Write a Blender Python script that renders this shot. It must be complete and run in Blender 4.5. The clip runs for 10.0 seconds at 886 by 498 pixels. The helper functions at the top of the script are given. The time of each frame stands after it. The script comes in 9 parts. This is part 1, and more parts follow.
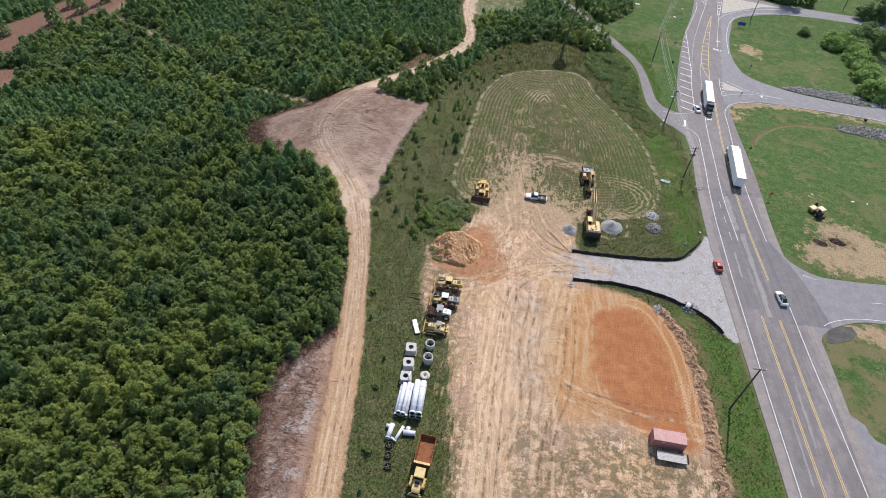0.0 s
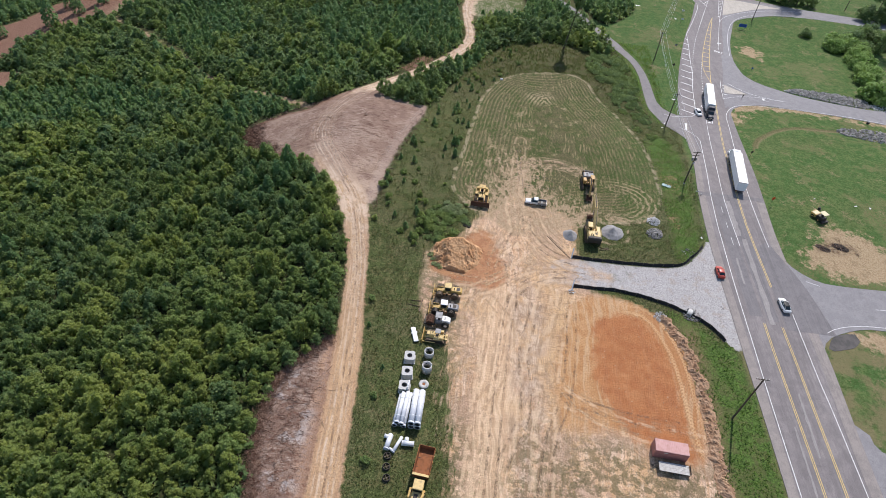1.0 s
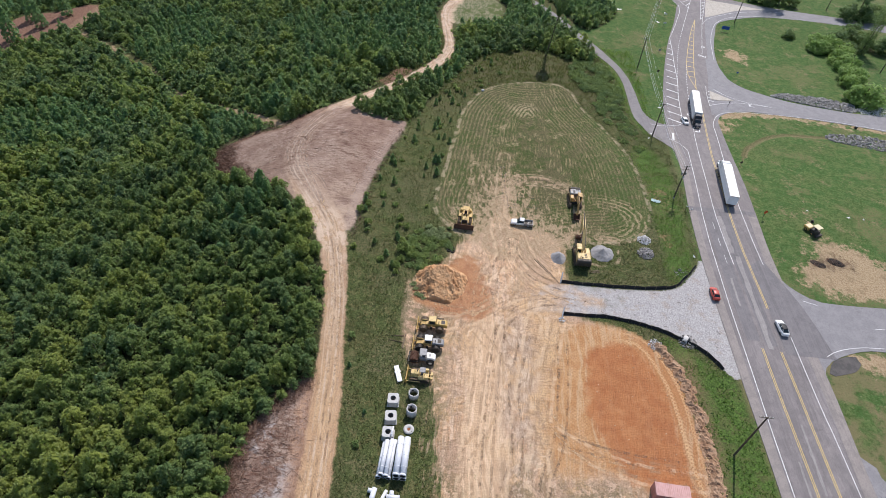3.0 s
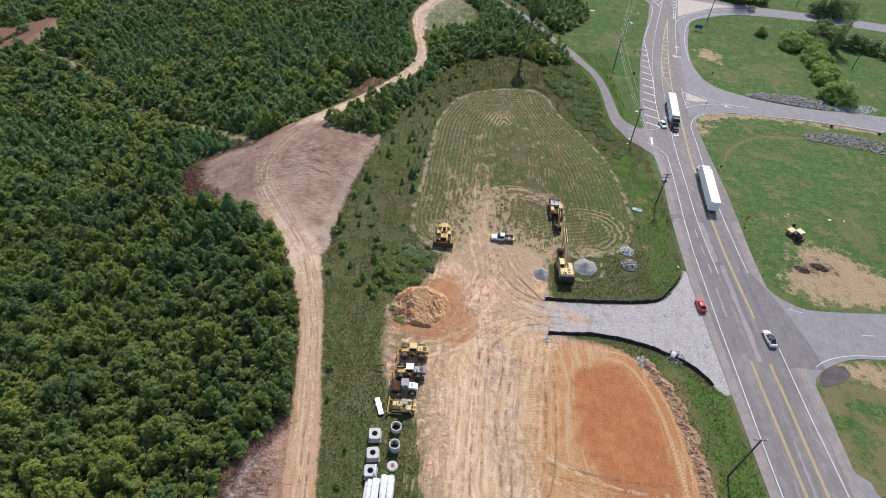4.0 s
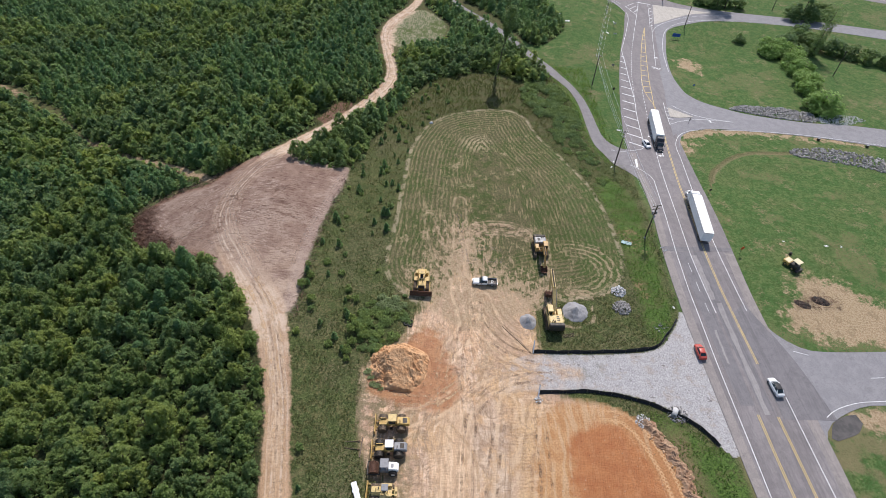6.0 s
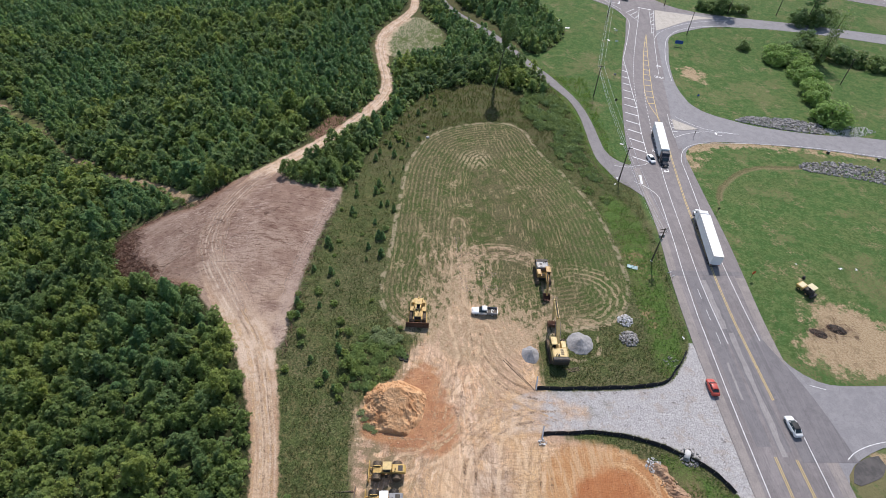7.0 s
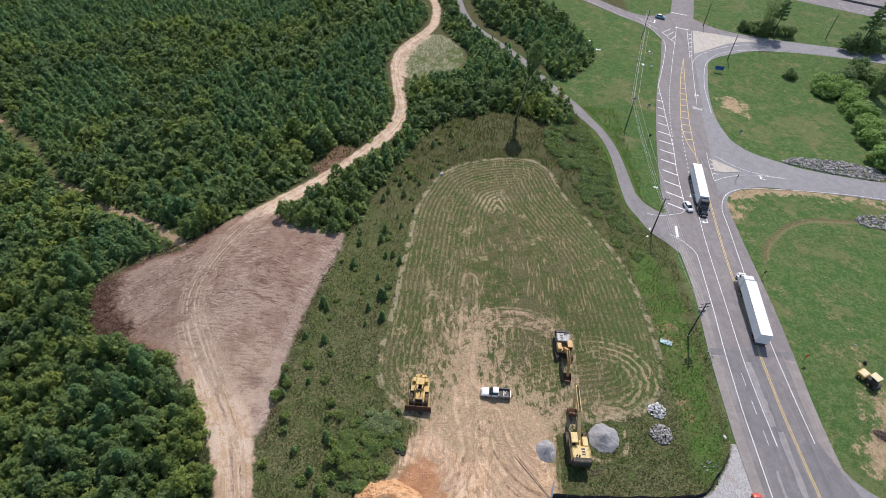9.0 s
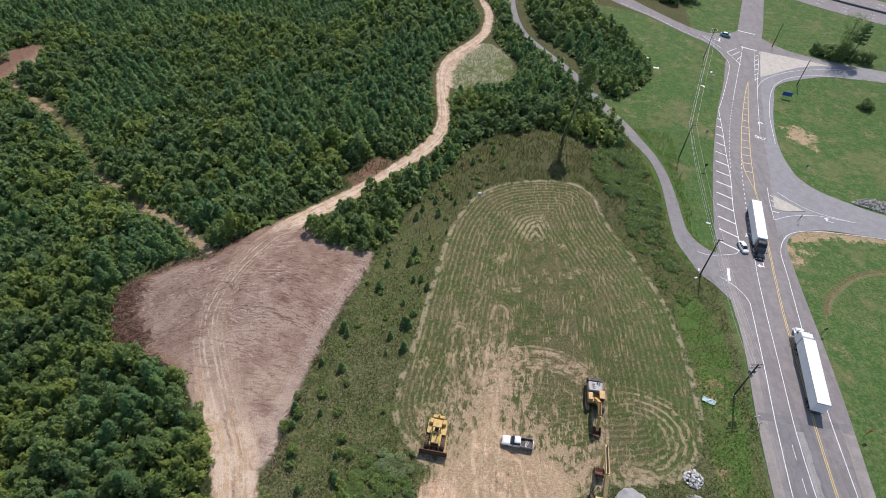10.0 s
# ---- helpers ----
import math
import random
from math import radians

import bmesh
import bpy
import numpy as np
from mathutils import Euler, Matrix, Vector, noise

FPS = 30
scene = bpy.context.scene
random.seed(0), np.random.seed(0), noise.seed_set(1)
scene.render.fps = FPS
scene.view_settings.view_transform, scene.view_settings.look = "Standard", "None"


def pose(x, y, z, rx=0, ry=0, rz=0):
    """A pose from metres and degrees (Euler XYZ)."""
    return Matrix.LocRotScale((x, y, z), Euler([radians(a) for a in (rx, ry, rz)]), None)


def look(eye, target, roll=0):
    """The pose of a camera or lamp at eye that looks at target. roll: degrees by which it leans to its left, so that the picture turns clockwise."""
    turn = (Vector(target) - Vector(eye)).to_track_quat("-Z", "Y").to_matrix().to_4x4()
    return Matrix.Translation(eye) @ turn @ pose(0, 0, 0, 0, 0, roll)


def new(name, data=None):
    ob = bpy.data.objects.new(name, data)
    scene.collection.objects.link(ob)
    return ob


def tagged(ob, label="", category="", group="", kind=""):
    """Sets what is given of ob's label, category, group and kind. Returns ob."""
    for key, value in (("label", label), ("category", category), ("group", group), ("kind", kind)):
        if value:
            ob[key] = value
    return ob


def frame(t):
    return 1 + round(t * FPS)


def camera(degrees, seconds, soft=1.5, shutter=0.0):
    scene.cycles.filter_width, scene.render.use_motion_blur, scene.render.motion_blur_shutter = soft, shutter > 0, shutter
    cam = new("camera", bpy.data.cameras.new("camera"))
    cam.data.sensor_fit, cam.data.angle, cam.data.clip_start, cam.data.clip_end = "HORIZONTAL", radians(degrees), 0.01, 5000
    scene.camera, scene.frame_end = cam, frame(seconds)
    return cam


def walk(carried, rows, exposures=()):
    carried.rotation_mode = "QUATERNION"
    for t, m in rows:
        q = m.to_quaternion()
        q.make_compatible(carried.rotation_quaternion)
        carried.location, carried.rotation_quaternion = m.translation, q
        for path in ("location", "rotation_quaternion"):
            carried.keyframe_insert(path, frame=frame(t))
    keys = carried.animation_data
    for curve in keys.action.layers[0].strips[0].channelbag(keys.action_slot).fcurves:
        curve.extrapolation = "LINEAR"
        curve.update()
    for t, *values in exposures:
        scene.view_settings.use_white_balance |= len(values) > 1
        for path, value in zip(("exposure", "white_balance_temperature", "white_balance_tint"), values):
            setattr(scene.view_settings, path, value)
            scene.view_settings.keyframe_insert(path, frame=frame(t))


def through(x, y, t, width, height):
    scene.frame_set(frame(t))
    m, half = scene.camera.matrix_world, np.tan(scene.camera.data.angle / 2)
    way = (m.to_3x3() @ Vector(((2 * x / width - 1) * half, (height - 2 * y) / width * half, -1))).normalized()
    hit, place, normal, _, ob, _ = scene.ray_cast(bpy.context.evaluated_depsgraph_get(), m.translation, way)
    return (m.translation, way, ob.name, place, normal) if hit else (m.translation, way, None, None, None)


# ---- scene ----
cam = camera(75.9, 10.0, 0.5)
METRES, EYE, TILT, LEAN, TURN = 76.07, 100.0, 0.0, 0.0, 4.3
ROWS = [
    (0.0, 0.0, 0.0, 0.0, 3.02, -44.43, -3.08),
    (0.5, -0.0003, 0.0101, 0.0006, 2.98, -44.44, -3.09),
    (1.0, -0.0002, 0.0282, 0.0011, 2.99, -44.46, -3.11),
    (1.5, -0.0, 0.0528, 0.0015, 2.94, -44.49, -3.1),
    (2.0, 0.0003, 0.0827, 0.0021, 2.86, -44.51, -3.09),
    (2.5, 0.0019, 0.1176, 0.0028, 2.14, -44.5, -3.05),
    (4.0, 0.016, 0.2484, 0.0107, -1.86, -44.5, -2.71),
    (4.5, 0.0183, 0.2967, 0.0129, -3.05, -44.49, -2.68),
    (5.0, 0.0222, 0.3485, 0.014, -3.97, -44.48, -2.65),
    (5.5, 0.0263, 0.4034, 0.0149, -4.52, -44.48, -2.67),
    (7.0, 0.0439, 0.5847, 0.0148, -5.21, -44.6, -2.59),
    (7.5, 0.0531, 0.6512, 0.0139, -5.3, -44.67, -2.59),
    (8.0, 0.0649, 0.7203, 0.0125, -5.4, -44.71, -2.58),
    (8.5, 0.0772, 0.7917, 0.0114, -4.44, -44.83, -2.65),
    (9.0, 0.0899, 0.8642, 0.0097, -2.5, -44.96, -2.75),
    (9.5, 0.1026, 0.9399, 0.0092, 0.92, -45.24, -2.87),
    (10.0, 0.113, 0.9916, 0.0073, 3.2, -45.4, -2.9),
]
walk(cam, [(t, pose(0, 0, EYE, TILT, LEAN, TURN) @ pose(METRES * x, METRES * y, METRES * z, 90 + pitch, roll, yaw)) for t, x, y, z, yaw, pitch, roll in ROWS])

# ---- world, sun ----
SUN_FROM = Vector((0.17, 0.62, 0.766)).normalized()
world = bpy.data.worlds.new("sky")
scene.world = world
world.use_nodes = True
wn = world.node_tree.nodes
sky = wn.new("ShaderNodeTexSky")
sky.sky_type, sky.sun_disc = "NISHITA", False
sky.sun_elevation, sky.sun_rotation = radians(50), math.atan2(0.17, 0.62)
wn["Background"].inputs["Strength"].default_value = 0.145
world.node_tree.links.new(sky.outputs["Color"], wn["Background"].inputs["Color"])
sun = new("sun", bpy.data.lights.new("sun", "SUN"))
sun.data.energy, sun.data.angle, sun.data.color = 4.45, radians(0.53), (1.0, 0.94, 0.915)
sun.matrix_world = look(SUN_FROM * 400, (0, 0, 0))
scene.view_settings.exposure = 0.0

# ---- material helpers ----


class Nodes:
    """A short way to write node trees."""

    def __init__(self, name):
        self.mat = bpy.data.materials.new(name)
        self.mat.use_nodes = True
        self.t = self.mat.node_tree
        self.bsdf = self.t.nodes["Principled BSDF"]
        self.pos = self.t.nodes.new("ShaderNodeNewGeometry").outputs["Position"]

    def put(self, value, socket):
        if isinstance(value, bpy.types.NodeSocket):
            self.t.links.new(value, socket)
        elif isinstance(value, tuple) and len(value) == 3 and socket.type == "RGBA":
            socket.default_value = (*value, 1)
        else:
            socket.default_value = value

    def noise(self, scale, detail=4.0, rough=0.55, vec=None, color=False):
        n = self.t.nodes.new("ShaderNodeTexNoise")
        n.inputs["Scale"].default_value, n.inputs["Detail"].default_value, n.inputs["Roughness"].default_value = scale, detail, rough
        self.t.links.new(vec or self.pos, n.inputs["Vector"])
        return n.outputs["Color" if color else "Fac"]

    def voronoi(self, scale, vec=None, out="Distance"):
        n = self.t.nodes.new("ShaderNodeTexVoronoi")
        n.inputs["Scale"].default_value = scale
        self.t.links.new(vec or self.pos, n.inputs["Vector"])
        return n.outputs[out]

    def wave(self, scale, vec=None, direction="X", distortion=2.0, detail=2.0):
        n = self.t.nodes.new("ShaderNodeTexWave")
        n.bands_direction = direction
        n.inputs["Scale"].default_value, n.inputs["Distortion"].default_value, n.inputs["Detail"].default_value = scale, distortion, detail
        self.t.links.new(vec or self.pos, n.inputs["Vector"])
        return n.outputs["Fac"]

    def mapping(self, scale=(1, 1, 1), rot=0.0, vec=None):
        n = self.t.nodes.new("ShaderNodeMapping")
        n.inputs["Scale"].default_value, n.inputs["Rotation"].default_value = scale, (0, 0, radians(rot))
        self.t.links.new(vec or self.pos, n.inputs["Vector"])
        return n.outputs["Vector"]

    def math(self, op, a, b=0.0, c=0.0):
        n = self.t.nodes.new("ShaderNodeMath")
        n.operation = op
        for v, s in zip((a, b, c), n.inputs):
            self.put(v, s)
        return n.outputs[0]

    def span(self, v, a, b, lo=0.0, hi=1.0, smooth=True):
        n = self.t.nodes.new("ShaderNodeMapRange")
        n.interpolation_type = "SMOOTHSTEP" if smooth else "LINEAR"
        for x, k in ((v, "Value"), (a, "From Min"), (b, "From Max"), (lo, "To Min"), (hi, "To Max")):
            self.put(x, n.inputs[k])
        return n.outputs["Result"]

    def mix(self, fac, a, b):
        n = self.t.nodes.new("ShaderNodeMix")
        n.data_type = "RGBA"
        self.put(fac, n.inputs[0]), self.put(a, n.inputs[6]), self.put(b, n.inputs[7])
        return n.outputs[2]

    def attr(self, name):
        n = self.t.nodes.new("ShaderNodeAttribute")
        n.attribute_name = name
        x = self.t.nodes.new("ShaderNodeSeparateXYZ")
        self.t.links.new(n.outputs["Vector"], x.inputs[0])
        return x.outputs

    def value(self, name):
        n = self.t.nodes.new("ShaderNodeAttribute")
        n.attribute_name = name
        return n.outputs["Fac"]

    def local(self):
        return self.t.nodes.new("ShaderNodeTexCoord").outputs["Object"]

    def per_object(self):
        return self.t.nodes.new("ShaderNodeObjectInfo").outputs["Random"]

    def per_island(self):
        return self.t.nodes.new("ShaderNodeNewGeometry").outputs["Random Per Island"]

    def bump(self, height, strength=0.5, distance=0.1):
        n = self.t.nodes.new("ShaderNodeBump")
        n.inputs["Strength"].default_value, n.inputs["Distance"].default_value = strength, distance
        self.t.links.new(height, n.inputs["Height"])
        self.t.links.new(n.outputs[0], self.bsdf.inputs["Normal"])

    def done(self, color, rough=0.9, metal=0.0, spec=0.3):
        self.put(color, self.bsdf.inputs["Base Color"])
        self.put(rough, self.bsdf.inputs["Roughness"])
        self.put(metal, self.bsdf.inputs["Metallic"])
        self.bsdf.inputs["Specular IOR Level"].default_value = spec
        return self.mat


def plain(name, color, rough=0.5, metal=0.0, wear=None, amount=0.35, spec=0.4, scale=2.5):
    """Paint, metal or rubber with grime of two sizes and a slight relief."""
    n = Nodes(name)
    v = n.local()
    wear = wear or tuple(c * 0.45 + 0.03 for c in color)
    g = n.math("MULTIPLY", n.span(n.noise(scale, 5, 0.6, v), 0.42, 0.72), amount)
    c = n.mix(g, color, wear)
    c = n.mix(n.span(n.noise(scale * 9, 3, 0.6, v), 0.5, 0.8, 0, 0.25 * amount), c, tuple(x * 0.5 for x in color))
    n.bump(n.noise(scale * 14, 2, 0.5, v), 0.12, 0.02)
    return n.done(c, n.span(n.noise(scale * 2, 3, 0.5, v), 0.3, 0.7, rough * 0.8, min(1, rough * 1.25)), metal, spec)


# ---- the lie of the land ----


def ss(a, b, v):
    t = np.clip((v - a) / (b - a), 0, 1)
    return t * t * (3 - 2 * t)


def terrain(x, y):
    x, y = np.asarray(x, float), np.asarray(y, float)
    hill = 5.8 * np.exp(-(((x + 42) / 25.3) ** 2)) * np.exp(-(((y - 126) / np.where(y > 126, 73.7, 47.4)) ** 2))
    fall = 1.68 * np.log1p(np.exp(np.clip((-47.4 - x) / 8.4, -30, 30)))
    west = -np.minimum(fall, 12 + 10 * (1 - np.exp(-np.maximum(fall - 12, 0) / 10)))
    far = -3.15 * ss(147, 205, y) - 4.2 * ss(63, 116, x) * ss(189, 284, y)
    road = 1.26 * ss(37, 63, x) * (1 - ss(126, 174, y))
    return hill + west + far + road


def ground_z(x, y):
    return float(terrain(x, y))


def curve(points, per=8):
    """A Catmull-Rom line through a few points."""
    p = np.array(points, float)
    p = np.vstack([2 * p[0] - p[1], p, 2 * p[-1] - p[-2]])
    out = []
    for i in range(1, len(p) - 2):
        for k in range(per):
            t = k / per
            out.append(0.5 * (2 * p[i] + (p[i + 1] - p[i - 1]) * t + (2 * p[i - 1] - 5 * p[i] + 4 * p[i + 1] - p[i + 2]) * t**2
                              + (3 * p[i] - p[i - 1] - 3 * p[i + 1] + p[i + 2]) * t**3))
    out.append(p[-2])
    return np.array(out)


def along(line, n):
    """n points at even steps along a line."""
    d = np.r_[0, np.cumsum(np.linalg.norm(np.diff(line, axis=0), axis=1))]
    s = np.linspace(0, d[-1], n)
    return np.column_stack([np.interp(s, d, line[:, k]) for k in range(line.shape[1])])


def to_line(x, y, line):
    """The distance to a line, and the share of the way along it."""
    best, share = np.full(x.shape, 1e9), np.zeros(x.shape)
    n = len(line) - 1
    for i in range(n):
        a, b = line[i][:2], line[i + 1][:2]
        d = b - a
        t = np.clip(((x - a[0]) * d[0] + (y - a[1]) * d[1]) / (d @ d + 1e-9), 0, 1)
        q = np.hypot(x - a[0] - t * d[0], y - a[1] - t * d[1])
        near = q < best
        best, share = np.where(near, q, best), np.where(near, (i + t) / n, share)
    return best, share


def inside(x, y, poly):
    """Signed distance to the edge of a plot, positive inside."""
    p = np.array(poly, float)
    d, _ = to_line(x, y, np.vstack([p, p[:1]]))
    c = np.zeros(x.shape, bool)
    for a, b in zip(p, np.roll(p, -1, 0)):
        c ^= ((a[1] > y) != (b[1] > y)) & (x < (b[0] - a[0]) * (y - a[1]) / (b[1] - a[1] + 1e-12) + a[0])
    return np.where(c, d, -d)


LOT = curve([(-12, 101), (-11.5, 89), (-9, 80), (-3.2, 74), (-2, 60), (0, 51), (1.2, 40), (1.6, 0), (49, 0), (49, 48), (49.4, 61), (49.4, 70), (48.4, 80),
             (45, 89), (38, 94), (30, 95.8), (30, 97.6), (34, 99.5), (34, 104), (27, 106.2), (26, 112), (26, 118), (23.6, 122.5), (20, 125), (15.5, 127), (12.8, 129.5), (11, 132), (10.6, 138), (10.2, 142), (9.8, 138), (9.2, 132), (7.6, 127), (3.2, 122), (-1, 116), (-4, 110)], 4)
RED = curve([(24.4, 92.8), (31, 95.6), (39, 94.2), (45.4, 90), (48.4, 82), (49.2, 71.4), (48.4, 57), (41, 56.6), (33, 59.6), (27, 59.4), (21.2, 59.6), (19.6, 66.8), (20.6, 78.6), (22.4, 88.4)], 4)
ORANGE = curve([(29.2, 86.6), (32.5, 89.2), (39.7, 89.6), (43.4, 82.3), (44.8, 75), (45.4, 64), (46.4, 55.6), (42.4, 57.2), (34.2, 59.6), (32.2, 63.6), (28.4, 71), (28.4, 78.4)], 3)
SPILL = curve([(-11, 96), (-9, 104), (-4, 107), (0, 112), (4, 112), (7, 104), (9, 97), (5, 92), (-4, 93)], 3)
MOWN = curve([(-2, 120.8), (-7.4, 126.8), (-8.6, 134), (-7, 146), (-5.6, 165), (-4, 184), (-0.6, 196), (3, 203), (10.2, 208.3), (20, 211.6), (28.4, 211.8), (34.4, 207.4),
              (37.8, 195), (44, 180.5), (48, 169), (50, 157), (50.9, 145), (50.9, 137), (49.9, 131.5), (47.6, 127.4), (44, 124.4), (39, 122.8), (31, 121), (22, 116), (10, 112)], 4)
CLEARED = curve([(-44, 122), (-50.6, 129.5), (-62.4, 134.5), (-69.5, 138), (-75.5, 144), (-77.5, 152), (-75, 157.5), (-67.5, 161.5), (-60.5, 162.5), (-55, 168.5), (-50, 174), (-44, 178), (-36, 172.5), (-28, 170), (-23, 169.6), (-21.6, 168.6),
                 (-22.2, 160.7), (-24.4, 149.4), (-26.1, 138.4), (-27.2, 125), (-28, 114), (-34, 113)], 4)
BRUSH = curve([(-31, 5), (-31.8, 30), (-33.5, 40.8), (-36, 47.6), (-36.6, 58), (-35.4, 63), (-31.4, 67.7), (-27.4, 73), (-25.2, 68), (-24.4, 55), (-23.4, 40), (-22, 5)], 4)
TRACK = curve([(-19, 0), (-20.4, 37), (-21.4, 48), (-22.3, 58.4), (-23.7, 70.5), (-25, 80), (-26.8, 92), (-29.2, 102), (-33, 113.5), (-38, 121.5), (-44, 131), (-50.1, 143), (-50.2, 155.8),
               (-47.4, 167), (-42.5, 177.2), (-34.9, 188.2), (-26.2, 202.2), (-18.2, 216.2), (-13.6, 227), (-12.7, 238.5), (-15, 252), (-17.2, 269), (-14.8, 283), (-7.9, 296.5),
               (-4.3, 307.9), (-4.2, 324.9), (-8, 340), (-16, 380)], 4)
TRACK_HALF = [3.0, 3.0, 2.9, 2.8, 3.0, 2.5, 2.35, 2.8, 3.8, 4.0, 3.6, 3.4, 3.4, 3.4, 2.8, 2.3, 2.0, 2.2, 2.5, 2.1, 2.1, 2.1, 2.3, 2.1, 1.9, 1.7, 1.7, 1.7]
STRAW = curve([(-18, 262), (-12, 284), (-3.4, 297), (7.4, 285.4), (7.1, 269.7), (-3.8, 263), (-11.5, 258)], 4)
GAP = curve([(-190, 262), (-180, 252), (-168.4, 246.8), (-152.4, 235.4), (-137.5, 224), (-118.8, 205.5), (-105.7, 196.4), (-93.2, 187.4), (-79.4, 179.6), (-67.3, 170.3), (-60, 164)], 4)
GRAVEL = curve([(16, 96.5), (24.2, 97.2), (36.5, 97.8), (44.3, 96.2), (50.4, 93.3), (55.4, 89.6), (57.4, 85.6), (60.5, 83), (63, 90), (63, 112), (60.5, 118.5), (58.8, 115.5), (55.6, 111.2),
                (50.8, 107.4), (37.4, 106.5), (24.6, 106.3), (18, 104)], 3)
CLEARCUT = curve([(-250, 222), (-228, 212), (-213, 209), (-213, 222), (-212, 232), (-206, 241), (-199, 251), (-195, 262), (-189, 272), (-192, 286), (-201, 292), (-212, 280), (-225, 275), (-229, 258), (-234, 243), (-250, 232)], 3)
CLEARCUT_2 = curve([(-214, 196), (-206, 200), (-198, 202), (-193, 192), (-192, 182), (-204, 178)], 3)
RED_BANK = curve([(-36.5, 198), (-33, 206), (-30, 212), (-25, 212.5), (-25, 207), (-29, 200), (-32, 195)], 3)
FOREST_W = curve([(-420, -60), (-30, -60), (-31, 20), (-32.3, 35.8), (-35.6, 47.6), (-36, 58), (-34.8, 62.5), (-31, 67.2), (-27.2, 72.5), (-27.2, 82), (-28.8, 92), (-31.5, 101), (-36.4, 112),
                  (-42.8, 124), (-50.6, 130), (-62.4, 135), (-70, 138.6), (-76.5, 146), (-78.4, 153), (-76, 159), (-68, 163), (-60.5, 164), (-54.6, 170), (-48.6, 176.4), (-39.6, 187.4), (-32, 199), (-23.6, 212),
                  (-17.5, 222), (-15.6, 236), (-18.5, 252), (-21, 268), (-18, 286), (-10.5, 300), (-7.5, 312), (-9, 327), (-13, 342), (-24, 480), (-420, 480)], 3)
FOREST_N = curve([(-40, 174.5), (-33.4, 186), (-25, 199.6), (-16.4, 213), (-11.2, 226.4), (-10.6, 239), (-12.4, 250), (-9.5, 258), (-3, 261), (8, 267), (9.5, 285), (0, 299), (-1.6, 324), (-6, 342),
                  (-12, 380), (1, 380), (3.5, 342), (7, 319), (12, 303), (23, 290), (29, 278), (40, 256), (46.5, 244), (48.5, 237), (44, 232), (36, 233), (26, 238), (14, 236), (3, 230),
                  (-5, 218), (-12, 200), (-17, 184), (-19, 173), (-22, 169.4), (-33, 168.8)], 3)
FOREST_NE = curve([(8, 380), (10.5, 340), (14, 321), (18.5, 307), (29, 295), (36, 281), (43, 266), (49, 266), (56, 274), (62, 287), (61, 300), (52, 322), (42, 345), (30, 380)], 3)
ROAD_L = curve([(60.4, -40), (60.9, 50), (60.7, 85), (60.6, 110), (60.9, 124), (62, 140), (64.4, 160), (65.6, 180), (67.6, 200), (72.9, 228), (80.8, 260), (89.5, 288), (97, 315), (107, 340), (119, 380), (137, 440)], 8)
ROAD_R = curve([(78.9, -40), (78.4, 50), (79.4, 85), (79.2, 110), (79.4, 125), (80.6, 140), (82.4, 160), (84, 178), (86.2, 200), (89.4, 220), (93.6, 240), (97.2, 255), (101.6, 275), (106.6, 297), (113.6, 325),
                (122, 352), (131.5, 387), (147, 440)], 8)


def forest_depth(x, y):
    w = np.maximum(np.maximum(inside(x, y, FOREST_W), inside(x, y, FOREST_N)), inside(x, y, FOREST_NE))
    w = np.minimum(w, -np.maximum(inside(x, y, CLEARCUT), inside(x, y, CLEARCUT_2)))
    g, s = to_line(x, y, GAP)
    return np.minimum(np.minimum(w, g - 1.2 - 1.2 * np.exp(-(((s - 0.26) / 0.12) ** 2)) - 0.7 * np.sin(s * 37)), -inside(x, y, RED_BANK))


TRAILS = [curve(t, 5) for t in (
    [(34, 101), (24, 101.5), (17, 104), (12.5, 110), (10, 118), (9, 128), (10, 145), (10.4, 158)], [(30, 100), (20, 100), (13, 97), (8, 90), (6, 75), (5, 55), (4, 10)],
    [(27, 104), (20, 108), (16.5, 115), (15, 122)], [(18, 95), (16, 80), (14, 60), (13, 10)], [(23, 94), (20, 78), (18, 58), (17, 10)], [(16, 70), (24, 65), (34, 61.5), (48, 60)],
    [(14, 104), (9, 97), (2, 92), (-2, 91)], [(6, 106), (10, 112), (12, 124), (5, 134), (2, 150)])]
LOOPS = [curve(t, 5) for t in (
    [(10.4, 120), (10.2, 134.4), (11.2, 142), (13.6, 146.4), (18, 147.9), (23, 147.7), (27.4, 145.8), (30.4, 143)], [(12.1, 134.7), (12.9, 141.6), (15, 144.4), (19, 145.5), (24, 144.8), (28, 143)],
    [(30.6, 114), (31, 126), (31.6, 142)], [(29, 124), (23, 119), (17, 112), (14, 104)], [(33, 112), (40, 112.5), (42.6, 117), (41, 122.6), (36, 124.4)])]
EAST_DITCH = curve([(124, 190.5), (117, 190), (112.8, 189.9), (107.3, 189.5), (100.7, 186.7), (95, 182.2), (90.2, 177.2), (87.3, 171.5)], 5)


def beside(x, y, lines):
    """Signed offset from the nearest of some lines."""
    best, off = np.full(x.shape, 1e9), np.full(x.shape, 50.0)
    for line in lines:
        for p, q in zip(line, line[1:]):
            v = q - p
            t = np.clip(((x - p[0]) * v[0] + (y - p[1]) * v[1]) / (v @ v), 0, 1)
            h = np.hypot(x - p[0] - t * v[0], y - p[1] - t * v[1])
            s = np.sign(v[0] * (y - p[1]) - v[1] * (x - p[0]))
            off, best = np.where(h < best, s * h, off), np.minimum(best, h)
    return off


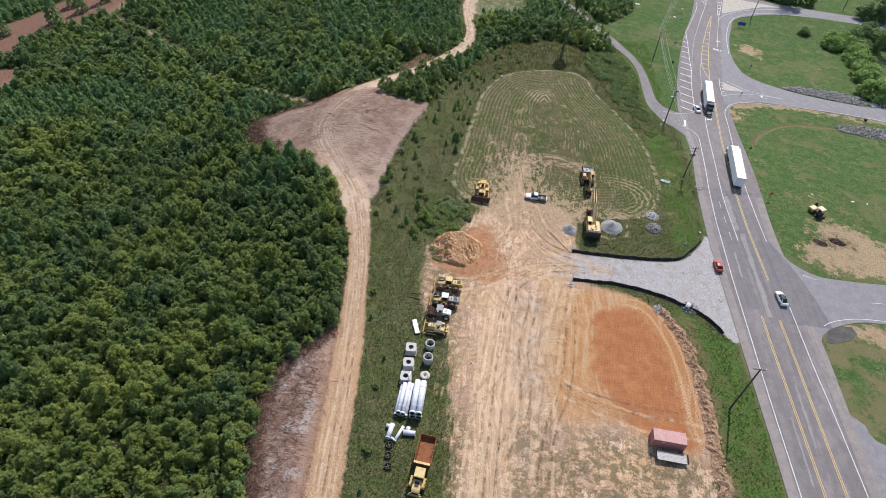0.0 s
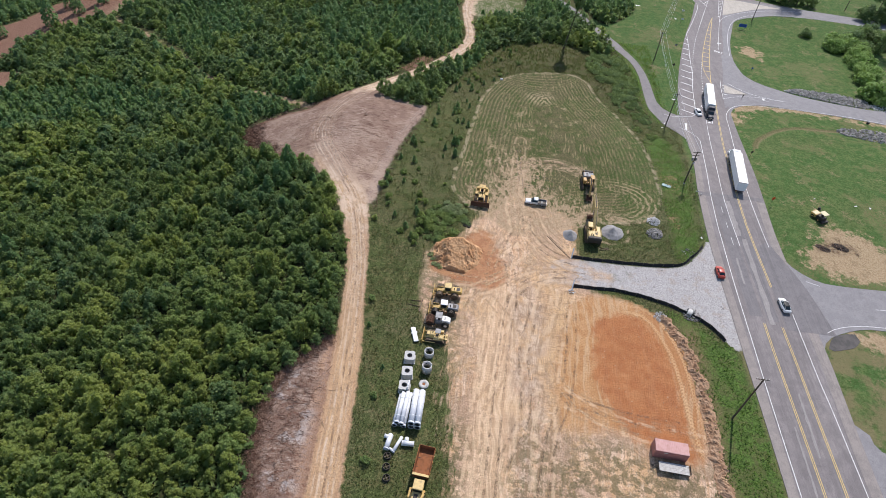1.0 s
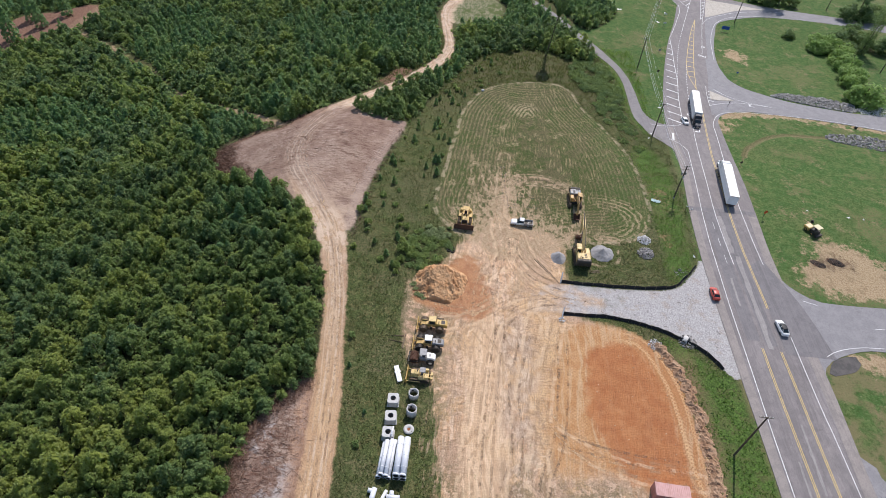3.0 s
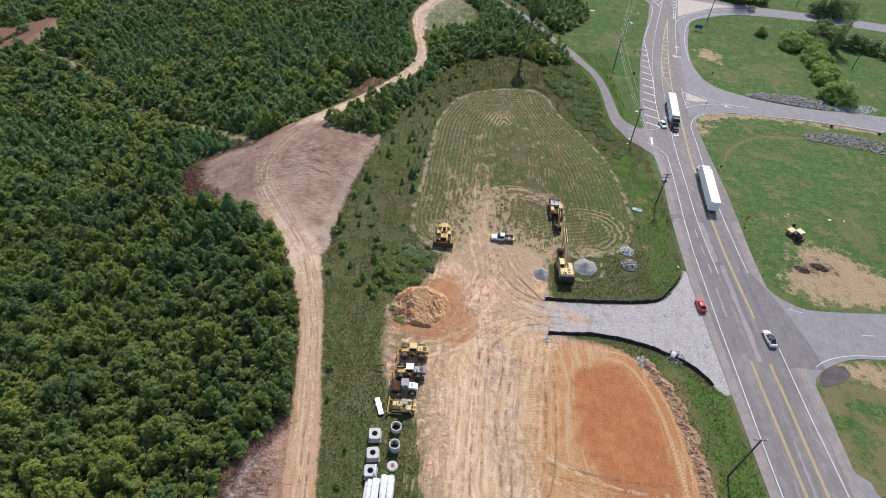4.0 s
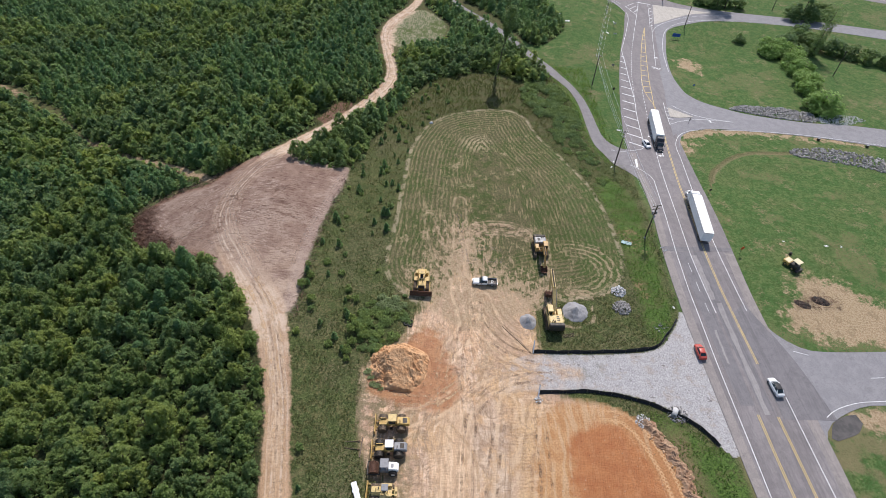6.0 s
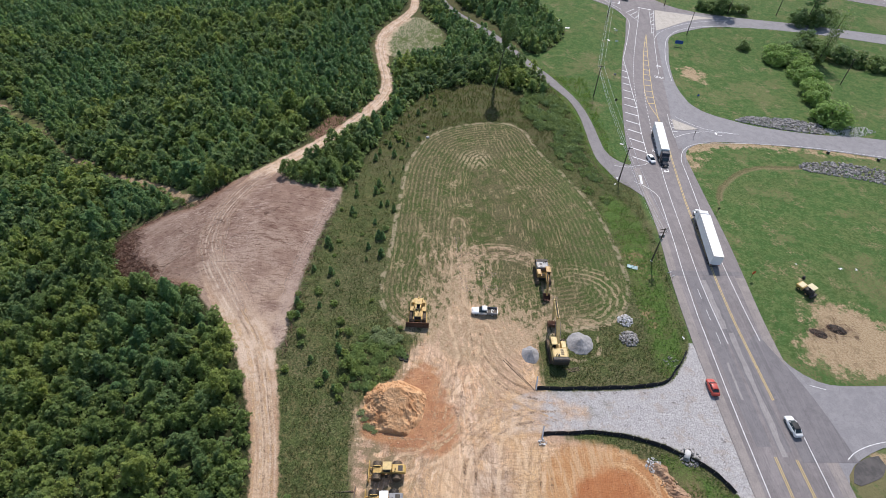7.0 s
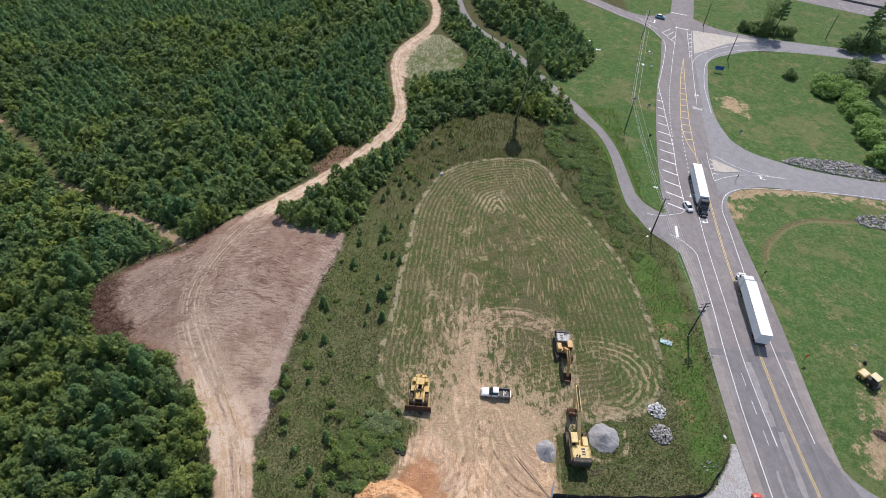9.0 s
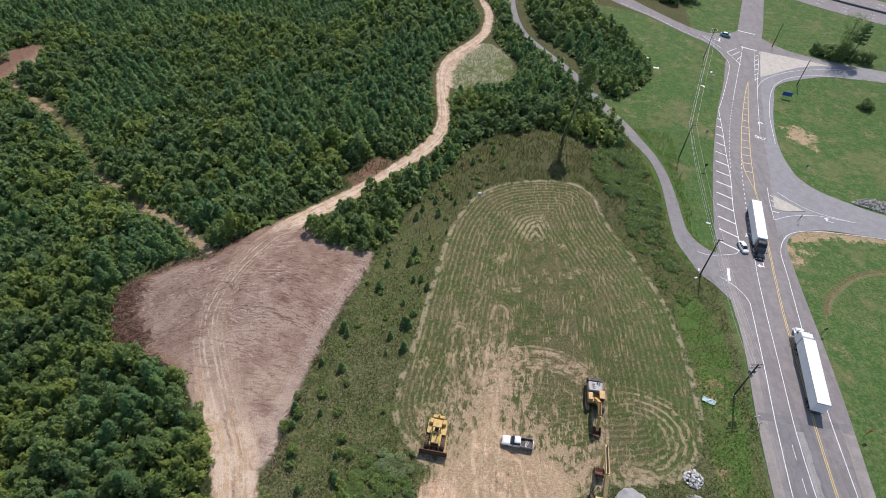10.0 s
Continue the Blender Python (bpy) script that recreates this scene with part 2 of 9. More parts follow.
def plots(x, y):
    """The kinds of ground at x, y: signed distances to their edges."""
    d, s = to_line(x, y, TRACK)
    half = np.interp(s, np.linspace(0, 1, len(TRACK_HALF)), TRACK_HALF)
    east = np.minimum(inside(x, y, [(60, -80), (400, -80), (400, 420), (90, 420), (84, 300), (66, 200), (60, 120)]), 20)
    verge = inside(x, y, curve([(30, 350), (40, 318), (46, 296), (44, 276), (40, 268), (44, 257), (50.5, 243), (55.4, 226), (57.4, 205), (59, 191), (68, 196), (80, 250), (95, 305), (90, 322), (60, 345)], 3))
    bare = np.maximum(inside(x, y, curve([(90, 128), (97, 131), (104, 128), (112, 121), (130, 117), (130, 110), (95, 110), (86, 113), (84, 118), (89, 122)], 3)),
                      inside(x, y, curve([(87, 203), (96, 206), (118, 205.5), (150, 199.5), (149, 196), (116, 201), (96, 200), (90, 193)], 3)))
    bare = np.maximum(bare, inside(x, y, curve([(88, 132), (92.6, 142), (96.6, 160), (99, 164), (103, 157), (98.6, 145), (96, 131)], 3)) - 4.2)
    bare = np.maximum(bare, inside(x, y, curve([(104, 262), (111, 266), (115, 258), (112, 249), (106, 254)], 3)))
    bare = np.maximum(bare, inside(x, y, curve([(84, 91), (90, 93.5), (130, 94), (130, 88), (92, 88)], 3)))
    lush = np.maximum(inside(x, y, curve([(51.5, 112), (51.8, 130), (52, 150), (51, 165), (55, 172), (60, 160), (59.5, 142), (58, 118), (54, 109)], 3)),
                      inside(x, y, curve([(47, 92), (52, 90), (56, 84), (60, 80), (60.3, 20), (50.5, 20), (51, 60), (51, 78)], 3)))
    lush = np.maximum(lush, 3.6 - to_line(x, y, curve([(60, 184), (57.8, 196), (57.4, 208), (56.6, 218), (53.4, 234), (47.7, 245), (42, 255.5)], 4))[0])
    bare = np.maximum(bare, inside(x, y, curve([(84.5, 186), (85.5, 196), (89, 197), (88, 188)], 3)))
    return {
        "plots_a": (inside(x, y, LOT), inside(x, y, RED), inside(x, y, MOWN)),
        "plots_b": (half - d, d, np.maximum(inside(x, y, CLEARED), inside(x, y, BRUSH))),
        "plots_c": (inside(x, y, STRAW), np.maximum(east, verge), inside(x, y, GRAVEL)),
        "plots_d": (forest_depth(x, y), bare, inside(x, y, ORANGE)),
        "plots_f": (np.abs(beside(x, y, TRAILS)), beside(x, y, [TRACK]), beside(x, y, [ORANGE])),
        "plots_g": (np.abs(beside(x, y, LOOPS)), beside(x, y, [EAST_DITCH]), 0 * x),
        "plots_e": (inside(x, y, SPILL), lush, np.maximum(np.maximum(inside(x, y, CLEARCUT), inside(x, y, CLEARCUT_2)), np.maximum(1.8 - to_line(x, y, GAP)[0], inside(x, y, RED_BANK)))),
    }


# ---- ground materials ----


def earth_material(name, kinds):
    """Bare and grown-over land; kinds: what this sheet of it carries."""
    n = Nodes(name)
    a, b, c, d, e, f, g = (n.attr("plots_" + k) for k in "abcdefg")
    xyz = n.t.nodes.new("ShaderNodeSeparateXYZ")
    n.t.links.new(n.pos, xyz.inputs[0])
    px, py = xyz.outputs[0], xyz.outputs[1]
    big, mid, fine = n.noise(0.05, 4, 0.6), n.noise(0.4, 6, 0.68), n.noise(2.4, 6, 0.72)
    grit = n.noise(9.0, 4, 0.75)

    def mul(u, v):
        return n.math("MULTIPLY", u, v)

    def spot(k, at, width=0.1, top=1.0):
        return n.span(k, at - width / 2, at + width / 2, 0, top)

    def mask(sdf, amp=2.0, soft=0.8, off=0.0, k=mid):
        return n.span(n.math("ADD", sdf, mul(n.math("SUBTRACT", k, 0.5), amp)), off - soft / 2, off + soft / 2)

    def near(v, at, width):
        return n.span(n.math("ABSOLUTE", n.math("SUBTRACT", v, at)), width * 0.35, width, 1, 0)

    # rough weeds
    weeds = n.mix(spot(mid, 0.5, 0.12), (0.084, 0.104, 0.034), (0.142, 0.124, 0.055))
    weeds = n.mix(spot(big, 0.53, 0.12, 0.6), weeds, (0.165, 0.135, 0.08))
    weeds = n.mix(spot(fine, 0.5, 0.08, 0.9), weeds, (0.036, 0.05, 0.017))
    weeds = n.mix(spot(n.noise(4.2, 4, 0.7), 0.55, 0.07, 0.7), weeds, (0.18, 0.20, 0.085))
    weeds = n.mix(spot(n.noise(1.1, 5, 0.7), 0.53, 0.1, 0.5), weeds, (0.042, 0.058, 0.02))
    weeds = n.mix(mul(n.span(py, 165, 215), spot(mid, 0.46, 0.2, 0.7)), weeds, (0.085, 0.075, 0.036))
    # lawn
    tufts = n.noise(1.2, 6, 0.78)
    lawn = n.mix(spot(mid, 0.5, 0.14), (0.062, 0.125, 0.036), (0.10, 0.15, 0.05))
    lawn = n.mix(spot(n.noise(0.07, 5, 0.65), 0.54, 0.1, 0.3), lawn, (0.135, 0.142, 0.06))
    lawn = n.mix(spot(tufts, 0.54, 0.08, 0.6), lawn, (0.042, 0.082, 0.02))
    lawn = n.mix(spot(tufts, 0.43, -0.06, 0.5), lawn, (0.15, 0.19, 0.075))
    lawn = n.mix(mul(spot(big, 0.57, 0.06), spot(fine, 0.52, 0.08, 0.8)), lawn, (0.24, 0.18, 0.105))
    lawn = n.mix(mul(spot(n.noise(0.16, 6, 0.75), 0.58, 0.06), spot(n.noise(1.8, 5, 0.75), 0.5, 0.08, 0.7)), lawn, (0.27, 0.205, 0.125))
    lawn = n.mix(spot(fine, 0.55, 0.08, 0.5), lawn, (0.05, 0.085, 0.02))
    lawn = n.mix(spot(n.noise(2.6, 4, 0.8), 0.66, 0.04, 0.8), lawn, (0.30, 0.25, 0.16))
    lawn = n.mix(mul(n.span(py, 98, 88), spot(n.noise(0.12, 5, 0.65), 0.47, 0.12, 0.75)), lawn, (0.20, 0.165, 0.09))
    col = n.mix(mask(c[1], 3.0, 2.0), weeds, lawn) if "lawn" in kinds else weeds
    lush = n.mix(spot(fine, 0.5, 0.14), (0.095, 0.17, 0.036), (0.05, 0.088, 0.022))
    lush = n.mix(spot(n.noise(0.3, 5, 0.7), 0.52, 0.1, 0.55), lush, (0.12, 0.115, 0.05))
    lush = n.mix(mul(n.span(n.math("ADD", px, mul(n.noise(0.2, 5, 0.7), 6.0)), 53.5, 56.5, 1, 0), n.span(py, 92, 84)), lush, n.mix(spot(fine, 0.5, 0.2), (0.15, 0.125, 0.06), (0.24, 0.17, 0.10)))
    lush = n.mix(mul(spot(big, 0.6, 0.06), spot(n.noise(0.9, 6, 0.75), 0.52, 0.08, 0.8)), lush, (0.34, 0.23, 0.13))
    if "lush" in kinds:
        col = n.mix(mul(mask(e[1], 4.0, 2.5), 0.85), col, lush)
    # mown field: swathes of dry cut grass that follow its edge
    swath = n.t.nodes.new("ShaderNodeCombineXYZ")
    n.t.links.new(n.math("ADD", a[2], mul(n.noise(0.3, 4, 0.6), 1.0)), swath.inputs[0])
    rows = n.wave(0.25, swath.outputs[0], "X", 0.0, 0.0)
    lines = n.noise(1.7, 7, 0.78, n.mapping((1.0, 0.12, 1), 3))
    mown = n.mix(spot(mid, 0.5, 0.12), (0.064, 0.092, 0.027), (0.108, 0.106, 0.045))
    mown = n.mix(mul(spot(n.noise(0.1, 4, 0.6), 0.5, 0.14), 0.6), mown, (0.155, 0.125, 0.075))
    mown = n.mix(spot(fine, 0.51, 0.08, 0.8), mown, (0.045, 0.056, 0.02))
    reach = n.span(n.math("ADD", a[2], mul(n.noise(0.06, 3, 0.6), 14.0)), 17.0, 30.0, 1.0, 0.08)
    hay = mul(mul(spot(n.math("ADD", rows, mul(n.math("SUBTRACT", n.noise(0.7, 5, 0.7), 0.5), 1.2)), 0.7, 0.36), spot(n.noise(1.3, 6, 0.78), 0.5, 0.07)), reach)
    mown = n.mix(mul(hay, n.span(py, 165, 185, 0.5, 0.62)), mown, (0.29, 0.235, 0.135))
    mown = n.mix(mul(mul(n.span(rows, 0.4, 0.1), reach), spot(n.noise(0.5, 5, 0.7), 0.46, 0.1, 0.6)), mown, (0.058, 0.088, 0.024))
    hay2 = mul(spot(lines, 0.56, 0.06), spot(n.noise(0.17, 4, 0.65), 0.5, 0.1))
    mown = n.mix(mul(hay2, 0.75), mown, (0.32, 0.25, 0.145))
    hub = n.t.nodes.new("ShaderNodeVectorMath")
    hub.operation = "DISTANCE"
    n.t.links.new(n.pos, hub.inputs[0])
    hub.inputs[1].default_value = (17.0, 190.0, 0.0)
    mown = n.mix(mul(mul(n.span(hub.outputs["Value"], 3.0, 8.0, 0.85, 0.0), spot(n.noise(1.4, 6, 0.75), 0.48, 0.08)), spot(rows, 0.3, 0.3)), mown, (0.38, 0.31, 0.195))
    mown = n.mix(mul(spot(n.noise(0.16, 5, 0.7), 0.62, 0.05), spot(n.noise(1.5, 6, 0.75), 0.5, 0.08, 0.8)), mown, (0.35, 0.275, 0.17))
    mown = n.mix(spot(n.noise(2.9, 5, 0.8), 0.58, 0.05, 0.55), mown, (0.25, 0.205, 0.12))
    mown = n.mix(mul(n.span(px, 36, 44), spot(n.noise(0.3, 5, 0.7), 0.47, 0.12, 0.55)), mown, (0.062, 0.105, 0.028))
    if "mown" in kinds:
        col = n.mix(mask(a[2], 1.6, 0.7), col, mown)
    edge = mul(near(a[2], 0.0, 0.9), spot(mid, 0.5, 0.1))
    if "mown" in kinds:
        col = n.mix(mul(edge, 0.7), col, (0.36, 0.30, 0.20))
    # forest floor under the crowns, the gap shade put into its dark greens
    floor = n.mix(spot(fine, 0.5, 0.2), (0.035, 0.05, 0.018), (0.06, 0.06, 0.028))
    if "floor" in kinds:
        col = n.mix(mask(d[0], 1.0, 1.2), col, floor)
    # graded lot
    def warped(scale, amount):
        w = n.t.nodes.new("ShaderNodeVectorMath")
        w.operation = "MULTIPLY_ADD"
        n.t.links.new(n.noise(scale, 3, 0.5, None, True), w.inputs[0])
        w.inputs[1].default_value = (amount, amount, 0)
        n.t.links.new(n.pos, w.inputs[2])
        return w.outputs[0]

    drift = warped(0.045, 8.0)
    streak = n.noise(0.8, 5, 0.68, n.mapping((1.0, 0.07, 1), -4, drift))
    thin = n.noise(3.0, 5, 0.7, n.mapping((1.0, 0.06, 1), -5, drift))
    cross = n.noise(1.6, 5, 0.7, n.mapping((0.16, 1.0, 1), 35, warped(0.09, 14.0)))
    blot = n.noise(0.13, 6, 0.7)
    dirt = n.mix(spot(streak, 0.5, 0.12), (0.55, 0.33, 0.19), (0.71, 0.485, 0.315))
    lines2 = n.noise(1.5, 5, 0.72, n.mapping((1.0, 0.035, 1), -4, drift))
    dirt = n.mix(mul(spot(lines2, 0.54, 0.06, 0.8), spot(n.noise(0.11, 4, 0.6), 0.47, 0.12)), dirt, (0.80, 0.61, 0.455))
    dirt = n.mix(mul(spot(lines2, 0.43, -0.06, 0.55), spot(n.noise(0.13, 4, 0.6), 0.5, 0.12)), dirt, (0.40, 0.235, 0.14))
    band = mul(near(n.math("ADD", px, mul(n.math("SUBTRACT", n.noise(0.07, 4, 0.6), 0.5), 24.0)), 19.0, 8.0), n.span(py, 55, 75))
    dirt = n.mix(mul(band, 0.6), dirt, (0.55, 0.355, 0.175))
    dirt = n.mix(mul(spot(blot, 0.51, 0.1), 0.7), dirt, (0.42, 0.285, 0.205))
    strip = n.math("ADD", px, mul(n.math("SUBTRACT", n.noise(0.06, 4, 0.65), 0.5), 9.0))
    inner = n.span(py, 100, 88)
    dusty = mul(mul(near(strip, 13.6, 6.0), inner), spot(n.noise(0.3, 6, 0.75), 0.47, 0.12, 0.8))
    dirt = n.mix(dusty, dirt, n.mix(spot(n.noise(1.1, 6, 0.75, n.mapping((1.0, 0.35, 1), 12, drift)), 0.5, 0.1), (0.60, 0.47, 0.36), (0.40, 0.295, 0.22)))
    lugs = n.wave(0.5, None, "Y", 1.4, 2.0)
    ochre = mul(mul(near(strip, 21.6, 5.0), inner), n.span(py, 56, 64))
    dirt = n.mix(mul(ochre, 0.75), dirt, n.mix(mul(spot(lugs, 0.62, 0.3), spot(n.noise(0.25, 4, 0.6), 0.46, 0.14)), (0.60, 0.40, 0.215), (0.40, 0.235, 0.115)))
    dirt = n.mix(mul(n.span(py, 104, 116), spot(n.noise(0.35, 6, 0.7), 0.48, 0.12, 0.7)), dirt, (0.64, 0.44, 0.30))
    dirt = n.mix(mul(spot(n.noise(0.09, 5, 0.7), 0.55, 0.08), 0.7), dirt, (0.53, 0.335, 0.17))
    dirt = n.mix(mul(spot(thin, 0.56, 0.1, 0.7), spot(n.noise(0.14, 4, 0.6), 0.48, 0.12)), dirt, (0.29, 0.195, 0.12))
    dirt = n.mix(spot(thin, 0.42, 0.08, 0.0), dirt, (0.65, 0.5, 0.35))
    dirt = n.mix(mul(spot(cross, 0.55, 0.05), mul(spot(n.noise(0.1, 4, 0.6), 0.48, 0.08), 0.75)), dirt, (0.27, 0.18, 0.115))
    scrawl = n.noise(1.2, 5, 0.75, n.mapping((1.0, 0.3, 1), 28, warped(0.16, 9.0)))
    dirt = n.mix(mul(spot(scrawl, 0.56, 0.04), mul(spot(n.noise(0.08, 4, 0.6), 0.46, 0.1), 0.75)), dirt, (0.31, 0.215, 0.15))
    dirt = n.mix(mul(spot(scrawl, 0.42, -0.04), mul(spot(n.noise(0.09, 4, 0.6), 0.5, 0.1), 0.6)), dirt, (0.78, 0.60, 0.43))
    dirt = n.mix(mul(spot(n.noise(1.3, 6, 0.75, n.mapping((1.0, 0.4, 1), -10, drift)), 0.57, 0.06, 0.6), spot(n.noise(0.12, 4, 0.6), 0.5, 0.1)), dirt, (0.27, 0.18, 0.115))
    dirt = n.mix(spot(n.noise(4.0, 4, 0.75), 0.58, 0.07, 0.5), dirt, (0.24, 0.145, 0.09))
    dirt = n.mix(spot(n.noise(3.3, 5, 0.75), 0.42, -0.07, 0.5), dirt, (0.72, 0.54, 0.40))
    dirt = n.mix(spot(grit, 0.42, -0.1, 0.4), dirt, (0.66, 0.53, 0.39))
    sprout = mul(n.span(n.math("ADD", py, mul(n.math("SUBTRACT", n.noise(0.1, 4, 0.6), 0.5), 22.0)), 52, 62, 1, 0), spot(n.noise(0.5, 7, 0.78), 0.49, 0.07))
    dirt = n.mix(mul(sprout, 0.8), dirt, n.mix(spot(fine, 0.5, 0.12), (0.10, 0.095, 0.045), (0.20, 0.155, 0.09)))
    scrub = mul(n.span(n.math("ADD", px, mul(n.noise(0.12, 4, 0.6), 9.0)), 0, 8, 1, 0), spot(n.noise(0.6, 6, 0.72), 0.48, 0.08))
    dirt = n.mix(mul(scrub, 0.75), dirt, n.mix(spot(fine, 0.5, 0.12), (0.10, 0.105, 0.045), (0.21, 0.165, 0.10)))
    haul = mul(near(strip, 7.3, 5.2), inner)
    dirt = n.mix(mul(haul, 0.7), dirt, n.mix(spot(lines2, 0.5, 0.08), (0.56, 0.385, 0.245), (0.72, 0.525, 0.35)))
    loop2 = n.math("ABSOLUTE", n.math("SUBTRACT", n.noise(0.11, 2, 0.4, n.mapping((1.0, 0.5, 1), 20)), 0.5))
    rings = mul(spot(n.wave(1.0, n.mapping((1, 1, 1), 30), "X", 9.0, 1.0), 0.7, 0.3), mul(n.span(loop2, 0.0, 0.03, 1, 0), inner))
    dirt = n.mix(mul(rings, 0.5), dirt, (0.33, 0.215, 0.14))
    ragged = n.math("ADD", mul(n.noise(0.3, 7, 0.75), 0.5), mul(n.noise(1.3, 5, 0.7, n.mapping((1.0, 0.12, 1), 4)), 0.5))
    reach = n.math("ADD", n.span(py, 106, 130, 5.0, 24.0), n.span(py, 74, 88, 17.0, 0.0))
    wild = n.math("ADD", a[0], mul(n.math("SUBTRACT", ragged, 0.5), reach))
    if "dirt" in kinds:
        col = n.mix(n.span(wild, -0.9, 1.1), col, dirt)
    # bare patches that thin out into the field
    worn = mul(n.span(a[0], -15.0, -0.5, 0.0, 1.0, False), n.span(py, 104, 112))
    lean = n.math("ADD", n.noise(0.8, 7, 0.75, n.mapping((1.0, 0.45, 1), 3)), mul(worn, 0.17))
    worn = mul(n.span(lean, 0.59, 0.66), n.span(a[2], -1.0, 1.5))
    if "dirt" in kinds:
        col = n.mix(mul(worn, mul(n.span(a[0], -15, -4, 0.5, 0.9), n.span(a[0], -16, -14))), col, n.mix(spot(fine, 0.5, 0.14), (0.45, 0.34, 0.225), (0.31, 0.225, 0.14)))
    # turning marks on the field
    loop = n.math("ADD", n.math("ABSOLUTE", g[0]), mul(n.math("SUBTRACT", n.noise(0.3, 3, 0.5), 0.5), 0.8))
    loop = mul(n.math("MAXIMUM", near(loop, 0.3, 0.6), mul(near(loop, 1.3, 0.45), 0.8)), n.span(n.noise(0.45, 5, 0.7), 0.42, 0.56, 0.1, 0.75))
    if "mown" in kinds:
        col = n.mix(loop, col, n.mix(spot(fine, 0.5, 0.14), (0.49, 0.365, 0.25), (0.33, 0.235, 0.15)))
    bend = n.t.nodes.new("ShaderNodeCombineXYZ")
    dx, dy = mul(n.math("SUBTRACT", px, 37.5), 0.85), n.math("SUBTRACT", py, 131.5)
    far = n.math("SQRT", n.math("ADD", mul(dx, dx), mul(dy, dy)))
    n.t.links.new(n.math("ADD", far, mul(n.noise(0.35, 3, 0.5), 1.4)), bend.inputs[0])
    arcs = mul(spot(n.wave(0.23, bend.outputs[0], "X", 0.0, 0.0), 0.66, 0.4), mul(n.span(far, 4.0, 6.0), n.span(far, 11.5, 10.0)))
    arcs = mul(mul(arcs, spot(n.noise(0.8, 5, 0.7), 0.48, 0.14)), n.span(px, 33, 40))
    if "mown" in kinds:
        col = n.mix(mul(arcs, 0.7), col, (0.40, 0.31, 0.195))
    # red and orange clay
    tread = n.wave(0.55, n.mapping((1, 1, 1), 52), "X", 1.5, 2.0)
    tread2 = n.wave(0.55, n.mapping((1, 1, 1), -46), "X", 1.5, 2.0)
    red = n.mix(spot(mid, 0.5, 0.16), (0.54, 0.315, 0.155), (0.46, 0.235, 0.10))
    red = n.mix(n.span(px, 38, 44), red, (0.46, 0.215, 0.09))
    red = n.mix(mul(n.math("MAXIMUM", spot(tread, 0.7, 0.4), spot(tread2, 0.7, 0.4)), 0.35), red, (0.30, 0.145, 0.062))
    red = n.mix(spot(streak, 0.54, 0.1, 0.6), red, (0.55, 0.39, 0.235))
    red = n.mix(mul(spot(grit, 0.57, 0.1), 0.4), red, (0.27, 0.14, 0.07))
    if "clay" in kinds:
        col = n.mix(mul(mask(a[1], 5.0, 3.0, 0.3, n.noise(0.25, 6, 0.7)), 0.9), col, red)
    orange = n.mix(spot(mid, 0.5, 0.14), (0.41, 0.165, 0.068), (0.35, 0.13, 0.054))
    orange = n.mix(spot(n.noise(0.28, 6, 0.72), 0.56, 0.1, 0.4), orange, (0.48, 0.235, 0.11))
    orange = n.mix(mul(spot(n.math("MAXIMUM", tread, n.wave(0.7, n.mapping((1, 1, 1), 8), "X", 1.5, 2.0)), 0.75, 0.3), spot(n.noise(0.12, 4, 0.6), 0.48, 0.1, 0.35)), orange, (0.29, 0.11, 0.048))
    orange = n.mix(spot(thin, 0.57, 0.08, 0.5), orange, (0.27, 0.10, 0.042))
    orange = n.mix(spot(grit, 0.58, 0.08, 0.4), orange, (0.55, 0.34, 0.19))
    if "clay" in kinds:
        col = n.mix(mul(mask(d[2], 7.0, 2.2, 0.0, n.noise(0.35, 7, 0.75)), 0.9), col, orange)
    lane = mul(n.math("MAXIMUM", near(d[2], -1.1, 0.55), near(d[2], -3.2, 0.55)), mul(n.span(a[1], 0.0, 1.5), n.span(px, 33, 40)))
    chev = n.t.nodes.new("ShaderNodeCombineXYZ")
    n.t.links.new(n.math("ADD", py, n.math("ABSOLUTE", n.math("SUBTRACT", n.math("ABSOLUTE", n.math("ADD", d[2], 2.15)), 1.05))), chev.inputs[0])
    chev = spot(n.wave(0.37, chev.outputs[0], "X", 0.6, 2.0), 0.5, 0.5)
    wide = mul(n.math("MAXIMUM", near(d[2], -1.1, 1.1), near(d[2], -3.2, 1.1)), mul(n.span(a[1], 0.0, 1.5), n.span(px, 33, 40)))
    if "clay" in kinds:
        col = n.mix(mul(mul(wide, chev), 0.6), col, (0.30, 0.145, 0.065))
    if "clay" in kinds:
        col = n.mix(mul(lane, mul(spot(n.math("MAXIMUM", tread, tread2), 0.6, 0.4), 0.75)), col, (0.62, 0.40, 0.215))
    spill = n.mix(spot(mid, 0.5, 0.14), (0.44, 0.225, 0.115), (0.36, 0.165, 0.085))
    spill = n.mix(spot(grit, 0.56, 0.1, 0.5), spill, (0.25, 0.115, 0.055))
    if "clay" in kinds:
        col = n.mix(mul(mask(e[0], 7.0, 2.0, 0.5, n.noise(0.3, 6, 0.7)), 0.88), col, spill)
    # curved wheel marks on the lot and round the gravel heap
    ring = n.t.nodes.new("ShaderNodeVectorMath")
    ring.operation = "DISTANCE"
    n.t.links.new(n.pos, ring.inputs[0])
    ring.inputs[1].default_value = (35.8, 118.4, 1.0)
    hoop = n.math("MAXIMUM", near(n.math("ADD", ring.outputs["Value"], mul(n.noise(0.25, 3, 0.5), 2.5)), 5.9, 0.5), 0.0)
    if "hoop" in kinds:
        col = n.mix(mul(hoop, spot(mid, 0.5, 0.14, 0.7)), col, (0.43, 0.33, 0.22))
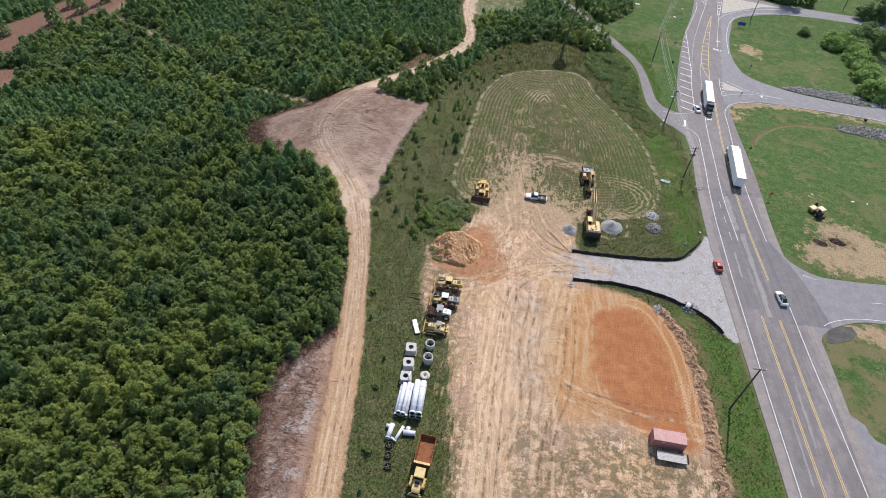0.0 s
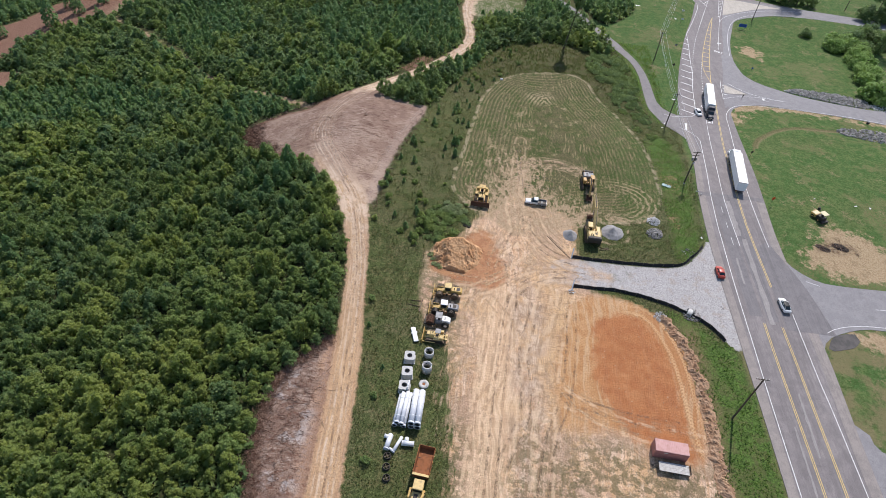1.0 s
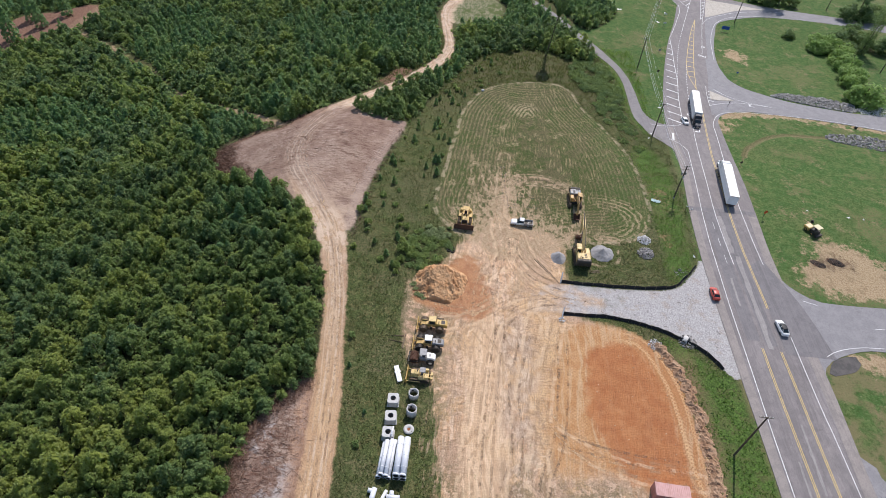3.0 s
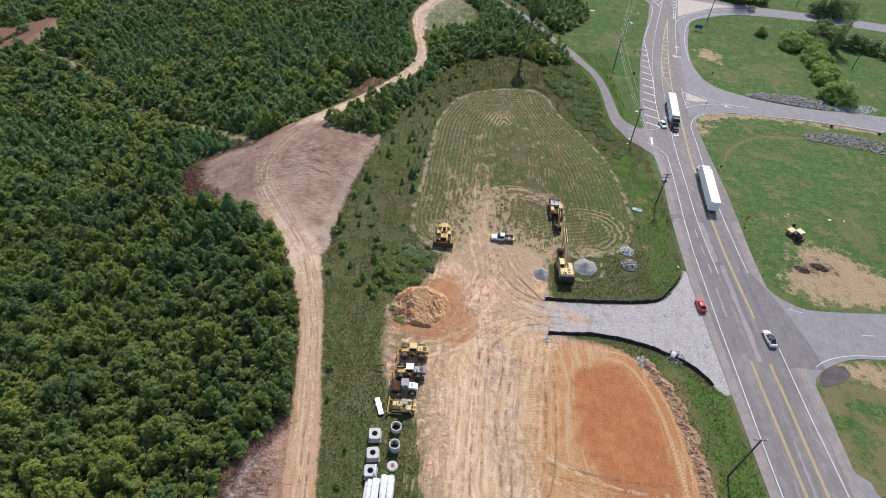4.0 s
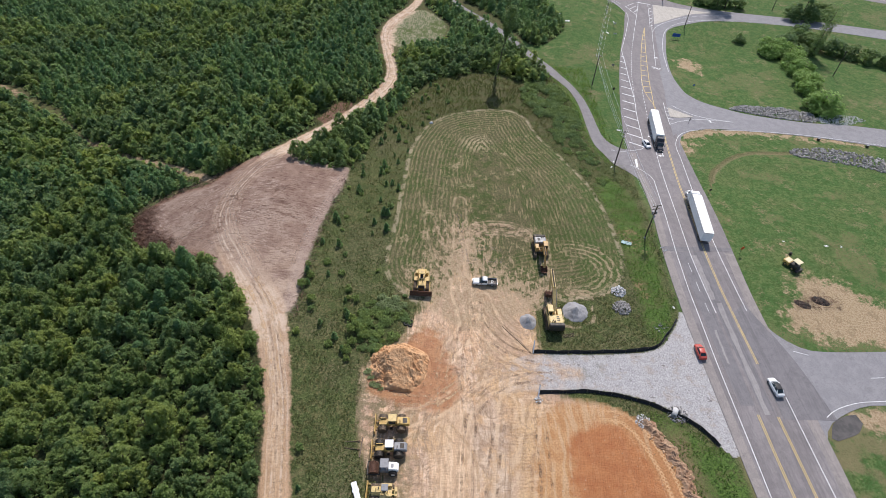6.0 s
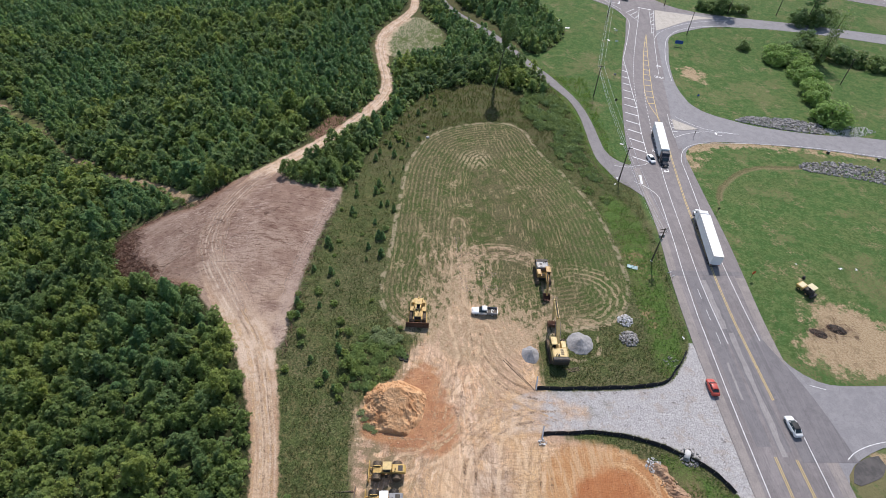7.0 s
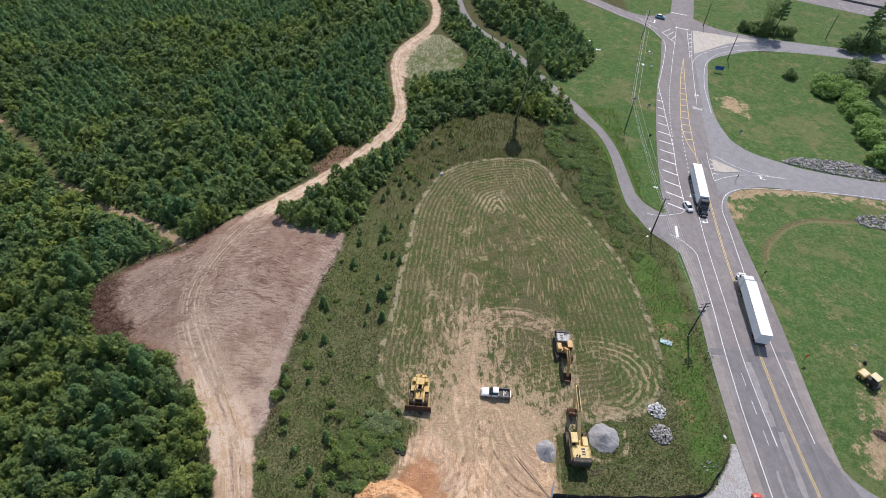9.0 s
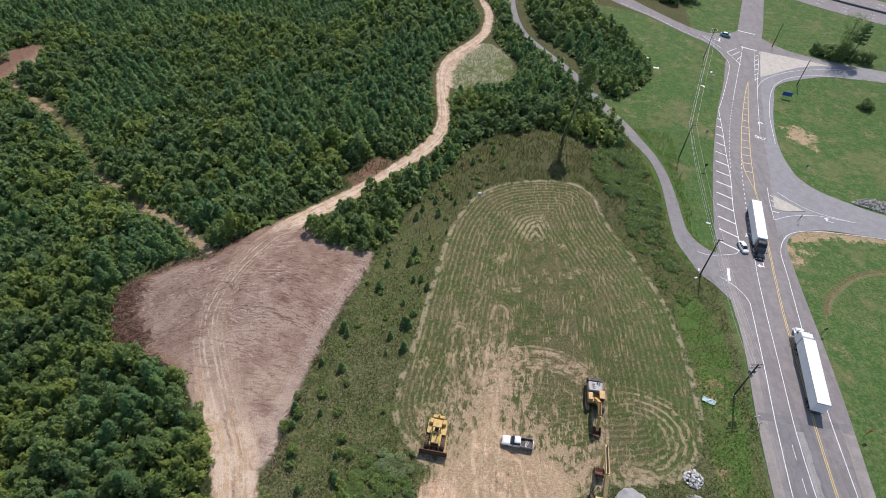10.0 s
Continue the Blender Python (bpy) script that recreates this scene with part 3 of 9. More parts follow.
    arc = n.t.nodes.new("ShaderNodeVectorMath")
    arc.operation = "DISTANCE"
    n.t.links.new(n.pos, arc.inputs[0])
    arc.inputs[1].default_value = (34.0, 126.0, 0.0)
    turns = n.t.nodes.new("ShaderNodeCombineXYZ")
    n.t.links.new(n.math("ADD", arc.outputs["Value"], mul(mid, 0.6)), turns.inputs[0])
    marks = mul(spot(n.wave(0.2, turns.outputs[0], "X", 0.0, 0.0), 0.8, 0.3), mul(n.span(arc.outputs["Value"], 13, 16), n.span(arc.outputs["Value"], 27, 24)))
    marks = mul(marks, n.span(wild, 1.0, 4.0))
    side = n.math("ADD", n.math("ABSOLUTE", f[0]), mul(n.math("SUBTRACT", n.noise(0.2, 3, 0.5), 0.5), 1.2))
    wheels = n.math("MAXIMUM", near(side, 0.95, 0.4), mul(near(side, 2.6, 0.45), 0.7))
    on_lot = n.math("MAXIMUM", n.span(wild, 0.5, 3.0), mul(n.span(a[2], 0.5, 2.0), 0.5))
    if "trails" in kinds:
        col = n.mix(mul(mul(wheels, on_lot), spot(n.noise(0.5, 5, 0.7), 0.5, 0.12, 0.6)), col, (0.30, 0.20, 0.125))
    if "trails" in kinds:
        col = n.mix(mul(mul(near(side, 1.7, 0.5), on_lot), spot(n.noise(0.3, 5, 0.7), 0.48, 0.12, 0.6)), col, (0.62, 0.45, 0.30))
    if "trails" in kinds:
        col = n.mix(mul(marks, mul(spot(blot, 0.48, 0.1), 0.55)), col, (0.31, 0.215, 0.135))
    # gravel
    stone = n.voronoi(4.5, None, "Color")
    grav = n.mix(n.math("MULTIPLY", stone, 1.0), (0.30, 0.285, 0.285), (0.52, 0.50, 0.49))
    grav = n.mix(spot(mid, 0.58, 0.1, 0.45), grav, (0.35, 0.29, 0.235))
    grav = n.mix(mul(spot(n.noise(0.6, 4, 0.6), 0.66, 0.05), 0.7), grav, (0.13, 0.115, 0.11))
    wear = n.span(n.math("ADD", px, mul(n.math("SUBTRACT", n.noise(0.16, 4, 0.6), 0.5), 60.0)), 18.0, 36.0, 0.15, 1.0)
    if "gravel" in kinds:
        col = n.mix(mul(mask(c[2], 1.6, 0.6, 0.0, fine), wear), col, grav)
    # cleared land with drag marks
    drag = n.noise(2.0, 7, 0.78, n.mapping((0.16, 1.0, 1), 14, warped(0.05, 11.0)))
    drag2 = n.noise(2.4, 7, 0.78, n.mapping((0.16, 1.0, 1), -24, warped(0.06, 12.0)))
    clr = n.mix(spot(mid, 0.5, 0.16), (0.275, 0.19, 0.148), (0.225, 0.15, 0.118))
    clr = n.mix(mul(spot(n.noise(0.09, 5, 0.65), 0.53, 0.1), 0.7), clr, (0.355, 0.265, 0.21))
    clr = n.mix(mul(spot(drag, 0.54, 0.05, 0.85), spot(n.noise(0.15, 4, 0.6), 0.46, 0.14)), clr, (0.135, 0.078, 0.058))
    clr = n.mix(mul(spot(drag2, 0.54, 0.05, 0.8), spot(n.noise(0.11, 4, 0.6), 0.5, 0.14)), clr, (0.45, 0.35, 0.285))
    clr = n.mix(spot(fine, 0.57, 0.1, 0.6), clr, (0.125, 0.07, 0.052))
    ash = mul(n.span(py, 70, 78, 1, 0), spot(n.noise(0.16, 6, 0.72), 0.55, 0.09))
    clr = n.mix(mul(ash, 0.8), clr, (0.46, 0.41, 0.385))
    clr = n.mix(mul(mul(n.span(py, 112, 142, 0.75, 0), n.span(py, 96, 108)), spot(n.noise(0.3, 6, 0.72), 0.46, 0.16)), clr, (0.50, 0.375, 0.28))
    scraped = mul(n.span(py, 76, 70, 0, 1), n.span(n.math("ADD", b[1], mul(n.noise(0.3, 5, 0.7), 5.0)), 9.0, 6.0, 0, 0.85))
    clr = n.mix(scraped, clr, n.mix(spot(fine, 0.5, 0.1), (0.47, 0.295, 0.185), (0.35, 0.195, 0.115)))
    clr = n.mix(mul(n.span(py, 76, 70, 0, 0.75), spot(n.noise(1.6, 7, 0.8, n.mapping((0.35, 1.0, 1), 25, warped(0.2, 4.0))), 0.54, 0.06)), clr, (0.17, 0.088, 0.062))
    if "cleared" in kinds:
        col = n.mix(mask(b[2], 1.6, 0.8), col, clr)
    pale = mul(near(n.math("ADD", b[2], mul(mid, 3.0)), 2.6, 2.2), n.span(px, -42, -32))
    if "cleared" in kinds:
        col = n.mix(mul(pale, spot(fine, 0.5, 0.2, 0.55)), col, (0.40, 0.315, 0.27))
    rim = mul(mask(b[2], 1.6, 0.8), n.span(n.math("ADD", b[2], mul(mid, 2.0)), 1.0, 4.0, 1, 0))
    rim = mul(rim, n.math("MAXIMUM", n.span(px, -54, -46, 1, 0), n.span(py, 72, 82, 1, 0)))
    if "cleared" in kinds:
        col = n.mix(mul(rim, 0.65), col, n.mix(spot(fine, 0.5, 0.14), (0.15, 0.065, 0.042), (0.27, 0.16, 0.10)))
    cut = n.mix(spot(fine, 0.5, 0.14), (0.44, 0.32, 0.21), (0.22, 0.15, 0.09))
    felled = n.mix(spot(fine, 0.5, 0.14), (0.27, 0.155, 0.115), (0.15, 0.08, 0.06))
    cut = n.mix(mul(mul(n.span(px, -118, -126), n.span(px, -160, -152)), spot(n.noise(0.12, 5, 0.7), 0.42, 0.1)), cut, n.mix(spot(fine, 0.5, 0.14), (0.17, 0.19, 0.065), (0.10, 0.12, 0.04)))
    cut = n.mix(n.math("MAXIMUM", n.span(px, -200, -190, 1, 0), n.span(px, -42, -38)), cut, felled)
    if "cut" in kinds:
        col = n.mix(mul(mask(e[2], 4.5, 0.8, 0.6, n.noise(0.22, 5, 0.65)), 0.9), col, cut)
    straw = n.mix(spot(n.noise(1.8, 5, 0.7, n.mapping((1, 0.3, 1), 50)), 0.5, 0.12), (0.27, 0.245, 0.16), (0.12, 0.14, 0.065))
    straw = n.mix(mul(spot(big, 0.5, 0.1), spot(mid, 0.48, 0.1)), straw, (0.10, 0.125, 0.045))
    straw = n.mix(n.span(n.math("ADD", b[0], mul(n.noise(0.25, 6, 0.7), 8.0)), 1.5, 4.0), straw, (0.52, 0.40, 0.285))
    if "straw" in kinds:
        col = n.mix(mask(c[0], 5.0, 1.5), col, straw)
    bare = n.mix(spot(fine, 0.5, 0.14), (0.47, 0.355, 0.235), (0.34, 0.235, 0.145))
    bare = n.mix(spot(mid, 0.56, 0.1, 0.6), bare, (0.24, 0.17, 0.105))
    if "bare" in kinds:
        col = n.mix(mul(mask(d[1], 22.0, 2.4, 0.6, n.noise(0.28, 7, 0.75)), 0.88), col, bare)
    # dirt track with its ruts
    wander = n.math("ADD", f[1], mul(n.math("SUBTRACT", n.noise(0.035, 2, 0.5), 0.5), 3.0))
    wander = n.math("ABSOLUTE", wander)
    rut = n.math("MAXIMUM", near(wander, 0.85, 0.3), mul(near(wander, 1.75, 0.22), 0.6))
    rut = n.math("MAXIMUM", rut, mul(near(wander, 2.9, 0.18), 0.35))
    trk = n.mix(spot(mid, 0.5, 0.16), (0.57, 0.43, 0.31), (0.475, 0.34, 0.235))
    trk = n.mix(spot(fine, 0.55, 0.12, 0.7), trk, (0.30, 0.20, 0.13))
    trk = n.mix(mul(spot(n.wave(0.9, n.mapping((1, 1, 1), 78), "X", 3.0, 2.0), 0.6, 0.4), spot(n.noise(0.3, 4, 0.6), 0.5, 0.1, 0.4)), trk, (0.33, 0.225, 0.15))
    groove = n.t.nodes.new("ShaderNodeCombineXYZ")
    n.t.links.new(n.math("ADD", f[1], mul(n.noise(0.08, 3, 0.5), 2.0)), groove.inputs[0])
    n.t.links.new(mul(py, 0.06), groove.inputs[1])
    groove = n.noise(1.3, 5, 0.7, groove.outputs[0])
    south = n.span(py, 62, 100, 1, 0)
    trk = n.mix(mul(south, 0.75), trk, (0.53, 0.335, 0.18))
    trk = n.mix(spot(groove, 0.55, 0.1, 0.6), trk, (0.33, 0.205, 0.125))
    trk = n.mix(spot(groove, 0.43, -0.08, 0.5), trk, (0.62, 0.47, 0.34))
    trk = n.mix(spot(grit, 0.56, 0.1, 0.4), trk, (0.56, 0.44, 0.32))
    trk = n.mix(n.span(b[0], 0.2, 1.6, 0.45, 0), trk, (0.38, 0.225, 0.135))
    inner = n.span(b[2], 0.0, 5.0, 1.0, 0.1)
    inner = n.math("MAXIMUM", inner, n.span(py, 112, 126, 1, 0))
    tm = mask(b[0], 2.4, 0.9, 0.0, n.noise(0.8, 5, 0.7))
    if "track" in kinds:
        col = n.mix(mul(tm, inner), col, trk)
    pits = mul(spot(n.noise(1.5, 6, 0.78), 0.57, 0.06), spot(n.noise(0.2, 4, 0.6), 0.47, 0.12))
    if "track" in kinds:
        col = n.mix(mul(mul(tm, inner), mul(pits, 0.7)), col, (0.31, 0.205, 0.135))
    chalky = mul(spot(n.noise(0.35, 6, 0.75), 0.5, 0.12), n.span(py, 98, 112))
    if "track" in kinds:
        col = n.mix(mul(mul(tm, inner), mul(chalky, 0.7)), col, (0.62, 0.49, 0.385))
    if "track" in kinds:
        col = n.mix(mul(mul(tm, rut), spot(n.noise(0.3, 6, 0.75), 0.48, 0.12, 0.5)), col, (0.63, 0.515, 0.415))
    ditch = n.math("ADD", n.math("ABSOLUTE", g[1]), mul(n.math("SUBTRACT", mid, 0.5), 2.2))
    if "ditch" in kinds:
        col = n.mix(mul(near(ditch, 0.0, 1.3), 0.6), col, n.mix(spot(fine, 0.5, 0.14), (0.20, 0.14, 0.085), (0.11, 0.085, 0.045)))
    if "ditch" in kinds:
        col = n.mix(mul(near(n.math("ADD", g[1], mul(n.math("SUBTRACT", mid, 0.5), 1.5)), 0.7, 0.7), 0.22), col, (0.34, 0.26, 0.16))
    # grit, and tiny shadows painted in as dark specks
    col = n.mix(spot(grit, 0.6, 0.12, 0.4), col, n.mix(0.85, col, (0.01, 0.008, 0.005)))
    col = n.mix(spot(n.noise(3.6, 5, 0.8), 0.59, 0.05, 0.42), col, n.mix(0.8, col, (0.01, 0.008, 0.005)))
    n.bump(n.math("ADD", mul(fine, 0.8), mul(grit, 0.35)), 0.75, 0.28)
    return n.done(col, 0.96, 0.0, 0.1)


def asphalt_material(name, dark, light, patch, streaks=0.25, old=0.0):
    """Asphalt with wheel streaks; old: how strongly the stretch before the resurfacing joint is worn and mended."""
    n = Nodes(name)
    xyz = n.t.nodes.new("ShaderNodeSeparateXYZ")
    n.t.links.new(n.pos, xyz.inputs[0])
    mid, grit = n.noise(0.5, 6, 0.7), n.noise(7, 5, 0.8)
    lane = n.noise(1.1, 4, 0.6, n.mapping((1.0, 0.012, 1), 2))
    fine_lane = n.noise(3.2, 5, 0.7, n.mapping((1.0, 0.02, 1), 2))
    c = n.mix(n.span(mid, 0.42, 0.58), dark, light)
    c = n.mix(n.span(lane, 0.5, 0.62, 0, streaks), c, tuple(v * 0.72 for v in dark))
    c = n.mix(n.span(fine_lane, 0.52, 0.6, 0, streaks * 0.8), c, tuple(v * 1.22 for v in light))
    c = n.mix(n.span(n.noise(0.2, 6, 0.75), 0.58, 0.62, 0, 0.55), c, patch)
    if old:
        worn = n.span(xyz.outputs[1], 139.2, 138.8, 0, old)
        blot = n.noise(0.55, 6, 0.72, n.mapping((1.0, 0.1, 1), 2))
        c = n.mix(n.math("MULTIPLY", worn, n.span(blot, 0.51, 0.55, 0, 0.55)), c, tuple(v * 0.74 for v in dark))
        c = n.mix(n.math("MULTIPLY", worn, n.span(blot, 0.42, 0.39, 0, 0.6)), c, tuple(v * 1.25 for v in light))
        cracks = n.voronoi(0.35, n.mapping((1.0, 0.45, 1), 8), "Distance")
        c = n.mix(n.math("MULTIPLY", worn, n.span(n.noise(1.1, 6, 0.8, n.mapping((0.2, 1, 1), 5)), 0.6, 0.63, 0, 0.35)), c, tuple(v * 0.55 for v in dark))
        c = n.mix(n.math("MULTIPLY", worn, n.span(cracks, 0.62, 0.7, 0, 0.25)), c, tuple(v * 0.7 for v in dark))
    c = n.mix(n.span(n.noise(0.8, 5, 0.8), 0.62, 0.66, 0, 0.5), c, tuple(v * 0.6 for v in dark))
    c = n.mix(n.span(grit, 0.45, 0.65, 0, 0.35), c, (0.06, 0.06, 0.06))
    n.bump(grit, 0.25, 0.03)
    return n.done(c, 0.85, 0.0, 0.3)


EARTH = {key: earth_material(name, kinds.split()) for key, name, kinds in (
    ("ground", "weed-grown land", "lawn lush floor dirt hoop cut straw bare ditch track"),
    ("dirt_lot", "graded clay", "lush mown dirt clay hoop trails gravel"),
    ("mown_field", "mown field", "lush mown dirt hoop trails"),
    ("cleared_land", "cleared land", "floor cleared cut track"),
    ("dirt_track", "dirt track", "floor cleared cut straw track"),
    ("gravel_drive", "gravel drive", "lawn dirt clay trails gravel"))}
ASPHALT = asphalt_material("asphalt", (0.20, 0.179, 0.18), (0.238, 0.214, 0.212), (0.275, 0.246, 0.238), 0.3, 0.8)
ASPHALT_NEW = asphalt_material("newer asphalt", (0.235, 0.225, 0.235), (0.265, 0.255, 0.262), (0.20, 0.19, 0.195), 0.1)
ASPHALT_DARK = asphalt_material("dark asphalt overlay", (0.172, 0.16, 0.166), (0.198, 0.185, 0.19), (0.155, 0.145, 0.15), 0.4)
ASPHALT_PATH = asphalt_material("path asphalt", (0.205, 0.188, 0.192), (0.24, 0.222, 0.222), (0.265, 0.245, 0.24))
MILLINGS = asphalt_material("dark loose asphalt", (0.075, 0.07, 0.068), (0.11, 0.10, 0.095), (0.16, 0.14, 0.125))
SHOULDER = asphalt_material("dusty shoulder", (0.25, 0.222, 0.21), (0.295, 0.26, 0.242), (0.21, 0.188, 0.178))
ASPHALT_MENDED = asphalt_material("pale worn asphalt mending", (0.275, 0.255, 0.25), (0.31, 0.29, 0.282), (0.25, 0.235, 0.232))
CONCRETE_PAD = asphalt_material("pale concrete paving", (0.44, 0.40, 0.345), (0.50, 0.455, 0.40), (0.40, 0.365, 0.32))
WHITE_LINE = plain("white road paint", (0.72, 0.72, 0.72), 0.7, 0, (0.35, 0.34, 0.34), 0.55)
YELLOW_LINE = plain("yellow road paint", (0.60, 0.44, 0.17), 0.7, 0, (0.38, 0.31, 0.20), 0.6)

# ---- meshes ----


def mesh_object(name, verts, faces, mat, smooth=False):
    me = bpy.data.meshes.new(name)
    me.from_pydata([tuple(v) for v in verts], [], [tuple(f) for f in faces])
    me.materials.append(mat)
    if smooth:
        me.polygons.foreach_set("use_smooth", [True] * len(me.polygons))
    return new(name, me)


def set_plots(me, x, y):
    for key, cols in plots(x, y).items():
        at = me.attributes.new(key, "FLOAT_VECTOR", "POINT")
        at.data.foreach_set("vector", np.column_stack(cols).clip(-60, 60).astype(np.float32).ravel())


def grid_mesh(name, gx, gy, z, keep=None):
    ny, nx = gx.shape
    i = np.arange(nx * ny).reshape(ny, nx)
    quads = np.stack([i[:-1, :-1], i[:-1, 1:], i[1:, 1:], i[1:, :-1]], -1)
    quads = quads[keep] if keep is not None else quads.reshape(-1, 4)
    used = np.unique(quads)
    back = np.full(nx * ny, -1)
    back[used] = np.arange(len(used))
    quads = back[quads]
    co = np.column_stack([gx.ravel()[used], gy.ravel()[used], z.ravel()[used]])
    me = bpy.data.meshes.new(name)
    me.vertices.add(len(co))
    me.vertices.foreach_set("co", co.astype(np.float32).ravel())
    me.loops.add(quads.size)
    me.loops.foreach_set("vertex_index", quads.astype(np.int32).ravel())
    me.polygons.add(len(quads))
    me.polygons.foreach_set("loop_start", np.arange(0, quads.size, 4, dtype=np.int32))
    me.polygons.foreach_set("use_smooth", np.ones(len(quads), bool))
    me.update(calc_edges=True)
    me.materials.append(EARTH[name])
    set_plots(me, co[:, 0], co[:, 1])
    return new(name, me)


# ---- the ground and its plots ----
xs = np.r_[np.linspace(-2200, -330, 12)[:-1], np.linspace(-330, -90, 61)[:-1], np.arange(-90, -40, 1.5), np.arange(-40, 60, 1.0), np.arange(60, 132, 1.8), np.linspace(132, 300, 50)[1:], np.linspace(300, 2200, 12)[1:]]
ys = np.r_[np.linspace(-1500, 0, 12)[:-1], np.arange(0, 20, 2.0), np.arange(20, 216, 1.0), np.arange(216, 300, 1.75), np.linspace(300, 440, 61)[:-1], np.linspace(440, 3000, 14)]
gx, gy = np.meshgrid(xs, ys)
ground = tagged(grid_mesh("ground", gx, gy, terrain(gx, gy)), "grassy weed-grown land, sloping gently, with bare clay", "ground", "", "structure")


def plot_sheet(name, depth_of, label, category, lift=0.03, reach=-0.8):
    fx, fy = np.meshgrid(np.arange(-96, 131, 1.0), np.arange(0, 300, 1.0))
    d = depth_of(fx, fy)
    keep = (d[:-1, :-1] + d[1:, 1:] + d[:-1, 1:] + d[1:, :-1]) / 4 > reach
    return tagged(grid_mesh(name, fx, fy, terrain(fx, fy) + lift, keep), label, category, "", "structure")


dirt_lot = plot_sheet("dirt_lot", lambda x, y: inside(x, y, LOT), "graded tan clay building lot with wheel marks", "dirt lot", 0.03)
mown_field = plot_sheet("mown_field", lambda x, y: np.minimum(inside(x, y, MOWN), -inside(x, y, LOT) - 0.2), "mown grass field with curved dry swathes", "field", 0.025)
cleared_land = plot_sheet("cleared_land", lambda x, y: np.maximum(inside(x, y, CLEARED), inside(x, y, BRUSH)), "freshly cleared purplish clay with brush at its rim", "clearing", 0.025)
dirt_track = plot_sheet("dirt_track", lambda x, y: plots(x, y)["plots_b"][0], "tan dirt track with wheel ruts through the forest", "dirt road", 0.05, -0.3)
plot_sheet("gravel_drive", lambda x, y: inside(x, y, GRAVEL), "pale crushed gravel construction entrance", "gravel drive", 0.045, -0.3)


# ---- roads ----
def sheet(name, left, right, mat, lift, n=120, m=6, parent=None, label="", category="", kind="structure"):
    """A paved sheet between two lines, laid on the land."""
    a, b = along(np.array(left, float), n), along(np.array(right, float), n)
    t = np.linspace(0, 1, m)[None, :, None]
    p = a[:, None] * (1 - t) + b[:, None] * t
    z = terrain(p[..., 0], p[..., 1]) + lift
    v = np.dstack([p, z]).reshape(-1, 3)
    rim = []
    i = np.arange(n * m).reshape(n, m)
    f = np.stack([i[:-1, :-1], i[:-1, 1:], i[1:, 1:], i[1:, :-1]], -1).reshape(-1, 4).tolist()
    # a skirt gives the sheet its thickness
    loop = np.r_[i[0], i[1:, -1], i[-1, ::-1][1:], i[::-1, 0][1:-1]]
    low = v[loop] - (0, 0, lift + 0.12)
    k = len(v)
    f += [(loop[j], loop[(j + 1) % len(loop)], k + (j + 1) % len(loop), k + j) for j in range(len(loop))]
    ob = mesh_object(name, np.vstack([v, low]), f, mat)
    me = ob.data
    bm = bmesh.new()
    bm.from_mesh(me)
    bmesh.ops.recalc_face_normals(bm, faces=bm.faces)
    if sum(q.normal.z for q in bm.faces) < 0:
        bmesh.ops.reverse_faces(bm, faces=bm.faces)
    bm.to_mesh(me)
    bm.free()
    if parent:
        ob.parent = parent
        return ob
    return tagged(ob, label, category, "", kind)


def shifted_edge(line, off):
    t = np.gradient(line, axis=0)
    t /= np.linalg.norm(t, axis=1)[:, None]
    return line + np.column_stack([t[:, 1], -t[:, 0]]) * off


road = sheet("road", ROAD_L, ROAD_R, ASPHALT, 0.10, 240, 8, None, "weathered grey asphalt road with painted lanes", "road")
side_road = sheet("road", curve([(77, 78), (79, 86), (82, 90.3), (90, 94), (97, 94.6), (130, 96), (230, 102)]), curve([(77.5, 120), (79.3, 113.5), (83, 109.4), (88, 107.6), (105, 108), (130, 109.5), (230, 115)]),
                  ASPHALT_NEW, 0.085, 60, 6, None, "smooth grey asphalt side road", "road")
entry_road = sheet("road", curve([(83, 186), (86, 196), (89, 200.6), (95, 203.7), (104.5, 204.7), (132, 202), (157, 196.5), (240, 178)]),
                   curve([(96, 246), (98.8, 233.6), (102.8, 225.6), (109.8, 220.6), (120, 215.6), (139, 211.4), (160, 209.5), (243, 192)]), ASPHALT_NEW, 0.09, 90, 8, None, "grey asphalt road joining at a painted island", "road")
slip_road = sheet("road", curve([(89, 225), (97, 258), (102, 280), (107, 300), (112, 318), (121, 324), (142, 322), (163, 319), (190, 314), (260, 297)]),
                  curve([(99.6, 228), (99.2, 245), (102.6, 264), (107.8, 282), (113, 296), (124.6, 303.6), (138, 308.4), (160, 309), (190, 303.5), (257, 284)]), ASPHALT_NEW, 0.08, 110, 8, None,
                  "grey asphalt slip road curving round a grass field", "road")
north_road = sheet("road", curve([(108, 306), (113, 318), (125, 316), (142, 312), (163, 311)]), curve([(116, 345), (119, 338), (128, 328.8), (144.5, 322.6), (163, 319)]), ASPHALT, 0.07, 40, 6, None, "grey asphalt junction arm", "road")
west_road = sheet("road", curve([(97, 300), (95.5, 313), (91, 323), (79, 330.6), (67.5, 340.6), (53, 353), (20, 388)]), curve([(112, 352), (107, 343), (99, 338), (91, 335.5), (80.4, 340), (68.6, 350), (61, 358.5), (29, 394)]), ASPHALT, 0.075, 70, 6,
                  None, "grey asphalt road branching off at the junction", "road")
HIGHWAY = curve([(52, 470), (100, 425), (147, 392), (163, 381), (184, 370), (214, 355), (250, 340), (330, 312)])
near_way = sheet("highway", HIGHWAY, shifted_edge(HIGHWAY, -15.5), ASPHALT, 0.08, 80, 5, None, "far grey highway carriageway beside a barrier", "road")
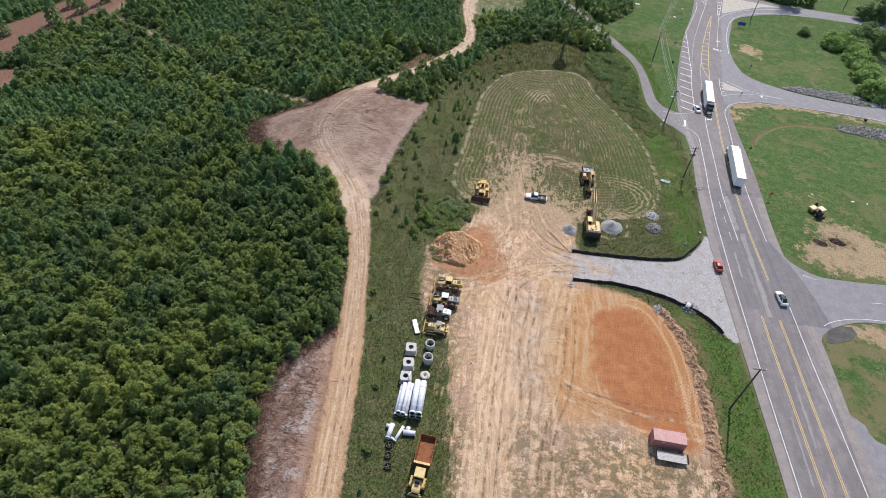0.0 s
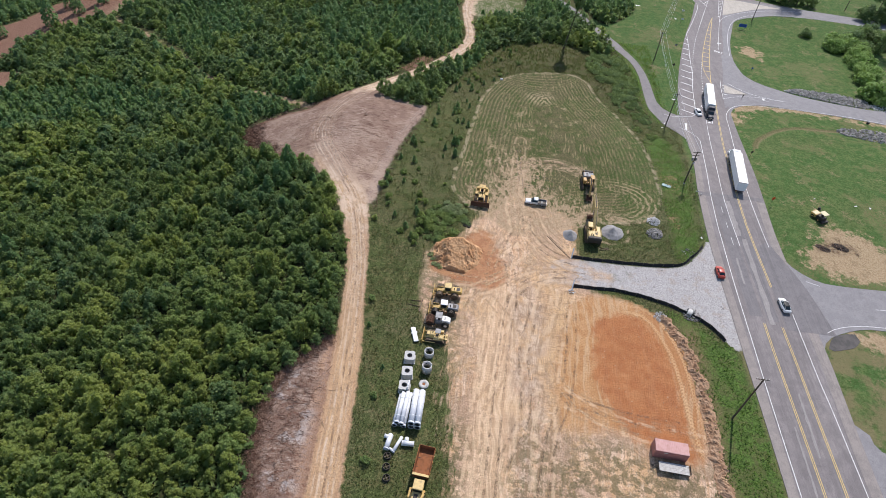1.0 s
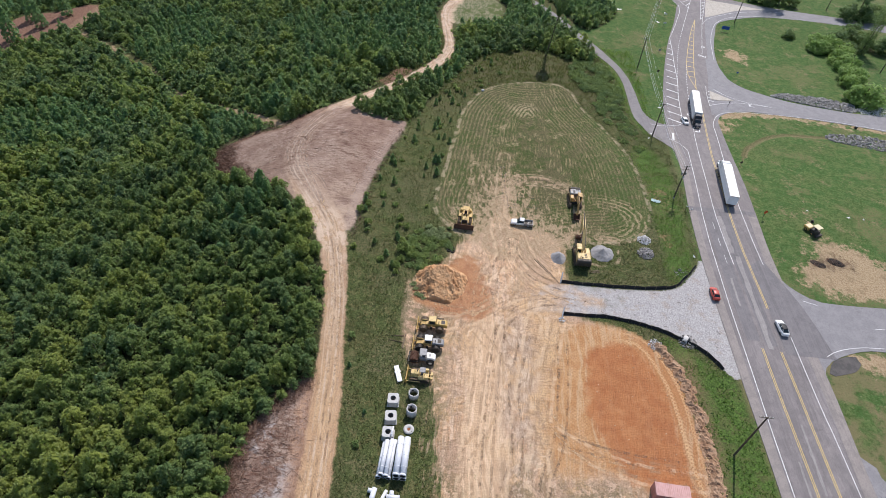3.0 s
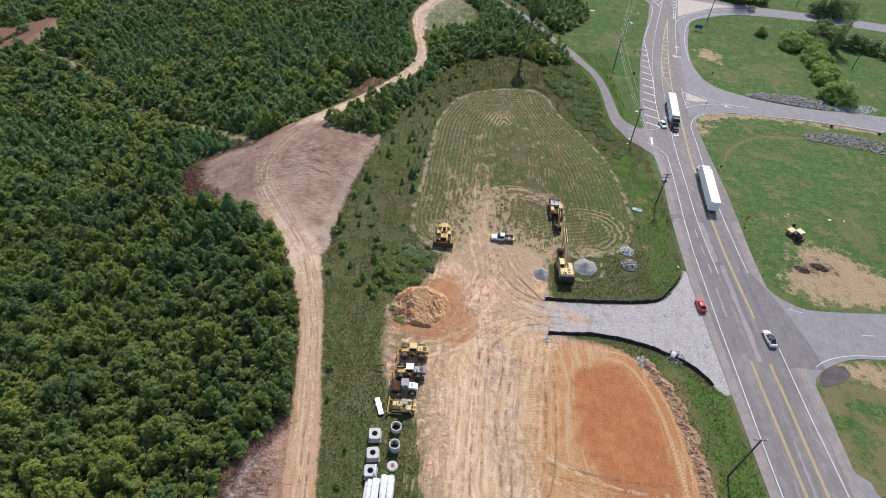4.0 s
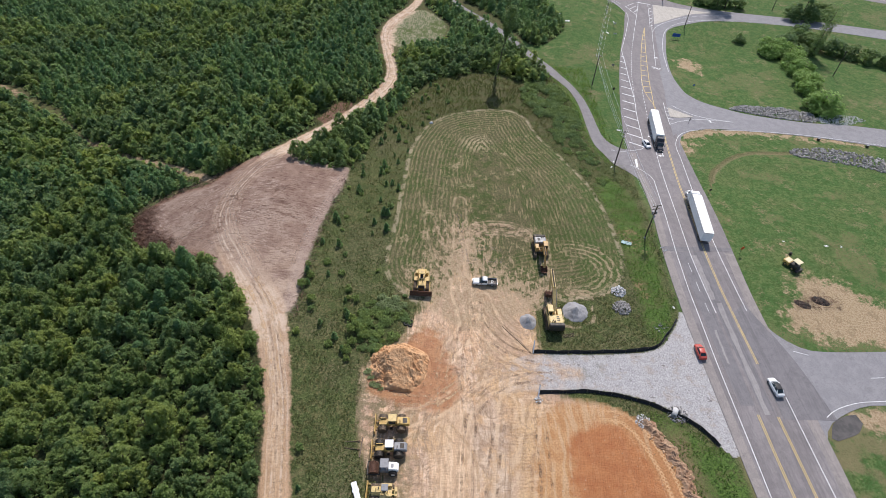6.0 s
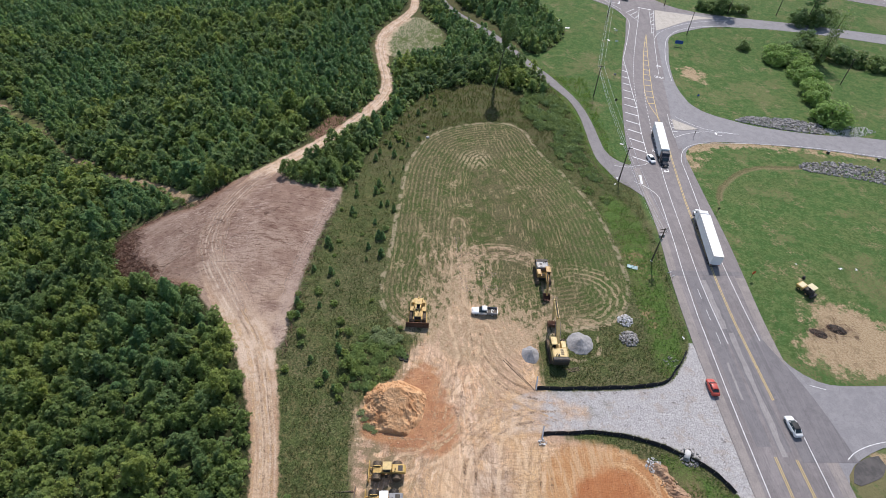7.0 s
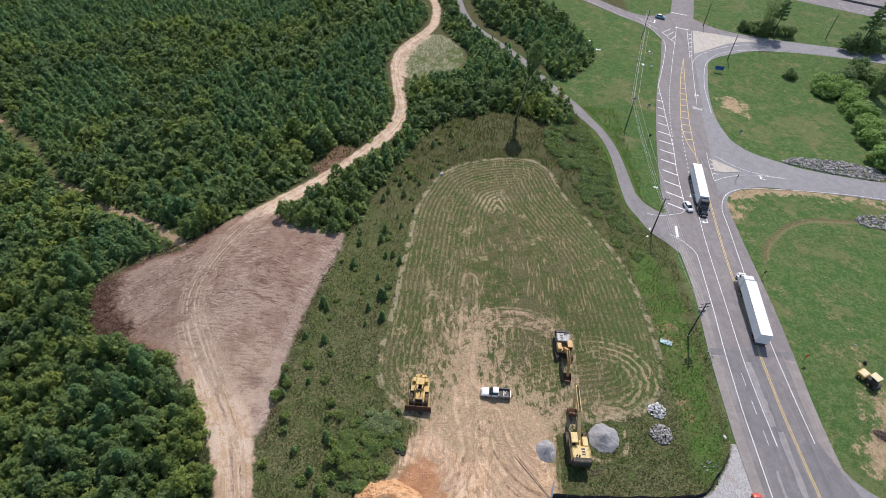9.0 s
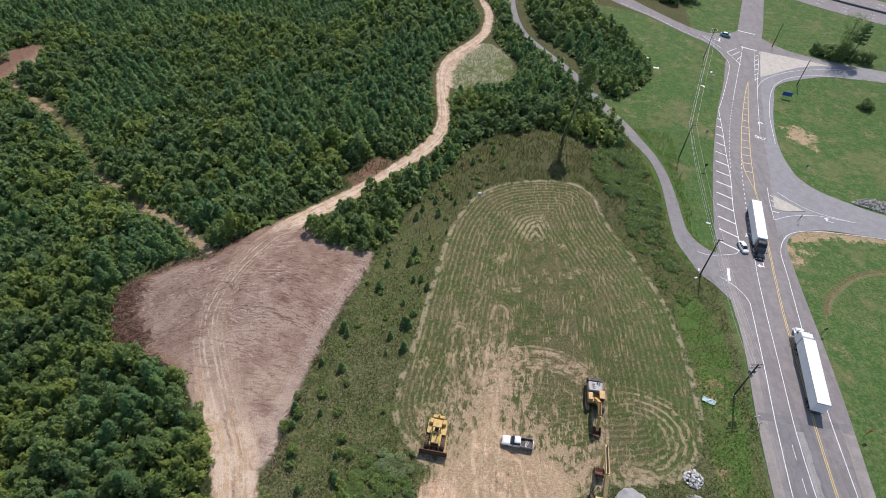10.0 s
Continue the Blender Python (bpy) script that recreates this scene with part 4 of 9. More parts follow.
far_way = sheet("highway", shifted_edge(HIGHWAY, -17.5), shifted_edge(HIGHWAY, -33), ASPHALT, 0.08, 80, 5, None, "far grey highway carriageway", "road")
sheet("highway_barrier", shifted_edge(HIGHWAY, -15.9), shifted_edge(HIGHWAY, -17.0), ASPHALT_DARK, 0.9, 80, 3, None, "dark highway median barrier", "barrier")
sheet("driveway", curve([(78, 46), (84, 46), (130, 44)]), curve([(78, 69), (81, 66.4), (86, 62), (130, 58)]), ASPHALT_NEW, 0.09, 30, 5, None, "dark asphalt driveway mouth", "road")
path = sheet("pavement", curve([(66.5, 169), (62.5, 176), (59.4, 180), (57.4, 186.3), (55.8, 191.8), (55.5, 200.6), (55.5, 208.9), (55.3, 217.4), (54.0, 226.1), (51.6, 232.7), (47.0, 241.3), (41.5, 252.2), (29.8, 277.8), (12.8, 303), (7.1, 319), (3.6, 344), (0, 390)]),
             curve([(70, 198), (67, 191), (65.6, 189.0), (62.2, 191.6), (59.8, 196.7), (59.3, 203.7), (58.9, 212.9), (58.0, 221.4), (55.9, 230.5), (52.4, 239.1), (48.7, 247.6), (42.5, 259.0), (32.2, 280), (15.4, 305), (9.8, 320), (6.3, 344), (3, 390)]), ASPHALT_PATH, 0.07, 150, 5, None,
             "narrow grey asphalt path curving to the woods", "path")
island = sheet("traffic_island", curve([(107.8, 301.5), (112, 318), (114.2, 326)], 6), curve([(109, 302), (128, 314.6), (142, 318.4)], 6), CONCRETE_PAD, 0.14, 30, 8, None, "large pale concrete traffic island", "traffic island")
small_island = sheet("traffic_island", curve([(87.2, 211.5), (87.8, 215), (88.6, 218.4)], 4), curve([(90, 211.2), (93.4, 211.8), (96, 212.4)], 4), CONCRETE_PAD, 0.2, 8, 5, None, "small pale concrete traffic island", "traffic island")

# shoulders and overlays
sheet("shoulder", shifted_edge(ROAD_L, 0.05)[:60], shifted_edge(ROAD_L, 2.0)[:60], SHOULDER, 0.112, 120, 3, road)
sheet("shoulder", shifted_edge(ROAD_R, -2.3)[:40], shifted_edge(ROAD_R, -0.05)[:40], SHOULDER, 0.112, 90, 3, road)
sheet("overlay", curve([(72.6, 91), (72.7, 105), (72.6, 118)]), curve([(83.5, 91), (81, 106), (76.2, 121)]), ASPHALT_DARK, 0.118, 30, 6, road)
sheet("overlay", curve([(65.0, 94), (64.9, 108), (65.1, 120), (65.8, 138.3)]), curve([(67.9, 94), (68.1, 108), (68.3, 120), (69.1, 138.3)]), ASPHALT_DARK, 0.113, 40, 4, road)
sheet("overlay", curve([(68.9, 93), (68.8, 108), (68.9, 124), (69.6, 138.3)]), curve([(71.4, 93), (71.8, 108), (72, 124), (72.7, 138.3)]), ASPHALT_DARK, 0.1135, 40, 4, road)
sheet("overlay", [(62.2, 138.4), (62.4, 140.2)], [(80.2, 138.8), (80.4, 140.2)], ASPHALT_DARK, 0.115, 4, 10, road)
for x0, y0, x1, y1, w in ((69.6, 92, 70.3, 121, 1.5), (69.2, 122, 69.7, 137, 1.8), (74.2, 98, 74.4, 112, 0.8), (69.3, 60, 69.7, 74, 0.6), (66.2, 52, 66.5, 66, 0.5), (66.2, 104, 66.5, 113, 0.7)):
    jag = [[(x0 + (x1 - x0) * k / 14 + side * w * (0.28 + 0.45 * abs(noise.noise((x0 + 3 * side, k * 0.7, y0)))), y0 + (y1 - y0) * k / 14) for k in range(15)] for side in (-1, 1)]
    sheet("patch", jag[0], jag[1], ASPHALT_MENDED, 0.117, 40, 3, road)
sheet("patch", curve([(80.4, 87.2), (82.2, 90.2), (85, 91.8), (88, 92.4)]), curve([(81.4, 86.6), (84, 87.4), (86.5, 88.4), (88.4, 90.4)]), MILLINGS, 0.06, 12, 5, side_road)


# ---- painted lines ----
def ribbon(name, line, width, mat, parent, lift=0.125, step=2.0):
    """A painted line of constant width, laid on the land."""
    line = np.array(line, float)
    total = np.linalg.norm(np.diff(line, axis=0), axis=1).sum()
    c = along(line, max(2, int(total / step) + 1))
    t = np.gradient(c, axis=0)
    t /= np.linalg.norm(t, axis=1)[:, None] + 1e-9
    q = np.column_stack([-t[:, 1], t[:, 0]]) * width / 2
    v = np.vstack([c + q, c - q])
    v = np.column_stack([v, terrain(v[:, 0], v[:, 1]) + lift])
    k = len(c)
    f = [(i + k, i + k + 1, i + 1, i) for i in range(k - 1)]
    ob = mesh_object(name, v, f, mat)
    ob.parent = parent
    return ob


def shifted(line, off):
    line = np.array(line, float)
    t = np.gradient(line, axis=0)
    t /= np.linalg.norm(t, axis=1)[:, None]
    return line + np.column_stack([t[:, 1], -t[:, 0]]) * off


def double_yellow(line):
    for off in (-0.17, 0.17):
        ribbon("yellow_line", shifted(line, off), 0.15, YELLOW_LINE, road)


def dashes(line, mark, gap, width, mat, parent):
    line = along(np.array(line, float), 400)
    d = np.r_[0, np.cumsum(np.linalg.norm(np.diff(line, axis=0), axis=1))]
    s = 0.0
    while s < d[-1]:
        q = [[np.interp(u, d, line[:, k]) for k in (0, 1)] for u in (s, min(s + mark, d[-1]))]
        if s + 0.3 < d[-1]:
            ribbon("dash", q, width, mat, parent)
        s += mark + gap


WHITE_W = curve([(63.5, -40), (63.3, 60), (63.5, 85), (63.7, 103), (64.2, 120), (64.4, 126), (65.4, 138.6), (66.7, 149.4), (68, 159.8), (69.2, 169), (69.4, 172), (68.3, 175.1), (66.5, 177.7), (64.4, 179.6)])
LANE = curve([(68.5, 117.9), (68.5, 126), (68.6, 132), (69, 139.4), (70.1, 150), (71.7, 163.2), (74, 180), (75.7, 190), (77.1, 198.4)])
LANE_N = curve([(77.1, 198.4), (78.2, 206.5), (79.7, 215.8), (82.1, 229.2), (84.7, 240.6)])
LANE_W = curve([(77.3, 223), (78.3, 227.7), (81.1, 241.7), (84.9, 257), (87.3, 265.5), (92.4, 281.9), (96.4, 294.5), (103.5, 316.7), (107.1, 328.6)])
MEDIAN = curve([(72.6, 104), (72.4, 118.4), (72.4, 127), (73.1, 139.2), (74.5, 152), (76.2, 166.7), (78.2, 179.6), (80.2, 191.7), (81.8, 202.1), (83, 212.4), (83.7, 219.3)])
ribbon("white_line", WHITE_W, 0.16, WHITE_LINE, road)
ribbon("white_line", LANE, 0.15, WHITE_LINE, road)
dashes(curve([(66.9, 118), (67.0, 128), (67.3, 137.5)]), 3, 3.5, 0.1, WHITE_LINE, road)
dashes(LANE_N, 0.9, 1.4, 0.22, WHITE_LINE, road)
dashes(LANE_W[:40], 0.9, 1.4, 0.2, WHITE_LINE, road)
ribbon("white_line", LANE_W[38:], 0.15, WHITE_LINE, road)
ribbon("white_line", curve([(82.9, 266.3), (86.2, 275.2), (91.7, 291.4), (95.8, 304.8), (96.4, 311.3)]), 0.15, WHITE_LINE, road)
double_yellow(MEDIAN)
double_yellow(curve([(67.9, -40), (67.7, 60), (67.6, 80), (67.7, 92)]))
double_yellow(curve([(71.9, -40), (71.7, 60), (71.7, 80), (71.6, 91.5)]))
ribbon("white_line", curve([(76, -40), (75.5, 60), (75.2, 78), (75.2, 96)]), 0.15, WHITE_LINE, road)
WHITE_E = curve([(76.1, 118.8), (76.1, 127.5), (76.5, 138.9), (77.1, 146.9), (77.9, 155.8), (80, 169.3), (82.2, 184), (83, 191), (84.3, 195.3), (86.6, 199.3), (89.8, 201.9), (95, 203.5), (104.5, 204.1), (115, 204), (132, 202.7), (157, 197.4)])
ribbon("white_line", WHITE_E, 0.15, WHITE_LINE, road)
GORE_L, GORE_R = curve([(83.7, 219.3), (83.1, 227), (83.4, 233), (85.3, 242.9), (90.7, 262.8), (96.4, 281.4), (101.2, 295.2)]), curve([(83.7, 219.3), (85.4, 228.4), (87.7, 240.2), (93.3, 263.8), (97.6, 281), (101.2, 295.2)])
for g in (GORE_L, GORE_R):
    ribbon("yellow_line", g, 0.22, YELLOW_LINE, road)
gl, gr = along(GORE_L, 17), along(GORE_R, 17)
for k in range(2, 15):
    ribbon("hatch_bar", [gl[k], gr[k] + (0, 0.3)], 0.4, YELLOW_LINE, road)
HATCH = curve([(72.2, 190.9), (72.9, 193.6), (73.7, 200), (75.2, 211.5), (77.3, 223), (78.8, 235.1), (79.6, 241.3), (81.3, 253.1), (82.9, 266.3)])
ribbon("white_line", HATCH, 0.18, WHITE_LINE, road)
hatch_w = along(curve([(67.6, 193.6), (68.6, 200.1), (70.4, 211.3), (72.4, 222.1), (74.5, 232.9), (77, 244), (79.5, 255.3), (82.5, 265)]), 14)
hatch_e = along(HATCH[4:], 14)
for k in range(13):
    ribbon("hatch_bar", [hatch_w[k] + (0.3, 0.3), hatch_e[k] + (0, -1.2)], 0.42, WHITE_LINE, road)
ribbon("white_line", curve([(72.2, 190.9), (71.1, 189.6), (67.6, 188.5), (63.8, 187.6), (60.6, 188.4)]), 0.15, WHITE_LINE, path, 0.13)
ribbon("stop_bar", [(66.4, 178.4), (67.3, 183.2)], 0.7, WHITE_LINE, path, 0.14)
ribbon("white_line", curve([(94.9, 254.8), (98.6, 269.7), (104.3, 292.9), (108.6, 308), (113.4, 325.1)]), 0.15, WHITE_LINE, road)
ribbon("white_line", curve([(97.6, 236), (97.9, 244), (100.4, 258.3), (103.6, 273.3), (109, 289.9), (114, 298.4), (121.1, 304.4), (131.2, 308.2), (142.7, 309), (160, 308.6), (190, 304.6)]), 0.14, WHITE_LINE, slip_road, 0.11)
ribbon("white_line", curve([(103.6, 290.5), (107.4, 297.6), (113.1, 303.5), (123, 310), (133.5, 313.8), (142.5, 316), (152, 316.6)]), 0.14, WHITE_LINE, slip_road, 0.13)
ribbon("white_line", curve([(104.5, 297), (107.4, 309), (111.5, 326.5)]), 0.14, WHITE_LINE, road)
for k in range(6):
    ribbon("hatch_bar", [(104.6 + 1.15 * k, 298 + 4.4 * k), (106.4 + 1.1 * k, 299.6 + 4.4 * k)], 0.35, WHITE_LINE, road, 0.13)
sheet("apron", curve([(84.6, 199), (86.2, 209), (88.6, 220), (91.4, 232), (95, 250)]), curve([(90, 205), (95, 216), (97.6, 226), (98.4, 236), (99.2, 250)]), ASPHALT_NEW, 0.118, 40, 6, entry_road)
ribbon("white_line", curve([(85.6, 206.4), (86.7, 215.1), (88, 222)]), 0.15, WHITE_LINE, road, 0.14)
ribbon("white_line", curve([(85.6, 206.4), (91, 209.2), (99.3, 211), (109.5, 210)]), 0.15, WHITE_LINE, entry_road, 0.13)
ribbon("white_line", curve([(90.4, 220.4), (94.3, 215.9), (99.7, 212.4), (109.5, 210)]), 0.15, WHITE_LINE, entry_road, 0.13)
for k in range(4):
    ribbon("hatch_bar", [(86.2 + 0.5 * k, 210.4 + 2.6 * k), (88 + 0.4 * k, 210.0 + 2.2 * k)], 0.3, WHITE_LINE, road, 0.15)
ribbon("white_line", curve([(81.6, 91.6), (84.5, 93.4), (90, 95), (97, 95.5), (130, 97)]), 0.14, WHITE_LINE, side_road, 0.12)
ribbon("white_line", [(82, 107.6), (85, 106.6)], 0.14, WHITE_LINE, side_road, 0.12)
dashes([(96, 101), (130, 102.6)], 3, 9, 0.14, WHITE_LINE, side_road)
ribbon("white_line", curve([(95.6, 313), (92, 324), (79.6, 331.8), (68, 341.8), (54, 354)]), 0.14, WHITE_LINE, west_road, 0.11)
for p, q in (((98, 319), (101.6, 309)), ((98, 319), (103.6, 325)), ((99.4, 316.4), (104.2, 322)), ((100.6, 312.6), (104, 318)), ((90, 330), (96, 322)), ((88, 331), (97.6, 328.6))):
    ribbon("white_line", [p, q], 0.25, WHITE_LINE, west_road, 0.15)
for p, q in (((109, 345), (116, 343)), ((106, 327.5), (112.5, 326)), ((96.4, 328.4), (97.8, 332.4))):
    ribbon("stop_bar", [p, q], 0.6, WHITE_LINE, road, 0.14)
for w_ in (near_way, far_way):
    off = -4.6 if w_ is near_way else -22.0
    for k in (0, 1):
        dashes(shifted_edge(HIGHWAY, off - 5.0 * k)[12:], 3.0, 9.0, 0.2, WHITE_LINE, w_)


def road_word(word, x, y, turn, parent, size=2.0, stretch=1.5):
    cu = bpy.data.curves.new(word, "FONT")
    cu.body, cu.size, cu.align_x, cu.align_y = word, size, "CENTER", "CENTER"
    cu.offset = 0.03
    tmp = bpy.data.objects.new(word, cu)
    scene.collection.objects.link(tmp)
    bpy.context.view_layer.update()
    me = bpy.data.meshes.new_from_object(tmp.evaluated_get(bpy.context.evaluated_depsgraph_get()))
    bpy.data.objects.remove(tmp)
    m = pose(x, y, 0, 0, 0, turn) @ Matrix.Diagonal((1, stretch, 1, 1))
    for v in me.vertices:
        p = m @ v.co
        v.co = (p.x, p.y, ground_z(p.x, p.y) + 0.15)
    me.materials.clear()
    me.materials.append(WHITE_LINE)
    ob = new("lettering", me)
    ob.parent = parent
    return ob


def arrow(x, y, turn, parent):
    """A turn arrow: a bent shaft and a head."""
    pts = [(-0.12, -1.4), (0.12, -1.4), (0.12, 0.1), (0.9, 0.1), (0.9, -0.35), (1.7, 0.35), (0.9, 1.05), (0.9, 0.6), (-0.12, 0.6)]
    m = pose(x, y, 0, 0, 0, turn)
    v = [m @ Vector((*p, 0)) for p in pts]
    ob = mesh_object("arrow", [(p.x, p.y, ground_z(p.x, p.y) + 0.15) for p in v], [(0, 1, 2, 8), (8, 2, 3, 7), (4, 5, 6), (3, 4, 6, 7)], WHITE_LINE)
    ob.parent = parent


road_word("ONLY", 77.6, 198.0, 172, road, 1.7, 1.5)
arrow(77.0, 186.0, 172, road)
road_word("ONLY", 94.2, 252.0, -14, road, 1.4, 1.6)
arrow(96.6, 263.0, -14, road)
arrow(101.5, 209.0, 80, entry_road)

# ---- wheel ruts ----
def rut_material(name, a, b, cover):
    """Loose dirt in a wheel mark, worn through in places."""
    n = Nodes(name)
    c = n.mix(n.span(n.noise(2.2, 5, 0.75), 0.42, 0.58), a, b)
    n.bump(n.noise(6.0, 4, 0.7), 0.5, 0.1)
    n.done(c, 0.96, 0.0, 0.1)
    gone = n.t.nodes.new("ShaderNodeBsdfTransparent")
    ms = n.t.nodes.new("ShaderNodeMixShader")
    here = n.math("MULTIPLY", n.span(n.noise(0.5, 4, 0.65), 0.38, 0.6), n.span(n.noise(2.6, 6, 0.85), 0.42, 0.56, 0.0, 1.0))
    n.put(n.math("MULTIPLY", here, cover), ms.inputs[0])
    n.t.links.new(gone.outputs[0], ms.inputs[1]), n.t.links.new(n.bsdf.outputs[0], ms.inputs[2])
    n.t.links.new(ms.outputs[0], n.t.nodes["Material Output"].inputs["Surface"])
    return n.mat


RUT_PALE = rut_material("pale dust in wheel ruts", (0.58, 0.46, 0.36), (0.50, 0.375, 0.28), 0.75)
RUT_TAN = rut_material("tan clay in wheel ruts", (0.66, 0.465, 0.285), (0.57, 0.385, 0.225), 0.8)
RUT_FAINT = rut_material("thin dust in faint wheel marks", (0.56, 0.43, 0.32), (0.45, 0.33, 0.235), 0.42)
RUT_DARK = rut_material("damp dark clay in wheel ruts", (0.30, 0.20, 0.135), (0.23, 0.155, 0.10), 0.6)
SCRAPE = rut_material("dark scrape marks in clay", (0.15, 0.09, 0.066), (0.21, 0.135, 0.10), 0.75)


def ruts(points, offsets, width, mat, parent, lift=0.09):
    """Wheel marks side by side along a line."""
    line = along(curve(points, 6), 60)
    for k, off in enumerate(offsets):
        ribbon("wheel_rut", shifted(line, off), width, mat, parent, lift + 0.005 * k, 1.0)


ruts([(-41.3, 172.6), (-47.7, 165.1), (-50.5, 157.2), (-50.1, 151.7), (-48.6, 145.8), (-44.6, 136.4), (-40.4, 128.4), (-36.4, 121)], (-0.3, 0.55), 0.42, RUT_PALE, cleared_land)
ruts([(-44.4, 172.4), (-50.8, 165), (-52.5, 154.5), (-51.1, 147), (-47.5, 137.4), (-43, 129), (-38, 122)], (-0.5, 0.4), 0.4, RUT_PALE, cleared_land, 0.105)
ruts([(-50.5, 160.5), (-52.9, 157.8), (-54.1, 151.9), (-53.2, 145.5), (-50.1, 137.8), (-46, 131.4), (-41, 125.6)], (0,), 0.34, RUT_PALE, cleared_land, 0.12)
ruts([(-50.3, 156.3), (-47.5, 151.9), (-46.6, 145.4), (-44.9, 138.2), (-41.1, 129.4)], (0, 0.5), 0.26, RUT_PALE, cleared_land, 0.13)
for line in ([(-64.3, 140.6), (-57.6, 138.6), (-49.2, 134.2)], [(-60, 141.1), (-54.8, 142.7), (-44.3, 141.9)], [(-43.2, 134.6), (-40.2, 132.7), (-36.5, 127.4)], [(-22.6, 166), (-25.6, 151), (-28.2, 138), (-29.8, 126)]):
    ruts(line, (0, 0.7), 0.3, RUT_FAINT, cleared_land, 0.075)
drng = random.Random(12)
for k in range(46):
    # dozer scrapes, fanning out over the clearing
    x, y = drng.uniform(-66, -26), drng.uniform(128, 168)
    if inside(np.array([x]), np.array([y]), CLEARED)[0] > 4:
        a, l = radians(drng.gauss(8 if x > -46 else 28, 16)), drng.uniform(1.5, 5)
        bend = drng.uniform(-0.5, 0.5)
        ruts([(x - l * math.cos(a), y - l * math.sin(a)), (x, y + bend), (x + l * math.cos(a), y + l * math.sin(a))], (0,), drng.uniform(0.12, 0.3), SCRAPE if k % 3 else RUT_FAINT, cleared_land, 0.06)
trk_line = along(TRACK, 700)
south = trk_line[(trk_line[:, 1] > 22) & (trk_line[:, 1] < 122)]
north = trk_line[(trk_line[:, 1] > 176) & (trk_line[:, 1] < 300)]
for line, offs in ((south, (-1.75, -0.9, 0.75, 1.6)), (north, (-1.0, 0.95))):
    for k, off in enumerate(offs):
        sway = shifted(line, off) + np.column_stack([0.25 * np.sin(line[:, 1] * 0.13 + 2 * k), 0 * line[:, 0]])
        ribbon("wheel_rut", sway, 0.5, RUT_TAN if k % 3 or line is south else RUT_PALE, dirt_track, 0.095 + 0.004 * k, 1.5)
for k, off in enumerate((-0.1, 1.15)):
    ribbon("wheel_rut", shifted(south, off), 0.4, RUT_DARK, dirt_track, 0.085 + 0.004 * k, 1.5)
# where machines have turned on the field and the lot
for line in ([(8.9, 141.6), (10.4, 144.8), (12.8, 146.5), (17.7, 147.6), (23.3, 146.9), (27.7, 143.4), (29.2, 140.3)], [(12.2, 143), (14.7, 145.6), (19.5, 146.4), (22.2, 144.5)], [(13.8, 141.8), (15, 143.7), (17.4, 144.1)]):
    ruts(line, (0, 0.55), 0.3, RUT_DARK, mown_field, 0.08)
for line in ([(13.8, 138.1), (17, 138.7), (20.7, 138.2)], [(11.3, 133.4), (15.3, 134.2), (20.7, 134.5)], [(9.7, 152.2), (10.3, 148.1), (9.9, 144.2), (10.6, 139.2), (11.3, 133.4)], [(32.5, 132.1), (32, 126.1)]):
    ruts(line, (-0.5, 0.45), 0.45, RUT_FAINT, mown_field, 0.07)
for k, line in enumerate(([(26.7, 99.5), (21.6, 101.7), (16.5, 105.8), (13, 111.4), (11.5, 116.8)], [(25.4, 105.3), (19, 107.7), (13.7, 114.1), (12.9, 121.1)], [(5.2, 91.9), (4.8, 100.4), (6.6, 110), (4.4, 116.6)],
                          [(10.3, 88), (9.6, 99.3), (8.2, 105.1), (10, 113)], [(-5, 94.8), (3.2, 95), (7.4, 98.2), (8.6, 104)], [(28, 101), (19, 99.6), (12, 94), (9.6, 84), (8.6, 66), (8, 40)], [(28, 102.6), (20, 103), (11, 100), (3, 94), (-1, 88)],
                          [(22, 66), (33.3, 63.8), (44.2, 62.9)], [(18, 74), (22, 68), (28, 62.6), (34, 61)], [(17.5, 45.4), (19.1, 56.7), (22.1, 65.9), (23.6, 79.1), (24, 89)], [(4, 60), (9, 70), (10, 82), (5, 90)], [(10, 50), (14, 62), (13.4, 76), (16, 90)])):
    ruts(line, (-1.0, 1.0), 0.5, RUT_DARK if k % 2 else RUT_TAN, dirt_lot, 0.075)

# ---- plants ----


